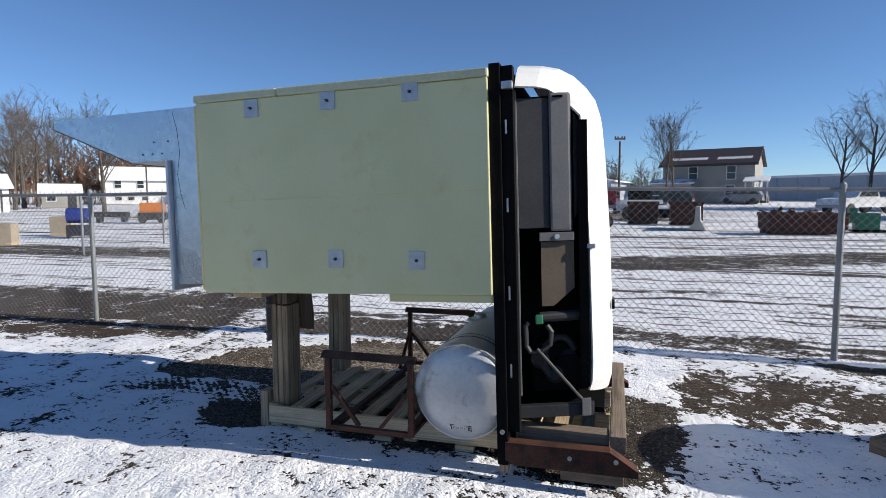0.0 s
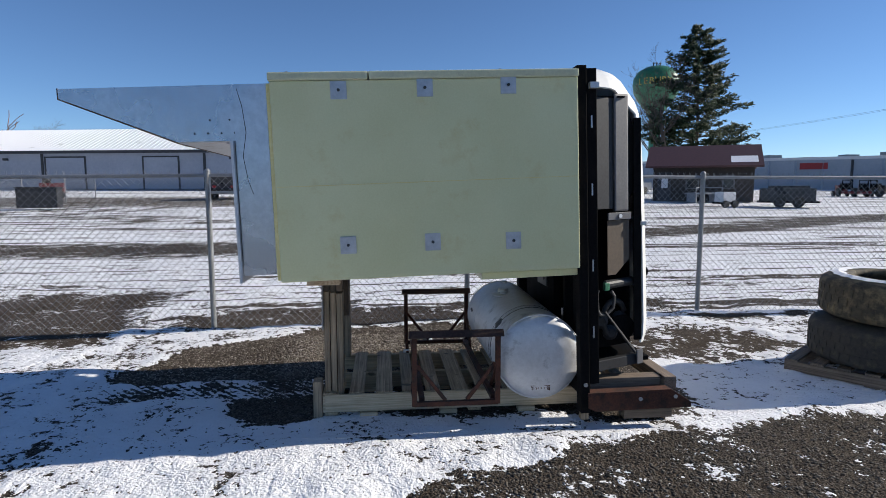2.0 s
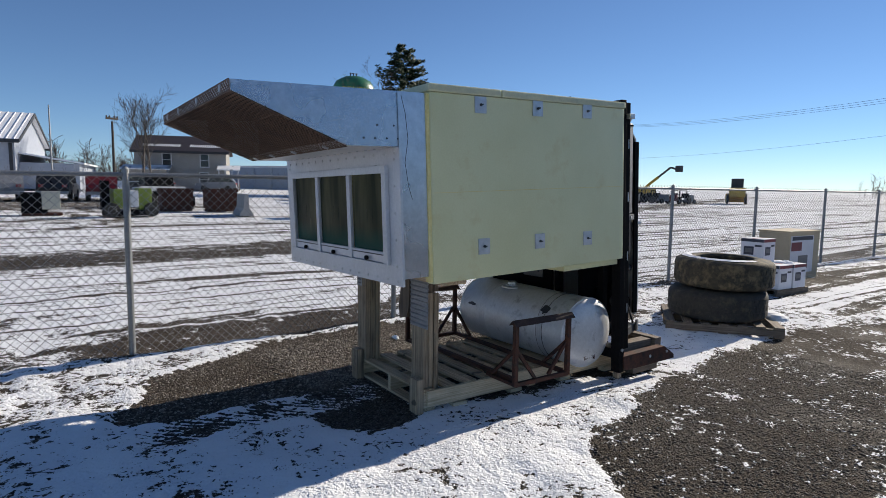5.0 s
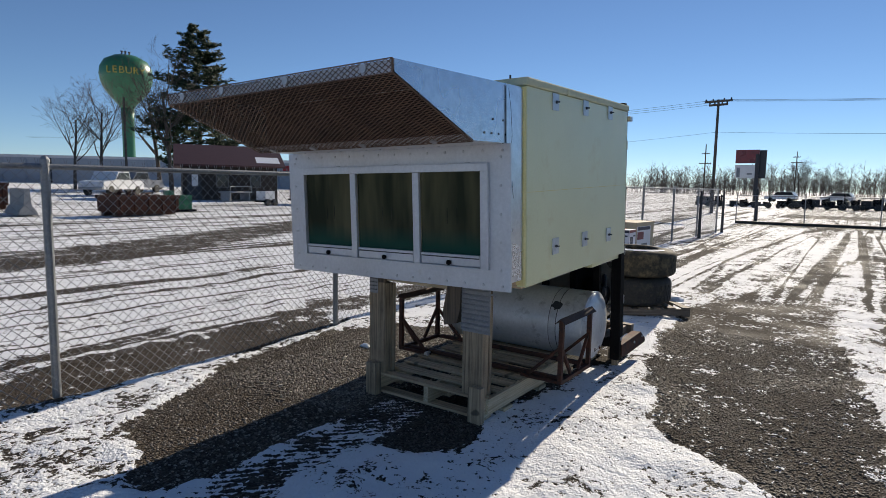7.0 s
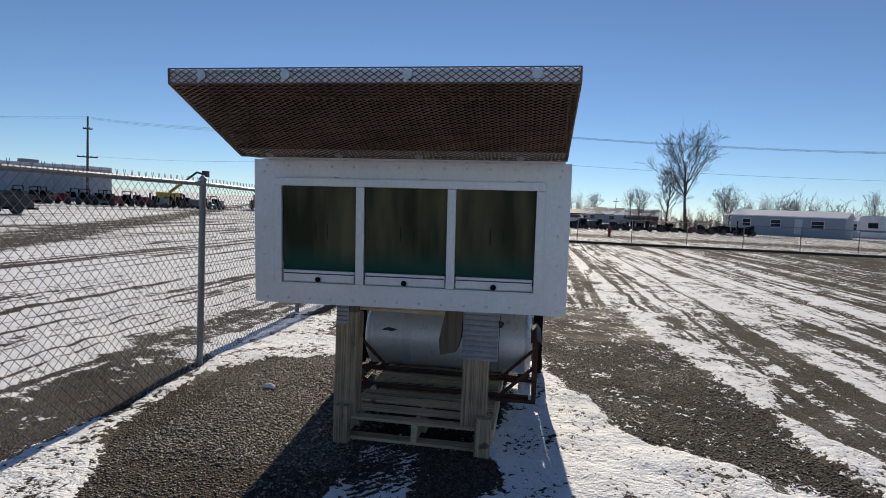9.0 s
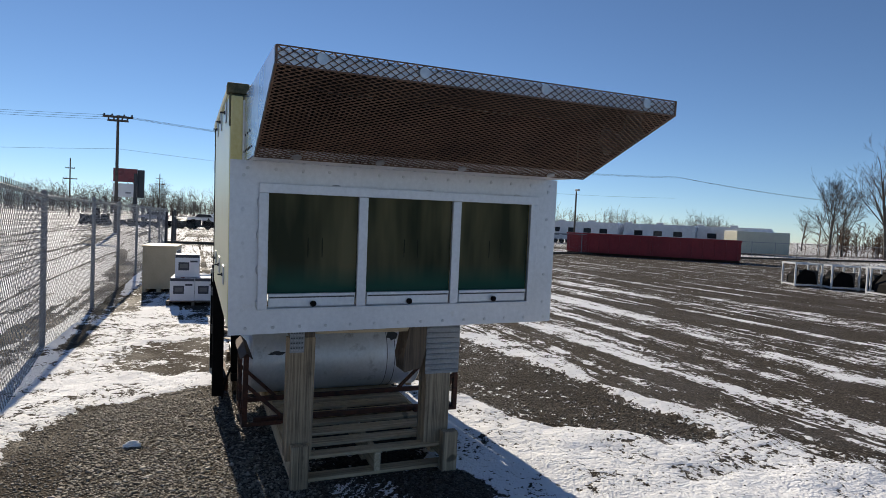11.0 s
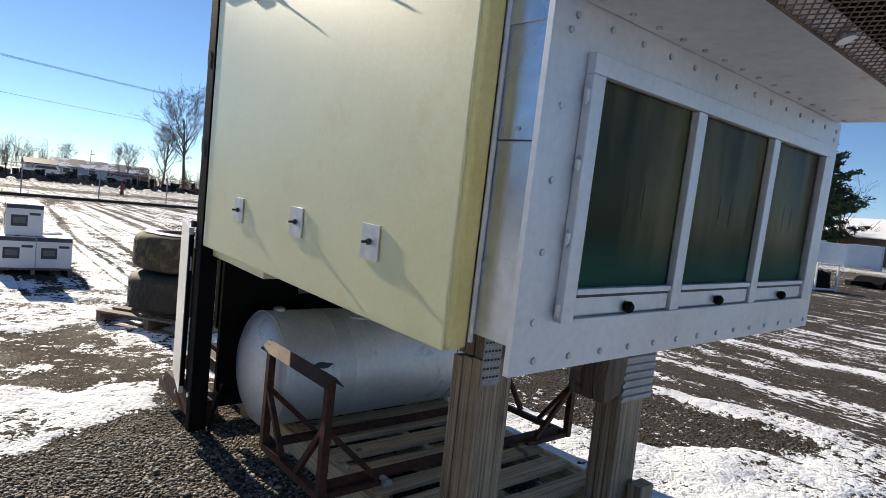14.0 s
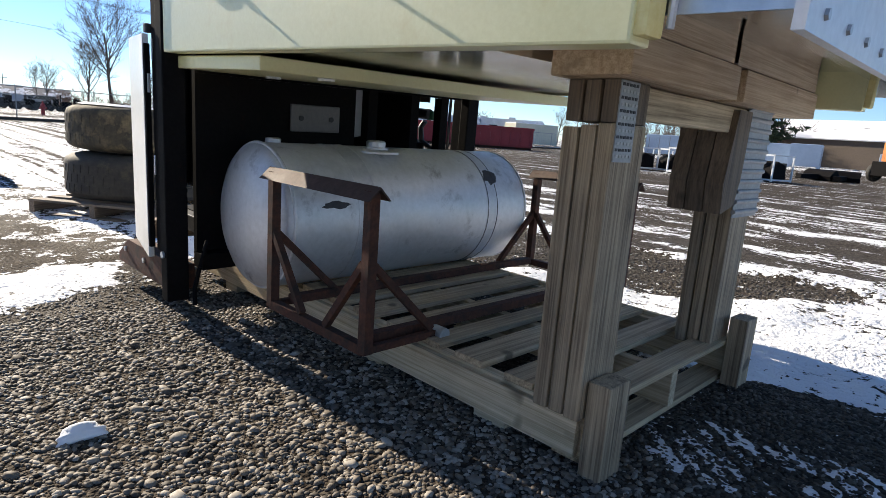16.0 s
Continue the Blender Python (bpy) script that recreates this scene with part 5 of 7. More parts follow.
# ---- tyres, cartons ----
def tyre(at, tilt, label, rubber=RUBBER):
    r = thing("tyre", label, "tyre", at, 20, "stacked tyres")
    ro, ri, w = 0.555, 0.310, 0.355
    prof = [(ri, 0.03), (ri + 0.02, 0.0), (ri + 0.09, -0.004), (ro - 0.05, 0.015), (ro - 0.012, 0.04), (ro, 0.07), (ro, w - 0.07), (ro - 0.012, w - 0.04), (ro - 0.05, w - 0.015), (ri + 0.09, w + 0.004), (ri + 0.02, w), (ri, w - 0.03), (ri + 0.03, w - 0.06), (ri + 0.1, w / 2), (ri + 0.03, 0.06)]
    bm = B()
    seg = 48
    rings = [[bm.verts.new((q * math.cos(2 * math.pi * k / seg), q * math.sin(2 * math.pi * k / seg), z)) for k in range(seg)] for q, z in prof]
    for i in range(len(rings)):
        for k in range(seg):
            bm.faces.new((rings[i][k], rings[i][(k + 1) % seg], rings[(i + 1) % len(rings)][(k + 1) % seg], rings[(i + 1) % len(rings)][k]))
    part("carcass", bm, rubber, r, "worn black rubber", smooth=True)
    bm = B()
    n = 44
    for k in range(n):
        for row, (z0, z1, ph) in enumerate(((0.065, 0.125, 0.0), (0.140, 0.200, 0.5), (0.215, 0.275, 0.0))):
            a = 2 * math.pi * (k + ph) / n
            da = 2 * math.pi / n * 0.40
            vs = []
            for rr in (ro - 0.004, ro + 0.0035):
                for aa, zz in ((a - da, z0), (a + da, z0), (a + da * 1.2, z1), (a - da * 0.8, z1)):
                    vs.append(bm.verts.new((rr * math.cos(aa), rr * math.sin(aa), zz)))
            for q in ((4, 5, 6, 7), (0, 1, 5, 4), (1, 2, 6, 5), (2, 3, 7, 6), (3, 0, 4, 7)):
                bm.faces.new([vs[i] for i in q])
    part("tread", bm, rubber, r, "worn block tread")
    r.matrix_world = pose(*at, tilt, 0, 20)
    return r


TX, TY = 2.20, 4.07
TZ = gz(TX, TY) + 0.01


def small_pallet(x, y, z, turn, L, W, label):
    r = thing("pallet", label, "pallet", (x, y, z), turn)
    for yy in (-W / 2, -0.025, W / 2 - 0.05):
        bm = box(-L / 2, L / 2, yy, yy + 0.045, 0.02, 0.105, 0.003)
        part("stringer", bm, OLD_X, r)
    n = 7
    for k in range(n):
        x0 = -L / 2 + k * (L - 0.1) / (n - 1)
        part("deck_board", box(x0, x0 + 0.10, -W / 2, W / 2, 0.106, 0.124, 0.002), OLD_Y, r)
    for k in range(3):
        x0 = -L / 2 + k * (L - 0.1) / 2
        part("bottom_board", box(x0, x0 + 0.10, -W / 2, W / 2, 0.0, 0.019), OLD_Y, r)
    return r


small_pallet(2.22, 4.06, TZ, -52, 1.25, 1.05, "weathered pallet under two tyres, snow at one corner")
tyre((TX, TY, TZ + 0.128), 0, "worn black truck tyre, lower of two on a pallet")
tyre((TX + 0.05, TY - 0.03, TZ + 0.128 + 0.366), 1.2, "worn mud-stained truck tyre, upper of two, snow on its rim", MUD_RUBBER)
rng = random.Random(6)
bm = B()
strip = []
for k in range(49):
    a0 = radians(40 + k * 4.6)
    edge = min(1.0, k / 5, (48 - k) / 5)
    row = []
    for q, z in ((0.385 - 0.03 * rng.random() * edge, 0.0), (0.42, 0.010 * edge), (0.455 + 0.03 * rng.random() * edge, -0.006)):
        row.append(bm.verts.new((TX + 0.05 + q * math.cos(a0), TY - 0.03 + q * math.sin(a0), TZ + 0.855 + z + 0.010 * math.sin(a0))))
    strip.append(row)
for ra, rb in zip(strip, strip[1:]):
    for i in range(2):
        bm.faces.new((ra[i], ra[i + 1], rb[i + 1], rb[i]))
single("snow_crust", bm, SNOW, "thin crust of snow on the tyre's shoulder", "snow", kind="stuff")
bm = B()
for x, y, w in ((2.74, 3.66, 0.16), (2.81, 3.74, 0.13), (2.64, 3.54, 0.12)):
    lathe(bm, [(w, 0), (w * 0.9, 0.03), (w * 0.5, 0.055), (0.01, 0.06)], (x, y, TZ + 0.120), 2, 11)
single("snow_crust", bm, SNOW, "heap of snow on the pallet corner", "snow", kind="stuff")


def carton(x, y, z, turn, w=0.46, d=0.46, h=0.44, label="white printed carton on a pallet"):
    r = thing("carton", label, "carton", (x, y, z), turn, "cartons on the pallet")
    part("body", box(-w / 2, w / 2, -d / 2, d / 2, 0, h, 0.006), CARTON, r, "white cardboard")
    part("flap_tape", box(-w / 2 + 0.003, w / 2 - 0.003, -0.03, 0.03, h + 0.0005, h + 0.002), INK_RED, r)
    for s in (0, 90, 180, 270):
        m = pose(0, 0, 0, 0, 0, s)
        k = d / 2 if s % 180 == 0 else w / 2
        ww = w if s % 180 == 0 else d
        bm = box(-ww / 2 + 0.004, ww / 2 - 0.004, -k - 0.002, -k - 0.0005, h * 0.86, h * 0.985)
        bm.transform(m)
        part("print_band", bm, INK_RED if s % 180 == 0 else INK, r)
        bm = box(-ww * 0.36, ww * 0.08, -k - 0.002, -k - 0.0005, h * 0.30, h * 0.66)
        bm.transform(m)
        part("picture", bm, INK, r, "dark printed picture of a machine")
        bm = box(-ww * 0.30, ww * 0.02, -k - 0.0035, -k - 0.0022, h * 0.40, h * 0.58)
        bm.transform(m)
        part("picture_body", bm, GREY_SHEET, r)
        bm = box(ww * 0.12, ww * 0.42, -k - 0.002, -k - 0.0005, h * 0.66, h * 0.74)
        bm.transform(m)
        part("print_bar", bm, INK, r)
    return r


PZ = gz(5.5, 5.1) - 0.02
small_pallet(5.55, 5.09, PZ, -4, 0.92, 0.84, "weathered pallet that carries the white cartons")
for x, y, lv in ((5.30, 4.89, 0), (5.30, 5.28, 0), (5.71, 4.86, 0), (5.71, 5.26, 0), (5.38, 5.22, 1)):
    carton(x, y, PZ + 0.126 + lv * 0.397, -4 + 3 * lv, 0.37, 0.385, 0.39)
rng = random.Random(9)
bm = B()
for k in range(16):
    w = rng.uniform(0.04, 0.085)
    lathe(bm, [(w, 0), (w * 0.8, 0.018), (w * 0.4, 0.03), (0.004, 0.032)], (5.56 + rng.uniform(-0.02, 0.28), 4.80 + rng.uniform(0, 0.26), PZ + 0.514), 2, 9)
single("snow_crust", bm, SNOW, "snow lying on the lower cartons", "snow", kind="stuff")


def crate(x, y, z, turn, w, d, h):
    r = thing("crate", "pale plywood crate with a printed label, beside the cartons", "crate", (x, y, z), turn)
    part("body", box(-w / 2, w / 2, -d / 2, d / 2, 0.09, h, 0.006), PLY, r)
    part("lid", box(-w / 2 - 0.02, w / 2 + 0.02, -d / 2 - 0.02, d / 2 + 0.02, h + 0.001, h + 0.03, 0.004), PLY, r)
    for yy in (-d / 2, -0.04, d / 2 - 0.08):
        part("runner", box(-w / 2, w / 2, yy, yy + 0.08, 0.0, 0.088, 0.004), WOOD_X, r)
    part("label_sheet", box(-w * 0.46, w * 0.30, -d / 2 - 0.003, -d / 2 - 0.0005, h * 0.16, h * 0.93), CARTON, r, "white printed label sheet")
    part("label_print", box(-w * 0.44, -w * 0.10, -d / 2 - 0.006, -d / 2 - 0.0035, h * 0.62, h * 0.80), INK_RED, r)
    part("label_print", box(-w * 0.42, w * 0.26, -d / 2 - 0.006, -d / 2 - 0.0035, h * 0.84, h * 0.92), INK, r)
    part("label_print", box(-w * 0.20, w * 0.12, -d / 2 - 0.006, -d / 2 - 0.0035, h * 0.24, h * 0.52), GREY_SHEET, r)


crate(7.55, 5.72, gz(7.5, 5.7) - 0.01, -4, 1.05, 0.60, 0.92)


# ---- the far surroundings ----
def gable(name, label, category, x, y, turn, L, D, eave, rise, wall, roof, openings=(), over=0.4, trim=None, group=""):
    """A gabled building; its front faces local -y. openings: (kind, x, z, w, h) on the front."""
    r = thing(name, label, category, (x, y, -0.05), turn, group)
    w = part("wall", extrude(B(), [(-D / 2, 0), (D / 2, 0), (D / 2, eave), (0, eave + rise), (-D / 2, eave)], 0, -L / 2, L / 2), wall, r)
    for s in (-1, 1):
        a, b = Vector((0, s * (D / 2 + over), eave - rise * over / (D / 2))), Vector((0, 0, eave + rise))
        n = Vector((0, s * rise, D / 2)).normalized() * 0.16
        bm = extrude(B(), [(a.y + n.y * 0.1, a.z + n.z * 0.1), (b.y, b.z + 0.02), (b.y + n.y, b.z + n.z + 0.02), (a.y + n.y, a.z + n.z)], 0, -L / 2 - over, L / 2 + over)
        part("roof", bm, roof, r)
    if trim:
        part("eave_trim", box(-L / 2 - over, L / 2 + over, -D / 2 - over - 0.06, -D / 2 - over, eave - rise * over / (D / 2) - 0.1, eave - rise * over / (D / 2) + 0.2), trim, r)
    for kind, ox, oz, ow, oh in openings:
        yy = -D / 2
        if kind == "window":
            f = part("window", box(ox - ow / 2 - 0.1, ox + ow / 2 + 0.1, yy - 0.08, yy + 0.02, oz - 0.1, oz + oh + 0.1), SIDING_WHITE, r, "white window frame")
            part("pane", box(ox - ow / 2, ox + ow / 2, yy - 0.10, yy - 0.081, oz, oz + oh / 2 - 0.03), PANE, f)
            part("pane", box(ox - ow / 2, ox + ow / 2, yy - 0.10, yy - 0.081, oz + oh / 2 + 0.03, oz + oh), PANE, f)
        elif kind == "dim_window":
            f = part("window", box(ox - ow / 2 - 0.07, ox + ow / 2 + 0.07, yy - 0.06, yy + 0.02, oz - 0.07, oz + oh + 0.07), GREY_SHEET, r, "dull grey window frame")
            part("pane", box(ox - ow / 2, ox + ow / 2, yy - 0.08, yy - 0.061, oz, oz + oh), PANE, f)
        elif kind == "garage":
            f = part("garage_door", box(ox - ow / 2, ox + ow / 2, yy - 0.05, yy + 0.02, oz, oz + oh), wall, r)
            for k in range(1, 4):
                part("door_joint", box(ox - ow / 2, ox + ow / 2, yy - 0.06, yy - 0.051, oz + k * oh / 4 - 0.03, oz + k * oh / 4), trim or TRIM_DARK, f)
            for a, b, c, d in ((ox - ow / 2 - 0.15, ox - ow / 2, oz, oz + oh), (ox + ow / 2, ox + ow / 2 + 0.15, oz, oz + oh), (ox - ow / 2 - 0.15, ox + ow / 2 + 0.15, oz + oh, oz + oh + 0.15)):
                part("door_trim", box(a, b, yy - 0.09, yy - 0.0, c, d), trim or TRIM_DARK, f)
        elif kind == "strip":
            part("downpipe", box(ox - ow / 2, ox + ow / 2, yy - 0.10, yy - 0.0, oz, oz + oh), trim or TRIM_DARK, r)
        else:
            part("door", box(ox - ow / 2, ox + ow / 2, yy - 0.06, yy + 0.02, oz, oz + oh), TRIM_DARK if kind == "door" else SIDING_WHITE, r)
    return r


# grey house with a dark metal roof
h = gable("farmhouse", "grey two-storey house with snow on its dark roof", "house", 11.6, 82.2, -18, 10.4, 8.0, 4.75, 1.95, SIDING_GREY, ROOF_DARK,
          [("window", -1.6, 2.9, 0.9, 1.5), ("window", 2.7, 2.9, 0.9, 1.5), ("window", 2.6, 0.5, 0.9, 1.6), ("window", -4.2, 0.9, 0.8, 1.2)], trim=TRIM_DARK)
for x0, x1 in ((-4.4, 0.0), (1.0, 4.9)):
    for k in range(int((x1 - x0) / 0.24)):
        a, b = Vector((x0 + k * 0.24, -3.2, 5.29)), Vector((x0 + k * 0.24 + 0.35, -1.3, 6.21))
        part("roof_snow", bar(B(), a, b, 0.15, 0.07, (0, -0.5, 0.87)), SNOW, h, "snow lying between the roof ribs")
part("porch_roof", extrude(B(), [(-5.7, 2.45), (-4.0, 3.0), (-4.0, 3.12), (-5.7, 2.57)], 0, 4.2, 6.9), ROOF_SNOW2, h)
for k in range(4):
    part("porch_post", box(4.35 + k * 0.75, 4.5 + k * 0.75, -5.5, -5.35, 0, 2.5), SIDING_WHITE, h)
part("porch_wall", box(4.25, 6.8, -5.4, -4.02, 0, 0.8), BROWN_WALL, h)
part("lean_to", box(-6.0, -1.4, -6.0, -4.02, 0, 2.4), SIDING_GREY, h)
part("lean_to_roof", extrude(B(), [(-6.3, 2.35), (-4.0, 2.9), (-4.0, 3.0), (-6.3, 2.47)], 0, -6.4, -1.0), ROOF_SNOW2, h)
for x in (-5.2, -3.7, -2.2):
    part("lean_to_window", box(x - 0.4, x + 0.4, -6.05, -5.99, 0.9, 1.9), PANE, h)

# long barn to the north-west
def barn():
    r = thing("barn", "long pale metal barn with a snow-covered gable roof, dark trim", "barn", (-33.43, 81.53, -0.05), -11.04)
    L, D, eave, ridge, over = 58.5, 13.3, 4.75, 7.75, 0.5
    part("wall", extrude(B(), [(-D / 2, 0), (D / 2, 0), (D / 2, eave), (0, ridge - 0.2), (-D / 2, eave)], 0, -L / 2, L / 2), BARN_WALL, r, "pale ribbed metal wall")
    for sy in (-1, 1):
        ya, yb = sy * (D / 2 + over), 0.0
        bm = extrude(B(), [(ya, eave - 0.18), (yb, ridge), (yb, ridge + 0.12), (ya, eave - 0.04)], 0, -L / 2 - over, L / 2 + over)
        part("roof", bm, ROOF_BARN, r, "snow-covered ribbed roof slope")
        part("eave_trim", box(-L / 2 - over, L / 2 + over, ya - 0.06 if sy < 0 else ya, ya if sy < 0 else ya + 0.06, eave - 0.40, eave - 0.05), TRIM_DARK, r)
    for sx in (-1, 1):
        for sy in (-1, 1):
            part("rake_trim", bar(B(), (sx * (L / 2 + over), sy * (D / 2 + over), eave - 0.2), (sx * (L / 2 + over), 0.0, ridge - 0.04), 0.08, 0.3), TRIM_DARK, r)
    for k in range(96):
        x = -L / 2 - 0.3 + k * 0.62
        part("roof_rib", bar(B(), (x, -D / 2 - over, eave - 0.02), (x, -0.05, ridge + 0.12), 0.07, 0.07, (0, -0.4, 0.91)), ROOF_BARN, r)
    yy = -D / 2
    for x0, x1 in ((-25.45, -20.1), (-8.75, -3.75), (3.9, 8.2)):
        f = part("garage_door", box(x0, x1, yy - 0.05, yy + 0.02, 0, 3.85), BARN_WALL, r)
        for k in range(1, 4):
            part("door_joint", box(x0, x1, yy - 0.06, yy - 0.051, k * 0.96 - 0.03, k * 0.96), SIDING_BLUE, f)
        for a_, b_, c_, d_ in ((x0 - 0.2, x0, 0, 3.85), (x1, x1 + 0.2, 0, 3.85), (x0 - 0.2, x1 + 0.2, 3.85, 4.02)):
            part("door_trim", box(a_, b_, yy - 0.09, yy - 0.0, c_, d_), TRIM_DARK, f)
    for ox in (-9.25, 11.55, 28.95):
        part("downpipe", box(ox - 0.14, ox + 0.14, yy - 0.12, yy, 0, eave - 0.4), TRIM_DARK, r)
    for ox in (-14.0, 15.0, 22.5):
        part("wall_lamp", box(ox - 0.3, ox + 0.3, yy - 0.3, yy - 0.02, 3.55, 3.85, 0.04), TRIM_DARK, r)
    part("annex_wall", box(L / 2 + 0.02, L / 2 + 5.0, -D / 2 + 1.5, D / 2, 0, 2.6), BARN_WALL, r, "low lean-to annex")
    part("annex_roof", bar(B(), (L / 2 + 0.02, 0.75, 3.5), (L / 2 + 5.5, 0.75, 2.6), D - 1.0, 0.16), ROOF_BARN, r)


barn()

# white houses further west
gable("white_house", "white two-storey house with snow-covered roof", "house", -77.5, 80.0, 46, 9.5, 8.5, 3.9, 2.1, SIDING_WHITE, ROOF_SNOW, [("window", -2.6, 2.6, 0.9, 1.1), ("window", 0.6, 2.6, 0.9, 1.1), ("window", -2.6, 0.6, 0.9, 1.2), ("window", -0.8, 0.6, 0.9, 1.2), ("window", 1.2, 0.6, 0.9, 1.2)])
gable("white_house", "low grey hut with snow-covered roof", "house", -68.0, 58.0, 50, 4.0, 4, 1.9, 1.0, SIDING_GREY, ROOF_SNOW, [("window", -1, 0.9, 0.9, 1.1), ("door", 1.2, 0, 0.9, 2)])
gable("garage_row", "low white garage with snowy roof", "garage", -64.2, 40.5, 60, 12, 7, 2.5, 1.3, SIDING_WHITE, ROOF_SNOW, [("garage", -4, 0, 2.6, 2.1), ("garage", 0, 0, 2.6, 2.1), ("garage", 4, 0, 2.6, 2.1)])

# dark cabin
c = gable("cabin", "dark timber cabin with maroon ribbed roof, snow on one end", "cabin", 20.6, 39.75, -29.6, 6.2, 5.6, 2.45, 1.25, LOG_WALL, ROOF_RED,
          [("dim_window", -0.6, 0.9, 0.7, 0.8), ("dim_window", 1.6, 0.9, 0.6, 0.8), ("door", -2.4, 0, 0.9, 1.95)], over=0.5)
part("gable_sign", box(-2.55, -2.15, -2.95, -2.88, 0.9, 1.7), SIDING_WHITE, c)
part("roof_snow", extrude(B(), [(-2.9, 2.53), (-0.5, 3.60), (-0.5, 3.66), (-2.9, 2.59)], 0, 1.7, 3.3), SNOW, c, "snow left on the roof end")
for k in range(18):
    x = -3.55 + k * 0.30
    part("roof_rib", bar(B(), (x, -3.28, 2.38), (x, -0.02, 3.84), 0.05, 0.05, (0, -0.41, 0.91)), ROOF_RED, c)

# long blue-grey store building behind
store = thing("store_building", "long pale blue-grey flat-roofed store building", "building", (0, 0, 0.85))
a, b = Vector((22.0, 108.0, 0)), Vector((68.2, 62.7, 0))
part("wall", bar(B(), a + Vector((0, 0, 1.8)), b + Vector((0, 0, 1.8)), 14.0, 3.8), SIDING_BLUE, store)
d = (b - a).normalized()
n = Vector((d.y, -d.x, 0))
for k in range(21):
    q = a + d * (1.5 + k * 3.0) + n * 7.05
    part("wall_rib", box(q.x - 0.1, q.x + 0.1, q.y - 0.1, q.y + 0.1, 0.0, 3.6), TRIM_DARK if k % 6 == 5 else SIDING_BLUE, store)
part("parapet", bar(B(), a + n * 6.9 + Vector((0, 0, 3.85)), b + n * 6.9 + Vector((0, 0, 3.85)), 0.3, 0.35), SIDING_WHITE, store)
q = a + d * 47 + n * 7.1
part("sign", bar(B(), q + Vector((0, 0, 2.9)), q + d * 3.0 + Vector((0, 0, 2.9)), 0.12, 0.8), RED, store, "red store sign")
for k in range(7):
    q = a + d * (34 + 4.4 * k) + n * 1.0
    part("roof_unit", box(q.x - 0.9, q.x + 0.9, q.y - 0.7, q.y + 0.7, 3.71, 4.25 + 0.2 * (k % 3)), GALV_DULL, store, "rooftop air unit")

# water tower
tw = thing("water_tower", "green pedestal water tower with ochre lettering", "water tower", (66.25, 144.6, 1.6))
part("bowl", lathe(B(), [(0.5, 27.3), (2.6, 27.0), (4.6, 25.9), (5.5, 24.3), (5.7, 22.6), (5.4, 20.8), (4.5, 18.9), (3.2, 17.2), (2.0, 15.9), (1.5, 15.0)], (0, 0, 0), 2, 40), TOWER_GREEN, tw, "glossy green bowl", smooth=True)
part("stem", lathe(B(), [(1.5, 15.05), (1.35, 12.0), (1.35, 4.0), (1.7, 1.5), (2.4, -0.5)], (0, 0, 0), 2, 28), TOWER_GREEN, tw, "green steel stem", smooth=True)
for k, x in enumerate((-0.7, 0.1, 1.0)):
    part("aerial", lathe(B(), [(0.15, 27.0), (0.15, 27.9), (0.3, 28.0), (0.3, 28.2)], (x, 0.3, 0), 2, 8), TRIM_DARK, tw)
# the letters that can be read, bent round the bowl
word = "LEBURY"
for k, ch in enumerate(word):
    cu = bpy.data.curves.new("letter", 'FONT')
    cu.body, cu.size, cu.extrude, cu.align_x = ch, 2.2, 0.06, 'CENTER'
    tmp = bpy.data.objects.new("letter_tmp", cu)
    scene.collection.objects.link(tmp)
    me = bpy.data.meshes.new_from_object(tmp.evaluated_get(bpy.context.evaluated_depsgraph_get()))
    bpy.data.objects.remove(tmp)
    ang = radians(205 + k * 14.5)
    me.transform(pose(5.78 * math.cos(ang), 5.78 * math.sin(ang), 22.3, 90, 0, math.degrees(ang) + 90))
    me.materials.append(LETTER)
    ob = new("letter", me)
    ob.parent = tw


# ---- trees ----
def grow(rng, height, spread, trunk_r, levels=4, density=6):
    """Segments of a bare tree: list of (p0, p1, r0, r1, level)."""
    segs = []

    def limb(p, d, length, r, level):
        n = (6, 5, 4, 3, 2)[level]
        q, dd, rr = p.copy(), d.copy(), r
        kids = (density, 6, 5, 3, 0)[level] if level < levels else 0
        spots = sorted(rng.uniform(0.34 if level == 0 else 0.18, 0.98) for _ in range(kids))
        for i in range(n):
            jit = Vector((rng.uniform(-1, 1), rng.uniform(-1, 1), rng.uniform(-0.7, 0.7))) * (0.07 + 0.07 * level)
            dd = (dd + jit + Vector((0, 0, 0.09 if level else 0.2))).normalized()
            nq = q + dd * (length / n)
            nr = max(rr * 0.2, rr - r * (0.62 if level == 0 else 0.75) / n)
            segs.append((q, nq, rr, nr, level))
            for f in spots:
                if i / n <= f < (i + 1) / n:
                    ax = Vector((rng.uniform(-1, 1), rng.uniform(-1, 1), rng.uniform(-0.3, 0.4)))
                    side = (ax - ax.dot(dd) * dd).normalized()
                    tilt = rng.uniform(0.42, 0.85) * spread
                    nd = (dd * math.cos(tilt) + side * math.sin(tilt)).normalized()
                    ln = length * (rng.uniform(0.55, 0.8) * (1.15 - 0.55 * f) if level == 0 else rng.uniform(0.38, 0.62))
                    limb(q.lerp(nq, f * n - i), nd, ln, rr * rng.uniform(0.36, 0.52), level + 1)
            q, rr = nq, nr
    limb(Vector((0, 0, -0.1)), Vector((rng.uniform(-0.06, 0.06), rng.uniform(-0.06, 0.06), 1)), height * 0.8, trunk_r, 0)
    return segs


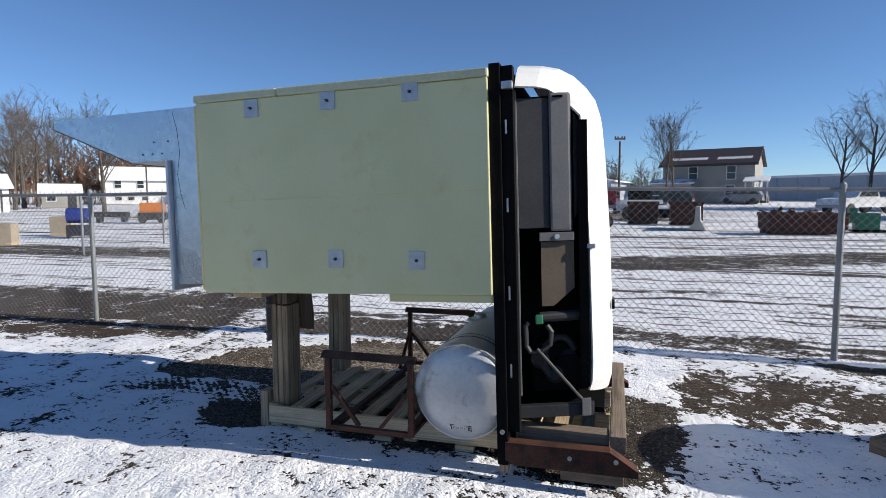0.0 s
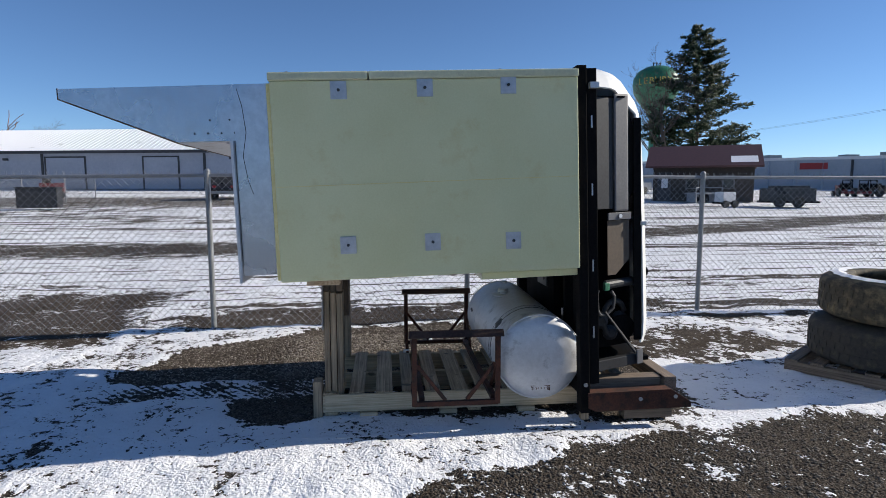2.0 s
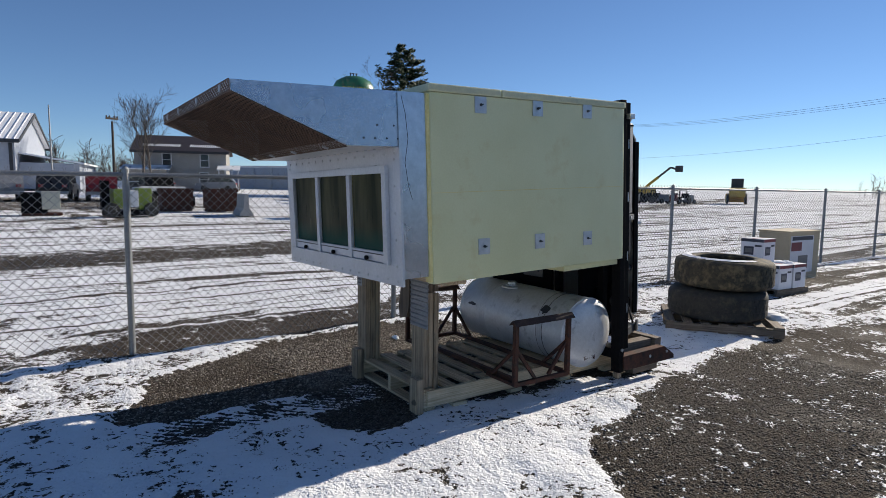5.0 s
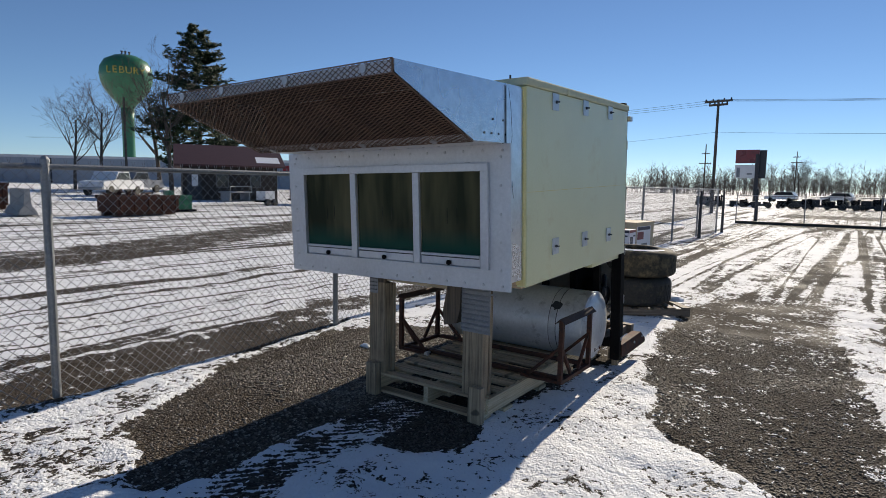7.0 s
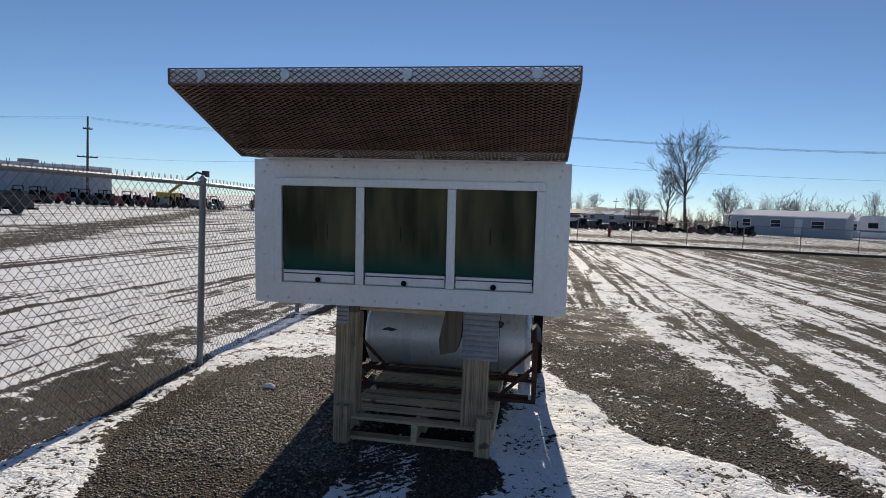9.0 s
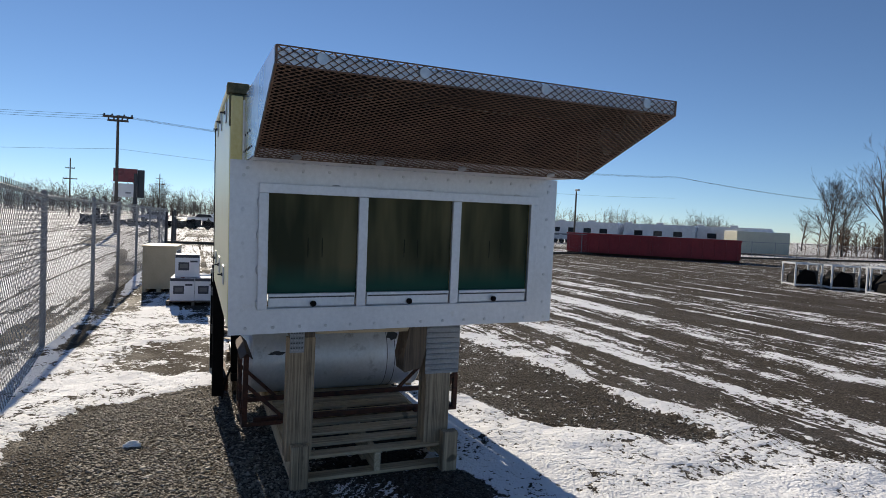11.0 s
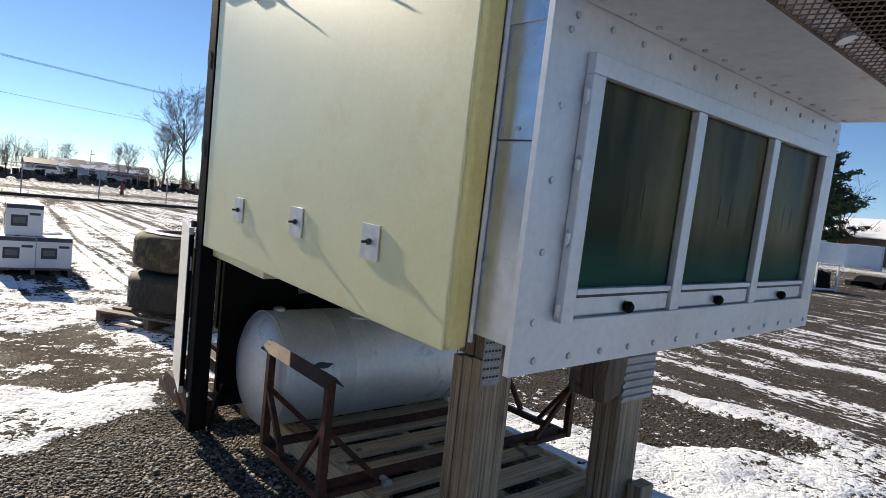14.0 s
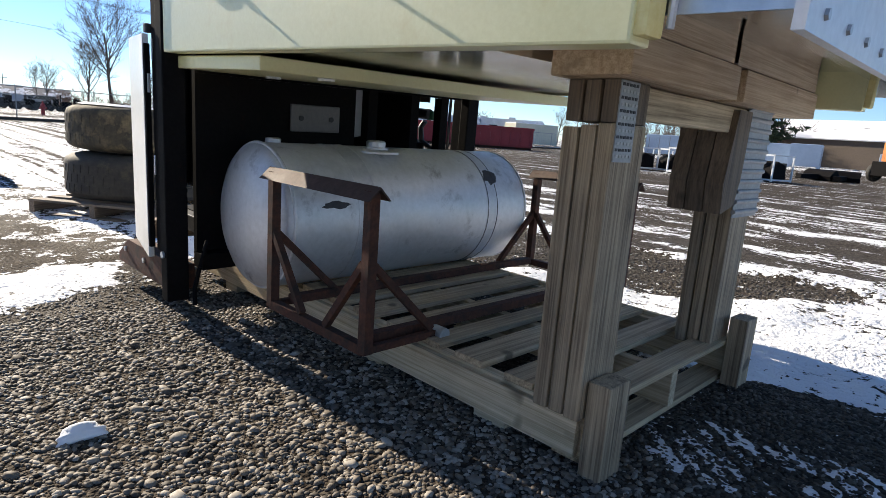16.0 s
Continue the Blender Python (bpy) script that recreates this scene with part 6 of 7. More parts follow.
def seg_mesh(segs, sides, thin=0.012):
    vs, fs = [], []
    for p0, p1, r0, r1, lv in segs:
        d = (p1 - p0).normalized()
        u = d.orthogonal().normalized()
        w = d.cross(u)
        b = len(vs)
        for p, r in ((p0, max(r0, thin)), (p1, max(r1, thin * 0.7))):
            for k in range(sides):
                a = 2 * math.pi * k / sides
                vs.append(tuple(p + (u * math.cos(a) + w * math.sin(a)) * r))
        for k in range(sides):
            fs.append((b + k, b + (k + 1) % sides, b + sides + (k + 1) % sides, b + sides + k))
    return vs, fs


def bare_tree(seed, height, spread, x, y, label, twig=BARK, thin=0.012, levels=4, density=4, trunk=0.02):
    rng = random.Random(seed)
    r = thing("bare_tree", label, "tree", (x, y, -0.05), 0)
    segs = grow(rng, height, spread, height * trunk, levels=levels, density=density)
    top = max(s[1].z for s in segs)
    k = height / top
    segs = [(a * k, b * k, c, d, l) for a, b, c, d, l in segs]
    vs, fs = seg_mesh([s for s in segs if s[4] <= 1], 6, 0.03)
    raw("trunk", vs, fs, BARK, r, "grey bark trunk and limbs")
    vs, fs = seg_mesh([s for s in segs if s[4] > 1], 3, thin)
    raw("crown", vs, fs, twig, r, "leafless twigs")
    return r


def far_tree(src, x, y, size, turn):
    return copy_thing(src, pose(x, y, float(rise(y)) - 0.05, 0, 0, turn) @ Matrix.Diagonal((size, size, size, 1)))


T1 = bare_tree(3, 11.6, 0.75, 5.2, 71.8, "tall leafless tree with fine upright twigs beside a house", thin=0.009, density=8, trunk=0.013)
T2 = bare_tree(8, 14.4, 1.0, 26.3, 57.2, "leafless spreading tree by the water tower", thin=0.010, density=9, trunk=0.017)
T3 = bare_tree(21, 18.0, 0.95, 90.9, -20.5, "large leafless tree with a dense crown across the road", thin=0.017, density=15, trunk=0.015)
T4 = bare_tree(34, 14.5, 1.15, -71, 55.5, "wide leafless oak by the white houses", thin=0.018, density=10, trunk=0.02)


def place(src, x, y, size, turn, label):
    t = far_tree(src, x, y, size, turn)
    t["label"] = label
    return t


for src, x, y, s, t in ((T4, -43.5, 41.3, 0.74, 40), (T4, -78, 63, 1.15, 150), (T4, -64, 49, 0.85, 230), (T4, -84, 70, 1.15, 300), (T4, -92, 92, 1.2, 20), (T2, 19.2, 61.2, 0.70, 80), (T2, 21.1, 60.3, 0.80, 200), (T1, 6.1, 72.6, 0.96, 120),
                        (T2, 28.4, 63.2, 1.0, 300), (T1, -58, 104, 0.95, 10), (T3, 39, -61.5, 0.58, 40), (T2, 36.8, -68.2, 1.0, 210), (T1, 43, -70, 0.85, 100), (T2, 28.5, -76, 0.95, 300), (T1, 31, -82, 0.85, 60), (T2, 20.5, -77, 0.85, 140),
                        (T3, 92.4, -17.8, 0.62, 100), (T3, 118, -18.0, 0.48, 200), (T1, 113, -15.8, 0.62, 30), (T3, 109.5, -32.0, 0.52, 10), (T1, 118, -62, 0.8, 0), (T2, 118, -70, 0.6, 90), (T3, 125, -78, 0.50, 30), (T1, 112, -52, 0.55, 70), (T3, 172, -14.6, 0.52, 50), (T3, 132, -52, 0.45, 10), (T1, 128, -90, 0.6, 200), (T2, 70, -100, 0.6, 10), (T1, 60, -95, 0.7, 50), (T3, 88.9, -26.2, 0.35, 130), (T3, 190, 16, 0.68, 20)):
    place(src, x, y, s, t, "leafless tree in the distance, grey-brown twigs")


def thicket(name, label, x0, y0, x1, y1, h, n, mat, seed, w=6.0, thin=0.006):
    """A far belt of bare woods, one mesh of many upright branching stems."""
    rng = random.Random(seed)
    segs = []
    for k in range(n):
        f = rng.random()
        b = Vector((x0 + (x1 - x0) * f + rng.uniform(-w, w) * 0.5, y0 + (y1 - y0) * f + rng.uniform(-w, w) * 0.5, float(rise(y0)) - 0.2))
        hh = h * rng.uniform(0.5, 1.05) * (0.75 + 0.25 * math.sin(f * 23 + seed))
        p, r = b, 0.012 * hh
        d = Vector((rng.uniform(-0.1, 0.1), rng.uniform(-0.1, 0.1), 1))
        for i in range(5):
            q = p + (d + Vector((rng.uniform(-0.2, 0.2), rng.uniform(-0.2, 0.2), 0))).normalized() * hh / 5
            segs.append((p, q, r, r * 0.75, 0))
            if i >= 1:
                for _ in range(5):
                    s = p.lerp(q, rng.random())
                    e = Vector((rng.uniform(-1, 1), rng.uniform(-1, 1), rng.uniform(0.2, 1.1))).normalized()
                    m = s + e * hh * rng.uniform(0.08, 0.22)
                    segs.append((s, m, r * 0.4, r * 0.2, 2))
                    segs.append((m, m + (e + Vector((rng.uniform(-0.8, 0.8), rng.uniform(-0.8, 0.8), 0.3))).normalized() * hh * 0.1, r * 0.25, r * 0.1, 2))
            p, r = q, r * 0.75
    vs, fs = seg_mesh(segs, 3, h * thin)
    ob = raw(name, vs, fs, mat, None, label, "stuff")
    tagged(ob, label, "woods", kind="stuff")


thicket("far_woods", "far belt of bare brown woods on the horizon", 195, 62, 200, -9, 8.6, 700, HAZED_BARK, 5, 18, 0.0036)
thicket("far_woods", "far belt of bare grey woods behind the mobile homes", 165, -55, 150, -170, 10.0, 460, HAZED_BARK, 6, 14, 0.0036)
thicket("far_woods", "bare reddish thicket behind the containers", 46, -72, 20, -88, 5.8, 240, BARK_RED, 7, 6, 0.005)
thicket("far_woods", "bare brown woods behind the white houses", -110, 62, -66, 112, 13.5, 360, BARK_RED, 8, 14, 0.006)
thicket("far_woods", "bare scrub at the foot of the large tree", 87, -13, 89, -26, 3.4, 110, BARK_RED, 10, 4)
thicket("far_woods", "bare woods far behind the barn", -20, 150, 20, 160, 9.0, 150, BARK, 11, 10)


def pine(name, label, x, y, height, seed, width=0.30):
    rng = random.Random(seed)
    r = thing(name, label, "pine tree", (x, y, -0.05))
    vs, fs = seg_mesh([(Vector((0, 0, height * k / 8)), Vector((0.1 * math.sin(k), 0.1 * math.cos(k), height * (k + 1) / 8)), 0.24 * (1 - k / 8.5), 0.24 * (1 - (k + 1) / 8.5), 0) for k in range(8)], 8, 0.02)
    raw("trunk", vs, fs, BARK, r, "brown pine trunk")
    limbs, nv, nf = [], [], []
    z = height * 0.10
    while z < height * 0.985:
        f = z / height
        reach = height * width * min(1.0, (1 - f) * 1.7) ** 0.8 * (0.75 + 0.25 * min(1.0, f * 4)) * rng.uniform(0.6, 1.1) + 0.3
        n = 7 if f < 0.9 else 5
        for k in range(n):
            if rng.random() < 0.12:
                continue
            a = rng.uniform(0, 2 * math.pi)
            L = reach * rng.uniform(0.6, 1.15)
            p = Vector((0, 0, z))
            e = Vector((math.cos(a) * L, math.sin(a) * L, L * rng.uniform(0.05, 0.30)))
            mid = p + e * 0.5 + Vector((0, 0, -0.06 * L))
            limbs += [(p, mid, 0.05 * (1 - f) + 0.02, 0.03, 1), (mid, p + e, 0.03, 0.01, 1)]
            clumps = int(8 + L * 9)
            for c in range(clumps):
                t = rng.uniform(0.30, 1.0)
                q = (p.lerp(mid, t * 2) if t < 0.5 else mid.lerp(p + e, t * 2 - 1)) + Vector((rng.gauss(0, 0.20), rng.gauss(0, 0.20), rng.gauss(0.05, 0.10))) * (0.4 + 0.2 * L)
                s = rng.uniform(0.22, 0.46)
                for _ in range(5):
                    dv = Vector((rng.uniform(-1, 1), rng.uniform(-1, 1), rng.uniform(-0.3, 0.9))).normalized()
                    sd = dv.orthogonal().normalized() * s * 0.24
                    b = len(nv)
                    nv += [tuple(q - sd), tuple(q + sd), tuple(q + dv * s)]
                    nf.append((b, b + 1, b + 2))
        z += height * 0.022 * rng.uniform(0.7, 1.3)
    vs, fs = seg_mesh(limbs, 4, 0.012)
    raw("branchwork", vs, fs, BARK, r, "thin pine limbs", kind="stuff")
    raw("needles", nv, nf, NEEDLE, r, "dark green needle tufts")
    return r


pine("pine_tree", "tall uneven dark green pine behind the cabin", 30.0, 58.0, 17.0, 4, 0.31)
pine("pine_tree", "broad dark green pine behind the containers", 22.8, -74.6, 14.6, 9, 0.36)


# ---- vehicles, containers, machines ----
def wheel(parent, x, y, r, w):
    t = part("wheel", lathe(B(), [(r * 0.6, -w / 2), (r * 0.95, -w / 2), (r, -w / 4), (r, w / 4), (r * 0.95, w / 2), (r * 0.6, w / 2)], (x, y, r), 1, 18), RUBBER, parent, "black tyre")
    part("rim", lathe(B(), [(r * 0.58, -w / 2 + 0.01), (r * 0.5, -w / 2 - 0.01), (r * 0.5, w / 2 + 0.01), (r * 0.58, w / 2 - 0.01)], (x, y, r), 1, 12), GALV_DULL, t)


def car(x, y, turn, paint, label, style="suv"):
    r = thing("pickup_truck" if style == "pickup" else "car", label, "pickup" if style == "pickup" else "car", (x, y, -0.04), turn, "parked vehicles")
    if style == "pickup":
        prof = [(-2.7, 0.45), (2.65, 0.45), (2.72, 0.75), (2.6, 1.0), (1.25, 1.12), (0.75, 1.72), (-0.65, 1.76), (-0.85, 1.12), (-2.68, 1.10)]
        glass = [(0.68, 1.66), (1.10, 1.16), (-0.72, 1.16), (-0.60, 1.68)]
        L = 1.75
    else:
        prof = [(-2.2, 0.42), (2.2, 0.42), (2.28, 0.72), (2.15, 0.98), (1.1, 1.08), (0.5, 1.66), (-1.7, 1.68), (-2.15, 1.1), (-2.25, 0.8)]
        glass = [(0.45, 1.60), (0.95, 1.12), (-1.95, 1.12), (-1.62, 1.60)]
        L = 1.35
    part("body", extrude(B(), prof, 1, -0.88, 0.88), paint, r)
    part("side_glass", extrude(B(), glass, 1, -0.895, 0.895), PANE, r)
    part("bumper", box(prof[2][0] - 0.1, prof[2][0] + 0.08, -0.85, 0.85, 0.42, 0.62, 0.03), GALV_DULL, r)
    part("bumper", box(prof[0][0] - 0.08, prof[0][0] + 0.05, -0.85, 0.85, 0.42, 0.62, 0.03), GALV_DULL, r)
    for s in (-0.62, 0.62):
        part("tail_light", box(prof[0][0] - 0.09, prof[0][0] - 0.0, s - 0.12, s + 0.12, 0.85, 1.02), RED, r)
        part("headlight", box(prof[2][0] - 0.06, prof[2][0] + 0.03, s - 0.16, s + 0.16, 0.74, 0.90), ALU_WHITE, r)
    for xx in (-L, L):
        for yy in (-0.80, 0.80):
            wheel(r, xx, yy, 0.36, 0.24)
    return r


CARS = [(15.6, 46.5, 215, CAR_WHITE, "white pickup parked beyond the cabin", "pickup"), (20.2, 52.5, 205, CAR_GREY, "pale grey pickup standing behind the other", "pickup"),
    (13.4, 73.8, 160, CAR_GREY, "grey car by the house porch", "suv"), (3.2, 70.0, 170, CAR_WHITE, "white car before the house", "suv"), (5.6, 69.0, 165, CAR_DARK, "dark car before the house", "suv"),
    (-13.9, 45.4, 100, CAR_DARK, "black sport utility car by the tanks", "suv"), (-6.2, 45.6, 95, CAR_GREY, "grey sport utility car on the lot", "suv"), (-3.3, 46.3, 80, CAR_DARK, "dark car with snow on it", "suv"), (-0.9, 45.6, 85, CAR_RED, "dark red car on the lot", "suv")]
rng = random.Random(31)
for x, y, p in ((104, 12, CAR_WHITE), (108, 4.5, CAR_WHITE), (101, -3.5, CAR_WHITE), (96, -13.0, CAR_GREY)):
    CARS.append((x, y, 80, p, "pale car far off across the road", "suv"))
for x, y, t, p, lb, st in CARS:
    car(x, y, t, p, lb, st)


def container(x, y, turn, L, h, paint, label, doors):
    r = thing("container", label, "container", (x, y, -0.04), turn, "shipping containers")
    D = 2.44
    part("body", box(-L / 2, L / 2, -D / 2, D / 2, 0.15, h, 0.03), paint, r)
    part("roof_snow", box(-L / 2 + 0.05, L / 2 - 0.05, -D / 2 + 0.05, D / 2 - 0.05, h + 0.001, h + 0.04), SNOW, r)
    for xa in (-L / 2, L / 2 - 0.15):
        for ya in (-D / 2 - 0.02, D / 2 - 0.13):
            part("corner_post", box(xa - 0.005, xa + 0.155, ya, ya + 0.15, 0.0, h + 0.02), paint, r)
    m = int(L / (1.22 if doors else 0.28))
    for k in range(m):
        x0 = -L / 2 + 0.18 + k * (L - 0.36) / m
        wd = (L - 0.36) / m
        for s in (-1, 1):
            ya, yb = (-D / 2 - 0.03, -D / 2 + 0.0) if s < 0 else (D / 2, D / 2 + 0.03)
            if doors:
                pn = part("door_leaf", box(x0 + 0.04, x0 + wd - 0.04, ya, yb, 0.22, h - 0.12, 0.008), paint, r)
                part("lock_bar", box(x0 + wd * 0.78, x0 + wd * 0.84, ya - 0.02 if s < 0 else yb, ya if s < 0 else yb + 0.02, 0.25, h - 0.15), GALV_DULL, pn)
            else:
                part("rib", box(x0 + 0.04, x0 + wd - 0.06, ya, yb, 0.22, h - 0.12), paint, r)
    for k in range(2):
        ya = -D / 2 + 0.15 + k * (D / 2 - 0.15)
        pn = part("end_door", box(-L / 2 - 0.03, -L / 2, ya + 0.03, ya + D / 2 - 0.18, 0.2, h - 0.1), paint, r)
        part("lock_bar", box(-L / 2 - 0.05, -L / 2 - 0.031, ya + 0.4, ya + 0.46, 0.2, h - 0.1), GALV_DULL, pn)


container(24.4, -63.0, 2, 12.8, 2.35, CONT_BLUE, "long pale blue side-door container with snow on top", True)
container(15.6, -58.75, 100, 2.4, 2.1, CONT_BLUE, "small pale blue side-door container", True)
container(12.6, -57.2, 100, 2.6, 2.15, CONT_BLUE, "small pale blue side-door container", True)
container(41.0, -52.4, 72, 6.1, 2.5, CONT_BEIGE, "beige ribbed shipping container", False)


def dumpster(x, y, turn, L, W, h, paint, label, ribs=9, name="dumpster"):
    r = thing(name, label, "dumpster", (x, y, -0.04), turn, "roll-off dumpsters")
    t = 0.08
    for a in ((-L / 2, L / 2, -W / 2, -W / 2 + t), (-L / 2, L / 2, W / 2 - t, W / 2), (-L / 2, -L / 2 + t, -W / 2 + t, W / 2 - t), (L / 2 - t, L / 2, -W / 2 + t, W / 2 - t)):
        part("side", box(*a, 0.18, h, 0.01), paint, r)
    part("floor", box(-L / 2 + t, L / 2 - t, -W / 2 + t, W / 2 - t, 0.14, 0.22), paint, r)
    part("top_rail", box(-L / 2 - 0.04, L / 2 + 0.04, -W / 2 - 0.06, -W / 2 - 0.002, h - 0.12, h + 0.02, 0.01), paint, r)
    part("top_rail", box(-L / 2 - 0.04, L / 2 + 0.04, W / 2 + 0.002, W / 2 + 0.06, h - 0.12, h + 0.02, 0.01), paint, r)
    for k in range(ribs):
        x0 = -L / 2 + 0.1 + k * (L - 0.3) / (ribs - 1)
        for ya, yb in ((-W / 2 - 0.07, -W / 2 - 0.002), (W / 2 + 0.002, W / 2 + 0.07)):
            part("rib", box(x0, x0 + 0.1, ya, yb, 0.18, h - 0.13), paint, r)
    for yy in (-W / 2 + 0.25, W / 2 - 0.35):
        part("skid", box(-L / 2, L / 2, yy, yy + 0.1, 0.0, 0.139), RUST, r)
    return r


dumpster(29.2, -23.0, 222, 6.0, 2.3, 1.52, RED, "red ribbed roll-off dumpster")
dumpster(25.4, -26.9, 228, 6.0, 2.3, 1.5, RED, "red ribbed roll-off dumpster behind the other")
dumpster(6.7, 25.6, 6, 2.7, 1.3, 0.80, RUST, "low rusty steel trough full of scrap", 5, "scrap_trough")
for x, y in ((1.15, 31.9), (3.15, 31.3)):
    dumpster(x, y, 0, 1.45, 1.0, 1.12, RUST, "rusty dark steel scrap bin", 3, "scrap_bin")
rng = random.Random(12)
bm = B()
for k in range(46):
    p = Vector((5.5 + rng.uniform(0, 2.2), 26.0 - rng.uniform(0, 0.8), 0.75 + rng.uniform(0, 0.35)))
    bar(bm, p, p + Vector((rng.uniform(-0.5, 0.5), rng.uniform(-0.3, 0.3), rng.uniform(-0.1, 0.2))), 0.06, 0.06)
single("scrap_heap", bm, RUST, "heap of rusty scrap lengths in a trough", "scrap", kind="stuff")
bm = extrude(B(), [(-0.32, 0), (0.32, 0), (0.28, 0.12), (0.12, 0.35), (0.08, 0.98), (-0.08, 0.98), (-0.12, 0.35), (-0.28, 0.12)], 1, -1.2, 1.2)
ob = single("road_barrier", bm, CONCRETE, "weathered concrete road barrier", "barrier")
ob.matrix_world = pose(3.3, 27.9, 0.25, 0, 0, -8)


def machine(name, label, x, y, turn, paint, boxes, wheels=()):
    r = thing(name, label, "machine", (x, y, -0.04), turn)
    for k, (nm, b, mt) in enumerate(boxes):
        part(nm, box(*b, 0.02), mt or paint, r)
    for wx, wy, wr in wheels:
        wheel(r, wx, wy, wr, 0.2)
    return r


machine("compactor", "small green machine beside the scrap trough", 9.5, 27.2, -10, GREEN, [("hull", (-0.5, 0.3, -0.4, 0.4, 0.1, 0.75), None), ("chute", (-0.7, -0.45, -0.35, 0.35, 0.35, 0.95), None), ("base_frame", (-0.6, 0.5, -0.45, 0.45, 0, 0.099), BLACK)])
machine("implement", "lime green and black implement with a white crate", -1.4, 28.2, 5, LIME, [("hull", (-0.6, 0.0, -0.4, 0.4, 0.35, 1.15), None), ("hull", (0.35, 0.85, -0.4, 0.4, 0.3, 1.2), None), ("panel", (0.02, 0.33, -0.42, 0.3, 0.4, 1.1), SIDING_WHITE), ("base_frame", (-0.9, 1.0, -0.5, 0.5, 0.05, 0.299), BLACK), ("mast", (-1.0, -0.7, -0.2, 0.2, 0.3, 1.5), BLACK)], [(-0.7, -0.5, 0.3), (0.8, -0.5, 0.3)])
machine("skid_steer", "white and black skid loader with orange wheel hubs", 1.1, 36.4, 10, SIDING_WHITE, [("cab", (-0.5, 0.6, -0.6, 0.6, 0.6, 1.75), BLACK), ("arm", (-1.2, 1.2, -0.75, -0.6, 0.9, 1.15), None), ("engine_cover", (-1.2, -0.5, -0.55, 0.55, 0.5, 1.1), None), ("bucket", (1.2, 1.7, -0.8, 0.8, 0.1, 0.6), BLACK)], [(-0.7, -0.7, 0.4), (0.6, -0.7, 0.4)])
machine("generator_cart", "black and cream equipment crate on the lot", -4.4, 29.9, 0, BLACK, [("hull", (-0.7, 0.2, -0.4, 0.4, 0.1, 0.95), None), ("side_box", (0.0, 0.65, -0.45, 0.35, 0.25, 1.0), CONT_BEIGE), ("base_frame", (-0.7, 0.7, -0.5, 0.5, 0.0, 0.099), RUST)])
machine("covered_trailer", "small trailer under a black cover", 20.4, 30.4, -35, CAR_DARK, [("cover", (-1.4, 1.3, -0.7, 0.7, 0.35, 1.05), None), ("hood_cover", (-1.0, 1.0, -0.6, 0.6, 1.05, 1.2), None), ("base_frame", (-1.5, 1.5, -0.7, 0.7, 0.25, 0.349), BLACK)], [(-0.4, -0.75, 0.3), (0.5, -0.75, 0.3)])
machine("trailer_cart", "open flat cart before the cabin", 18.6, 36.0, 15, GALV_DULL, [("deck", (-1.1, 1.1, -0.5, 0.5, 0.55, 0.65), None), ("rail", (-1.1, 1.1, -0.5, -0.45, 0.95, 1.0), None), ("post", (-1.1, -1.05, -0.5, -0.45, 0.65, 0.949), None), ("post", (1.05, 1.1, -0.5, -0.45, 0.65, 0.949), None), ("leg", (-1.0, -0.9, -0.4, 0.4, 0.0, 0.549), None), ("leg", (0.9, 1.0, -0.4, 0.4, 0.0, 0.549), None)])
machine("generator_cart", "small white generator cart before the cabin", 16.7, 30.4, 10, SIDING_WHITE, [("hull", (-0.4, 0.4, -0.35, 0.35, 0.3, 0.85), None), ("base_frame", (-0.5, 0.5, -0.4, 0.4, 0.2, 0.299), BLACK)], [(-0.3, -0.4, 0.2), (0.3, -0.4, 0.2)])
machine("mower", "red mower beside a dark bin on the lot", -27.6, 48.0, 20, CAR_RED, [("hull", (-0.8, 0.8, -0.5, 0.5, 0.4, 1.2), None), ("seat", (-0.6, -0.1, -0.3, 0.3, 1.2, 1.5), BLACK)], [(-0.6, -0.55, 0.4), (0.6, -0.55, 0.3)])
machine("dark_bin", "dark grey bin on the lot", -19.95, 32.3, 15, DARK, [("hull", (-0.9, 0.9, -0.6, 0.6, 0.1, 1.1), None), ("lid", (-0.95, 0.95, -0.65, 0.65, 1.1, 1.18), None)])
machine("tan_crate", "tan crate on the far lot", -22.6, 19.3, 30, TAN_PLASTIC, [("hull", (-0.4, 0.4, -0.35, 0.35, 0.1, 0.8), None), ("foot", (-0.4, 0.4, -0.35, 0.35, 0.0, 0.099), WOOD_X)])
machine("tan_crate", "tan crate on the far lot", -20.3, 15.1, 30, TAN_PLASTIC, [("hull", (-0.35, 0.3, -0.3, 0.3, 0.1, 0.75), None), ("foot", (-0.35, 0.3, -0.3, 0.3, 0.0, 0.099), WOOD_X)])
machine("orange_machine", "orange and black machine by the containers", 1.5, -30.0, 60, ORANGE, [("hull", (-0.9, 0.9, -0.6, 0.6, 1.0, 1.9), None), ("chassis", (-1.3, 1.3, -0.7, 0.7, 0.3, 0.99), BLACK)], [(-0.9, -0.8, 0.45), (0.9, -0.8, 0.45), (-0.9, 0.8, 0.45), (0.9, 0.8, 0.45)])
machine("drum_stand", "low dark stand that carries the drum", -20.8, 18.5, 40, DARK, [("frame", (-0.45, 0.45, -0.3, 0.3, 0.08, 0.5), None), ("foot", (-0.45, -0.35, -0.3, 0.3, 0.0, 0.079), None), ("foot", (0.35, 0.45, -0.3, 0.3, 0.0, 0.079), None)])
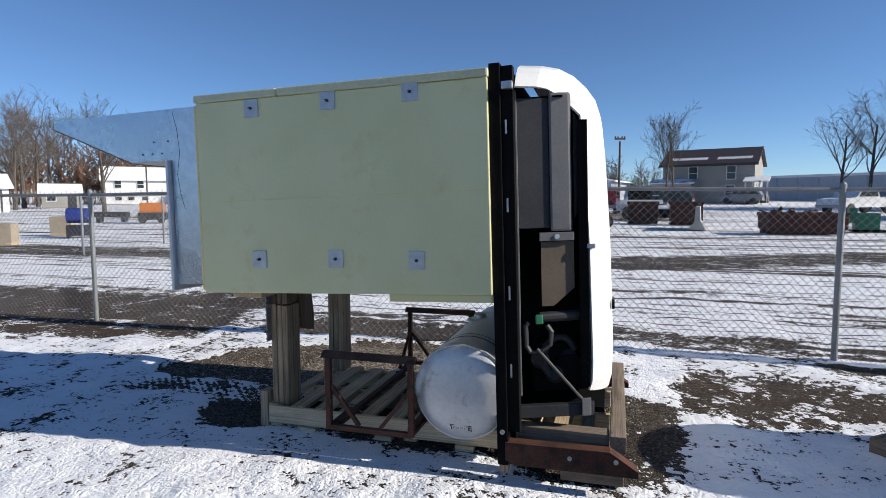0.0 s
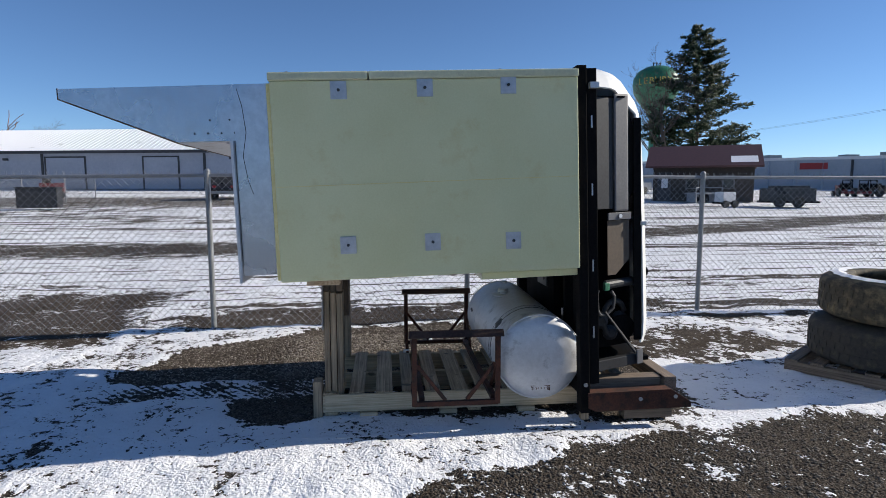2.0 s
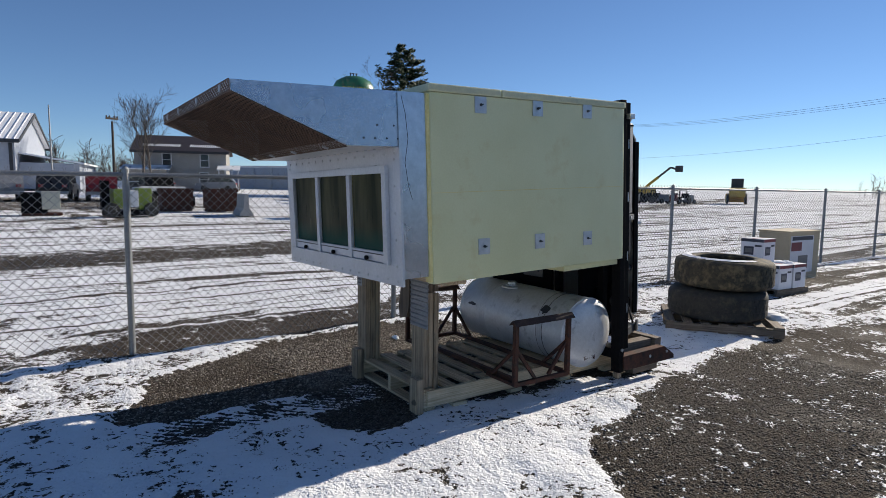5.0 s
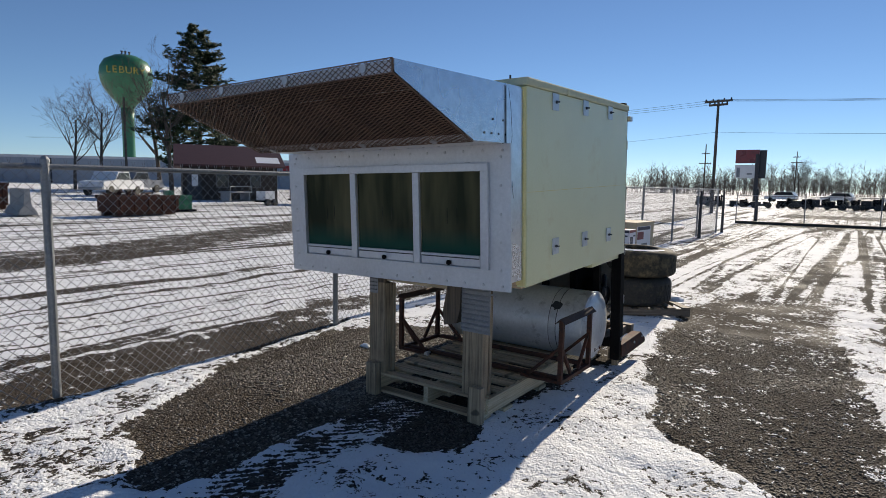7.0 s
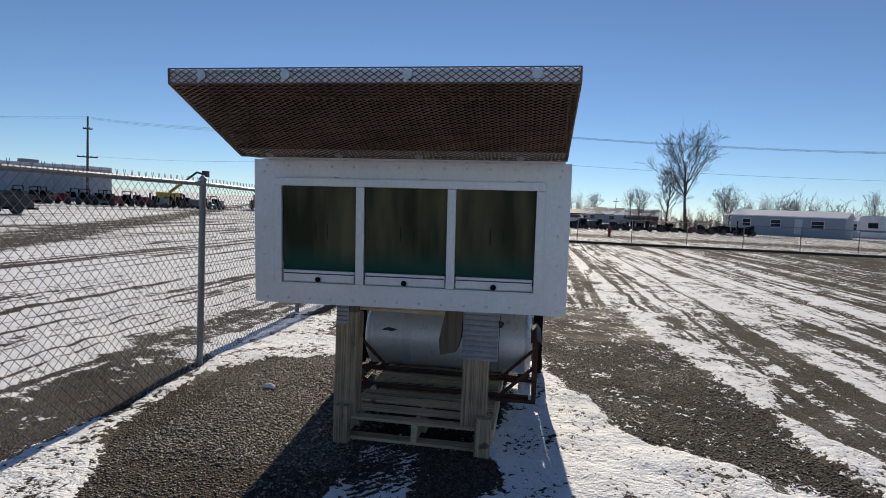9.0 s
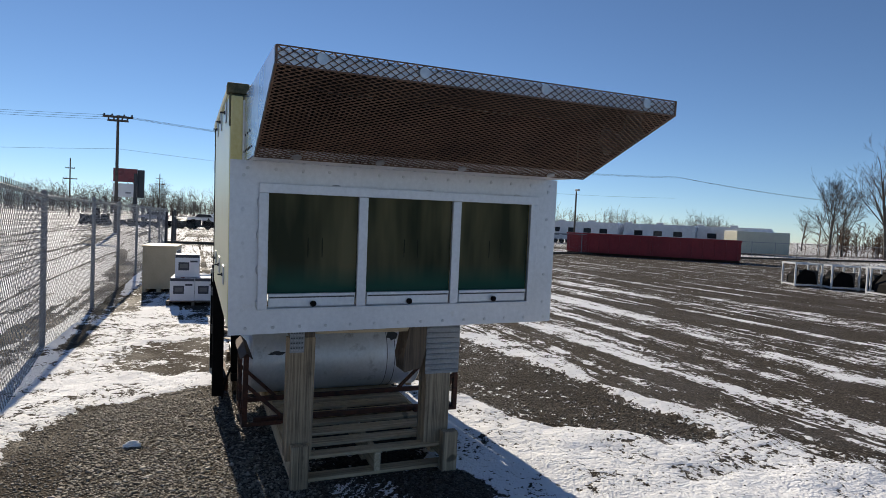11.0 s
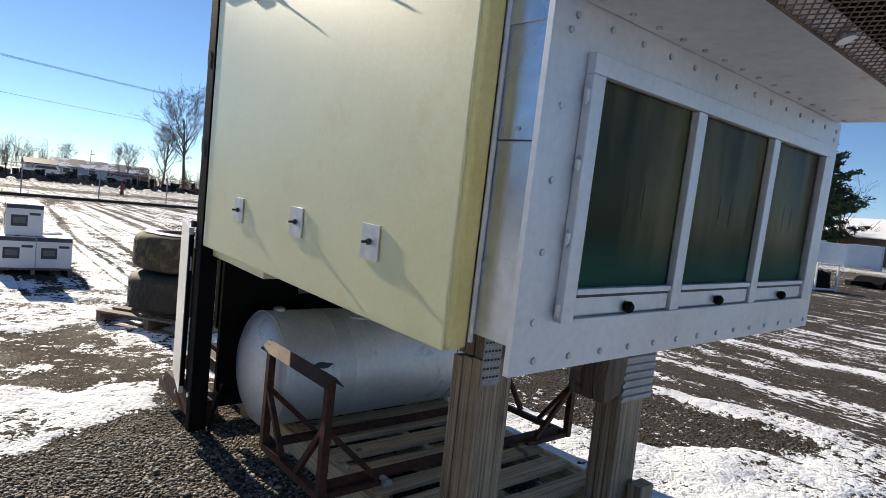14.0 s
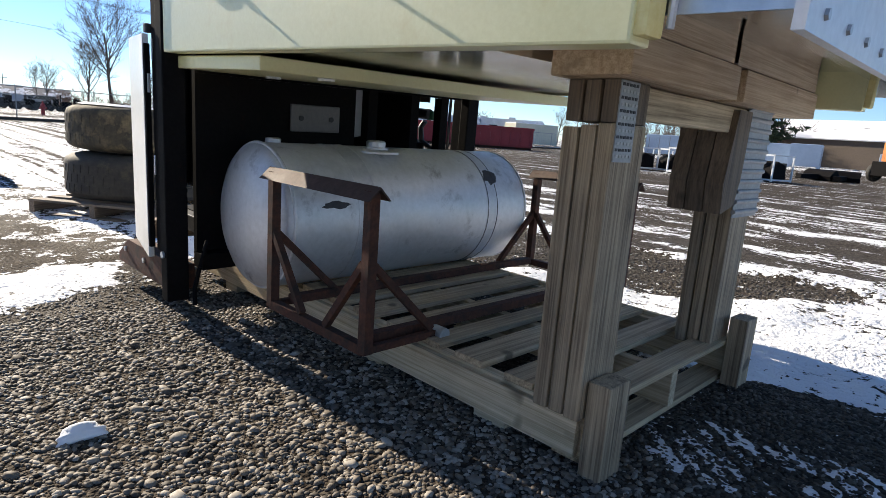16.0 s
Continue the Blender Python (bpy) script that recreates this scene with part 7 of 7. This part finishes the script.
machine("compressor", "orange machine on a dark wheeled base", -26.45, 28.5, 35, ORANGE, [("hull", (-0.65, 0.65, -0.4, 0.4, 0.62, 1.2), None), ("base_frame", (-0.75, 0.75, -0.5, 0.5, 0.2, 0.619), DARK)], [(-0.5, -0.5, 0.22), (0.5, -0.5, 0.22)])
machine("low_cart", "low dark cart on the lot", -30.1, 29.1, 30, DARK, [("bed", (-0.9, 0.9, -0.4, 0.4, 0.3, 0.62), None), ("leg", (-0.8, -0.6, -0.4, 0.4, 0.0, 0.299), None), ("leg", (0.6, 0.8, -0.4, 0.4, 0.0, 0.299), None)])
ob = single("drum", lathe(B(), [(0.28, -0.45), (0.30, -0.43), (0.30, 0.43), (0.28, 0.45)], (0, 0, 0), 0, 20), BLUE_PLASTIC, "blue plastic drum on its side", "drum")
ob.matrix_world = pose(-20.8, 18.5, 0.98, 0, 0, 40)
for k in range(3):
    tk = thing("storage_tank", "tan upright plastic tank with a domed top", "tank", (-12.2 + k * 1.2, 45.6, -0.04), 0, "row of tan tanks")
    part("shell", lathe(B(), [(0.55, 0), (0.57, 0.2), (0.57, 1.9), (0.48, 2.15), (0.2, 2.28), (0.05, 2.3)], (0, 0, 0), 2, 20), TAN_PLASTIC, tk, smooth=True)
    part("lid", lathe(B(), [(0.22, 2.27), (0.22, 2.36), (0.05, 2.38)], (0, 0, 0), 2, 12), TRIM_DARK, tk)


def mobile_home(x, y, turn, L, label, h=2.7, paint=SIDING_WHITE, roofm=ROOF_SNOW):
    gable("mobile_home", label, "mobile home", x, y, turn, L, 4.2, h, 0.7, paint, roofm, [("window", -L * 0.35, 1.1, 1.0, 1.0), ("window", -L * 0.08, 1.1, 1.2, 1.0), ("white_door", L * 0.12, 0.3, 0.9, 2.0), ("window", L * 0.28, 1.1, 1.4, 1.0)], over=0.2, group="mobile homes")


mobile_home(81.5, -32.0, -128, 14, "long pale blue mobile home with snowy roof", 2.6, SIDING_BLUE)
mobile_home(98, -35, -128, 12, "pale mobile home far off", 2.6)
mobile_home(94, -47.5, -128, 10, "white mobile home far off", 2.5)
gable("ranch_house", "low pale house with snowy roof far across the road", "house", 142, -13.5, -92, 9.5, 8, 2.0, 1.5, BARN_WALL, ROOF_THIN, [("window", -2.5, 0.7, 1.2, 1.0), ("window", 2.0, 0.7, 1.2, 1.0)])
gable("ranch_house", "low brown house with snowy roof far across the road", "house", 146, -23.0, -96, 8.5, 8, 2.0, 1.5, BROWN_WALL, ROOF_THIN, [("window", -2.5, 0.7, 1.2, 1.0), ("window", 2.0, 0.7, 1.2, 1.0)])
gable("ranch_house", "small grey shed with a dark roof far across the road", "shed", 128, -5.5, -90, 4.5, 5, 1.9, 0.8, BARN_WALL, ROOF_DARK, [("garage", 0, 0, 2.4, 1.7)])
gable("warehouse", "brown brick building with a snow-covered roof", "building", 6.0, -88.0, 168, 38, 14, 3.6, 2.6, BROWN_WALL, ROOF_SNOW, [])
single("blue_skip", box(4.0, 7.2, -60.5, -58.5, 0, 1.7, 0.06), CONT_BLUE, "pale blue skip before the brown building", "skip")


def camper(x, y, turn, L):
    r = thing("camper", "white camper trailer with dark windows", "camper", (x, y, -0.04), turn, "row of campers")
    part("body", extrude(B(), [(-L / 2, 0.55), (L / 2 - 0.5, 0.55), (L / 2, 1.2), (L / 2 - 0.3, 2.75), (L / 2 - 0.7, 2.95), (-L / 2 + 0.2, 2.95), (-L / 2, 2.7)], 1, -1.2, 1.2), CAR_WHITE, r)
    part("stripe", box(-L / 2 + 0.05, L / 2 - 0.5, -1.215, 1.215, 1.1, 1.3), CAR_GREY, r)
    for k in range(3):
        xx = -L * 0.33 + k * L * 0.27
        part("window", box(xx, xx + 1.0, -1.22, 1.22, 1.55, 2.15), PANE, r)
    part("awning", box(-L / 2 + 0.5, L / 2 - 1.0, -1.32, -1.221, 2.55, 2.68, 0.02), SIDING_WHITE, r)
    part("roof_unit", box(-0.4, 0.4, -0.4, 0.4, 2.951, 3.2, 0.05), SIDING_WHITE, r)
    for s in (-0.5, 0.4):
        for yy in (-1.1, 1.1):
            wheel(r, s, yy, 0.34, 0.2)


for k, (x, y, t, L) in enumerate(((64, -39, 40, 7.5), (60.5, -43, 35, 8.5), (56, -44.5, 30, 8), (53.5, -48.5, 40, 9), (49, -49.5, 35, 8.5), (47, -54, 40, 8.5), (43, -55, 35, 8))):
    camper(x + 1.4, y + 2.2, t, L)


def cage(x, y, turn, L, W, h, filled):
    """A white tubular carrier with a black attachment in it."""
    r = thing("attachment_cage", "white steel-framed carrier with a black implement inside", "cage", (x, y, -0.04), turn, "row of white cages")
    t = 0.05
    for xa in (-L / 2, L / 2):
        for ya in (-W / 2, W / 2):
            part("upright", bar(B(), (xa, ya, 0), (xa, ya, h), t, t), CAR_WHITE, r)
    for z in (0.06, h - 0.03):
        for ya in (-W / 2, W / 2):
            part("rail", bar(B(), (-L / 2, ya, z), (L / 2, ya, z), t, t), CAR_WHITE, r)
        for xa in (-L / 2, L / 2):
            part("rail", bar(B(), (xa, -W / 2, z), (xa, W / 2, z), t, t), CAR_WHITE, r)
    if filled:
        rg = random.Random(int(x * 10))
        part("implement", extrude(B(), [(-W * 0.4, 0.09), (W * 0.4, 0.09), (W * 0.38, 0.35), (W * 0.1, h * 0.75), (-W * 0.3, h * 0.6)], 0, -L * 0.4, L * 0.35), BLACK, r, "black steel implement")
        part("drum_end", lathe(B(), [(0.18, 0), (0.2, 0.02), (0.2, 0.3), (0.1, 0.34)], (L * 0.1, -W * 0.35, 0.35), 0, 14), BLACK, r)
        part("implement_rib", box(-L * 0.35, -L * 0.3, -W * 0.44, W * 0.3, 0.1, h * 0.7, 0.01), DARK, r)


for k in range(5):
    cage(8.9 - k * 0.95, -15.4 - k * 0.55, -28, 0.95, 0.9, 0.85, True)
for k, (x, y) in enumerate(((5.7, -15.4), (4.7, -16.3), (3.7, -16.9))):
    cage(x, y, -20, 1.25, 1.0, 0.92, True)
cage(7.2, -17.8, -15, 1.2, 1.0, 0.85, True)
rng = random.Random(4)
for k, (x, y) in enumerate(((3.6, -23.95), (2.9, -24.65))):
    b_ = thing("plough_blade", "black plough attachment lying on the gravel", "implement", (x, y, -0.04), -20 + 30 * k)
    part("blade", extrude(B(), [(-0.4, 0.0), (0.28, 0.0), (0.34, 0.18), (0.12, 0.40), (-0.1, 0.46), (-0.28, 0.22)], 0, -0.62, 0.62), BLACK, b_)
    part("frame", bar(B(), (0, 0.3, 0.15), (0.2, 1.2, 0.12), 0.3, 0.2), BLACK, b_)


# ---- poles, wires, signs ----
def pole(x, y, h, label, arms=(), r=0.16, mat=BARK, lamp=None):
    p = thing("utility_pole", label, "pole", (x, y, -0.05))
    part("shaft", tube(B(), (0, 0, -0.2), (0, 0, h), r, r * 0.65, 10), mat, p)
    for z, L, t in arms:
        q = part("cross_arm", bar(B(), (-L / 2 * math.cos(radians(t)), -L / 2 * math.sin(radians(t)), z), (L / 2 * math.cos(radians(t)), L / 2 * math.sin(radians(t)), z), 0.12, 0.14), mat, p)
        for s in (-0.46, -0.2, 0.2, 0.46):
            part("insulator", lathe(B(), [(0.04, 0.07), (0.06, 0.12), (0.03, 0.2)], (L * s * math.cos(radians(t)), L * s * math.sin(radians(t)), z), 2, 8), TRIM_DARK, q)
    if lamp:
        part("lamp_arm", bar(B(), (0, 0, h - 0.15), (lamp[0], lamp[1], h + 0.05), 0.06, 0.06), GALV_DULL, p)
        part("lamp_head", box(lamp[0] - 0.3, lamp[0] + 0.3, lamp[1] - 0.15, lamp[1] + 0.15, h - 0.05, h + 0.15, 0.03), GALV_DULL, p)


pole(40.56, 10.35, 8.1, "tall wooden power pole with cross-arms by the road", ((8.0, 1.9, 80), (7.75, 1.3, 80)), 0.13)
pole(58.6, 57.3, 10.1, "far wooden power pole", ((5.2, 2.2, 120), (8.6, 1.0, 120)))
pole(111.4, 25.4, 9.9, "far wooden power pole", ((6.4, 2.2, 80), (8.2, 1.4, 80)), 0.14)
pole(143.7, 13.4, 10.4, "very far wooden power pole", ((8.0, 2.2, 80), (9.2, 1.4, 80)), 0.14)
pole(240, -30.0, 9.0, "very far wooden power pole", ((7.6, 2.6, 80),), 0.16)
pole(0.0, 47.0, 5.4, "plain wooden pole before the house", ((5.6, 0.8, 20),), 0.11)
pole(21.9, 57.1, 8.5, "plain wooden pole by the trees", (), 0.13)
pole(55.6, -38.4, 6.7, "yard lamp on a wooden pole", (), 0.14, lamp=(-0.9, 0.5))
pole(-62.0, 66.0, 9.0, "far wooden pole with cross-arms", ((7.5, 2.0, 40), (6.2, 2.0, 40)), 0.12)
pole(-3.2, 66.0, 8.0, "thin steel pole by the barn", (), 0.09, GALV_DULL)
pole(31.5, 6.3, 1.8, "dark gate post by the road", (), 0.11, TRIM_DARK)
pole(16.05, 6.05, 1.62, "dark post beside the fence", (), 0.06, TRIM_DARK)
pole(19.9, 6.0, 1.66, "dark end post of the fence", (), 0.06, TRIM_DARK)


def wires(name, label, a, b, sag, n=1, gap=0.35, r=0.009):
    a, b = Vector(a), Vector(b)
    side = Vector((b.y - a.y, a.x - b.x, 0)).normalized()
    for w in range(n):
        bm = B()
        rings = []
        for k in range(25):
            f = k / 24
            c = a.lerp(b, f) + Vector((0, 0, -4 * sag * f * (1 - f) - 0.10 * w)) + side * gap * w
            rings.append([bm.verts.new(c + side * r * math.cos(q) + Vector((0, 0, r * math.sin(q)))) for q in (0.0, 1.571, 3.142, 4.712)])
        for ra, rb in zip(rings, rings[1:]):
            for i in range(4):
                bm.faces.new((ra[i], ra[(i + 1) % 4], rb[(i + 1) % 4], rb[i]))
        single(name, bm, TRIM_DARK, label, "wire", group="power lines")


wires("power_line", "thin dark power lines along the road", (40.56, 10.35, 8.1), (58.6, 57.3, 10.7), 0.8, 3, r=0.009)
wires("power_line", "thin dark power lines along the road", (40.56, 10.35, 8.1), (47.0, -46.0, 8.5), 0.9, 3, r=0.009)
wires("power_line", "lower thin wire along the road", (40.56, 10.35, 5.8), (47.0, -46.0, 6.0), 0.7, 1, r=0.008)
wires("power_line", "lower thin wire along the road", (40.56, 10.35, 5.8), (58.6, 57.3, 6.0), 0.6, 1, r=0.008)
wires("power_line", "power lines that run on beyond the lot", (47.0, -46.0, 8.5), (52.0, -110.0, 8.5), 0.9, 3, r=0.009)
wires("power_line", "power lines that run on past the store", (58.6, 57.3, 10.7), (40.0, 130.0, 9.5), 0.9, 2, r=0.011)

bb = thing("billboard", "two-panel billboard on a single post, dark red and white faces", "billboard", (78.6, 12.55, 0.28))
part("post", tube(B(), (0, 0, 0), (0, 0, 6), 0.25, seg=12), TRIM_DARK, bb)
part("upper_face", box(-0.15, 0.15, -0.2, 2.5, 4.85, 6.55), CAR_RED, bb, "dark red printed face")
part("lower_face", box(-0.15, 0.15, -0.2, 2.5, 2.95, 4.65), SIDING_WHITE, bb, "white printed face")
part("print_bar", box(-0.17, -0.151, 0.5, 1.1, 3.4, 3.6), CAR_GREY, bb)
part("print_bar", box(-0.17, -0.151, 1.9, 2.3, 3.05, 4.3), CAR_GREY, bb)
part("side_face", box(0.16, 0.3, -1.0, -0.21, 2.95, 6.5), TRIM_DARK, bb)

hy = thing("fire_hydrant", "red fire hydrant beside the road", "hydrant", (41.2, -2.7, -0.04))
part("barrel", lathe(B(), [(0.16, 0), (0.16, 0.05), (0.11, 0.06), (0.11, 0.55), (0.14, 0.56), (0.14, 0.62), (0.10, 0.72), (0.03, 0.8), (0.03, 0.86)], (0, 0, 0), 2, 14), RED, hy)
for s in (-1, 1):
    part("nozzle", tube(B(), (0, 0.08 * s, 0.45), (0, 0.2 * s, 0.45), 0.06, seg=10), RED, hy)

# the low dark row of machines across the road
rng = random.Random(58)
for k in range(26):
    x, y = 60.5 + 0.25 * k + rng.uniform(-1.2, 1.2), 15.0 - 1.45 * k + rng.uniform(-0.4, 0.4)
    pm = rng.choice((BLACK, BLACK, CAR_DARK, CAR_DARK, CAR_RED, DARK))
    hh = rng.uniform(0.55, 1.0)
    t = machine("mower", "low dark mower, one of a row across the road", x, y, rng.uniform(60, 120), pm, [("deck", (-0.8, 0.9, -0.5, 0.5, 0.2, 0.45), None), ("hood", (0.1, 0.9, -0.35, 0.35, 0.451, hh), None), ("seat", (-0.5, -0.05, -0.3, 0.3, 0.451, hh + rng.uniform(-0.1, 0.35)), BLACK), ("bar", (-0.7, -0.6, -0.35, 0.35, 0.451, hh + 0.2 + 0.5 * (k % 4 == 0)), BLACK)], [(-0.55, -0.5, 0.3), (-0.55, 0.5, 0.3), (0.7, -0.45, 0.22), (0.7, 0.45, 0.22)])
    t["group"] = "row of dark mowers"

# boom lift and machines on the dealer's lot to the north-east
lift = thing("boom_lift", "yellow boom lift with a raised dark basket", "boom lift", (52.9, 42.6, -0.05), 0)
part("chassis", box(-1.2, 1.2, -0.8, 0.8, 0.5, 1.5, 0.05), YELLOW, lift)
for xx in (-0.8, 0.8):
    for yy in (-0.85, 0.85):
        wheel(lift, xx, yy, 0.45, 0.3)
part("boom", bar(B(), (0, 0, 1.5), (0.9, -1.2, 2.8), 0.3, 0.3), YELLOW, lift)
part("boom_tip", bar(B(), (0.9, -1.2, 2.8), (1.7, -2.2, 3.9), 0.22, 0.22), TRIM_DARK, lift)
part("jib", bar(B(), (1.7, -2.2, 3.9), (2.1, -2.7, 3.7), 0.2, 0.2), TRIM_DARK, lift)
part("basket", box(1.95, 2.55, -3.2, -2.6, 3.4, 4.1, 0.03), TRIM_DARK, lift)
rng = random.Random(77)
for k in range(15):
    f = k / 14
    x, y = 36.0 + 15.5 * f + rng.uniform(-0.4, 0.4), 45.5 - 9.0 * f + rng.uniform(-0.4, 0.4)
    pm = rng.choice((BLACK, CAR_RED, DARK, CAR_GREY))
    t = machine("lawn_tractor", "dark lawn tractor with a roll bar, one of a row", x, y, rng.uniform(0, 360), pm, [("hood", (0.2, 1.0, -0.35, 0.35, 0.45, 0.95), None), ("seat", (-0.5, 0.0, -0.3, 0.3, 0.6, 1.1), BLACK), ("deck", (-0.9, 1.0, -0.5, 0.5, 0.25, 0.449), None), ("roll_bar", (-0.7, -0.62, -0.4, -0.33, 0.45, 1.4), BLACK), ("roll_bar", (-0.7, -0.62, 0.33, 0.4, 0.45, 1.4), BLACK), ("roll_bar", (-0.7, -0.62, -0.329, 0.329, 1.33, 1.4), BLACK)], [(-0.5, -0.55, 0.38), (-0.5, 0.55, 0.38), (0.7, -0.5, 0.25), (0.7, 0.5, 0.25)])
    t["group"] = "row of lawn tractors"
machine("yellow_loader", "yellow wheel loader far off on the lot", 59.0, 35.0, 30, YELLOW, [("hull", (-1.5, 1.0, -0.8, 0.8, 0.8, 1.8), None), ("cab", (-0.3, 0.7, -0.6, 0.6, 1.8, 2.8), TRIM_DARK), ("bucket", (1.6, 2.4, -1.1, 1.1, 0.2, 1.1), None), ("arm", (0.9, 1.7, -0.3, 0.3, 0.7, 1.2), None)], [(-1.0, -0.9, 0.6), (0.9, -0.9, 0.6), (-1.0, 0.9, 0.6), (0.9, 0.9, 0.6)])


# ---- loose stones and lumps of snow near the stand ----
def scatter(name, label, n, x0, x1, y0, y1, s0, s1, mat, seed, want, flat=0.6):
    """Loose stones, each a low dome of its own, half sunk in the ground."""
    rng = np.random.default_rng(seed)
    xs, ys = rng.uniform(x0, x1, n * 5), rng.uniform(y0, y1, n * 5)
    cv = snow_cover(xs, ys)[0] + 0.25 * (vnoise(xs * 6, ys * 6, 12) - 0.5)
    keep = np.where((cv < 0.40) if want == "bare" else (cv > 0.35))[0][:n]
    xs, ys = xs[keep], ys[keep]
    zs = lie(xs, ys)
    m = len(xs)
    size = s0 + (s1 - s0) * rng.random(m) ** 2.2
    turn = rng.uniform(0, 2 * math.pi, m)
    long, wide, high = size * rng.uniform(1.0, 1.45, m), size * rng.uniform(0.7, 1.0, m), size * rng.uniform(0.75, 1.15, m) * flat
    tip = rng.uniform(-0.25, 0.25, (m, 2))
    rings = []
    for k, (q, up) in enumerate(((0.86, -0.25), (1.0, 0.35), (0.55, 0.95))):
        for j in range(5):
            ang = 2 * math.pi * (j + 0.5 * (k % 2)) / 5
            wob = rng.uniform(0.80, 1.18, m)
            px, py = long * q * wob * math.cos(ang), wide * q * wob * math.sin(ang)
            pz = high * up * rng.uniform(0.8, 1.2, m) + tip[:, 0] * px + tip[:, 1] * py
            rings.append(np.stack([xs + px * np.cos(turn) - py * np.sin(turn), ys + px * np.sin(turn) + py * np.cos(turn), zs + pz], -1))
    vs = np.stack(rings, 1).reshape(-1, 3)
    unit = []
    for j in range(5):
        i = (j + 1) % 5
        unit += [(j, i, 5 + j), (5 + j, i, 5 + i), (5 + j, 10 + i, 10 + j), (5 + j, 5 + i, 10 + i)]
    unit += [(10, 11, 12), (10, 12, 13), (10, 13, 14)]
    fs = (np.array(unit)[None] + 15 * np.arange(m)[:, None, None]).reshape(-1, 3)
    me = bpy.data.meshes.new(name)
    me.from_pydata(vs.tolist(), [], fs.tolist())
    me.polygons.foreach_set("use_smooth", np.ones(len(fs), dtype=bool))
    me.materials.append(mat)
    tagged(new(name, me), label, "gravel", kind="stuff")


scatter("gravel", "loose grey-brown gravel beside the pallet stand", 12000, -4.3, 0.1, 4.3, 6.15, 0.005, 0.011, STONE, 1, "bare")
scatter("gravel", "dense rounded gravel beside the pallet", 13500, -2.9, -0.5, 4.4, 5.75, 0.005, 0.0125, STONE, 7, "bare")
scatter("gravel", "larger rounded pebbles beside the pallet stand", 380, -3.0, -0.6, 4.7, 5.75, 0.012, 0.021, STONE, 3, "bare", 0.5)
scatter("gravel", "loose dark gravel stones in the wheel lane", 12000, -2.6, 1.6, 1.2, 3.4, 0.005, 0.012, STONE_WET, 2, "bare")
scatter("gravel", "dark gravel at the pallet end", 2600, -3.2, -2.3, 3.3, 4.4, 0.004, 0.010, STONE_WET, 4, "bare")
scatter("gravel", "dark stones poking through the snow", 1000, -5.5, 3.0, 0.3, 3.4, 0.003, 0.008, STONE_WET, 5, "snow")
bm = B()
bmesh.ops.create_icosphere(bm, subdivisions=3, radius=1.0)
for v in bm.verts:
    lump = 1 + 0.22 * math.sin(v.co.x * 3.1 + 1) * math.cos(v.co.y * 2.7) + 0.10 * math.sin(v.co.z * 7 + v.co.x * 6)
    v.co = Vector((-1.555 + v.co.x * 0.030 * lump, 5.43 + v.co.y * 0.060 * lump, float(lie(np.array(-1.555), np.array(5.43))) + 0.006 + v.co.z * 0.024 * lump))
single("snow_lump", bm, SNOW, "small lump of snow on the gravel", "snow", smooth=True)
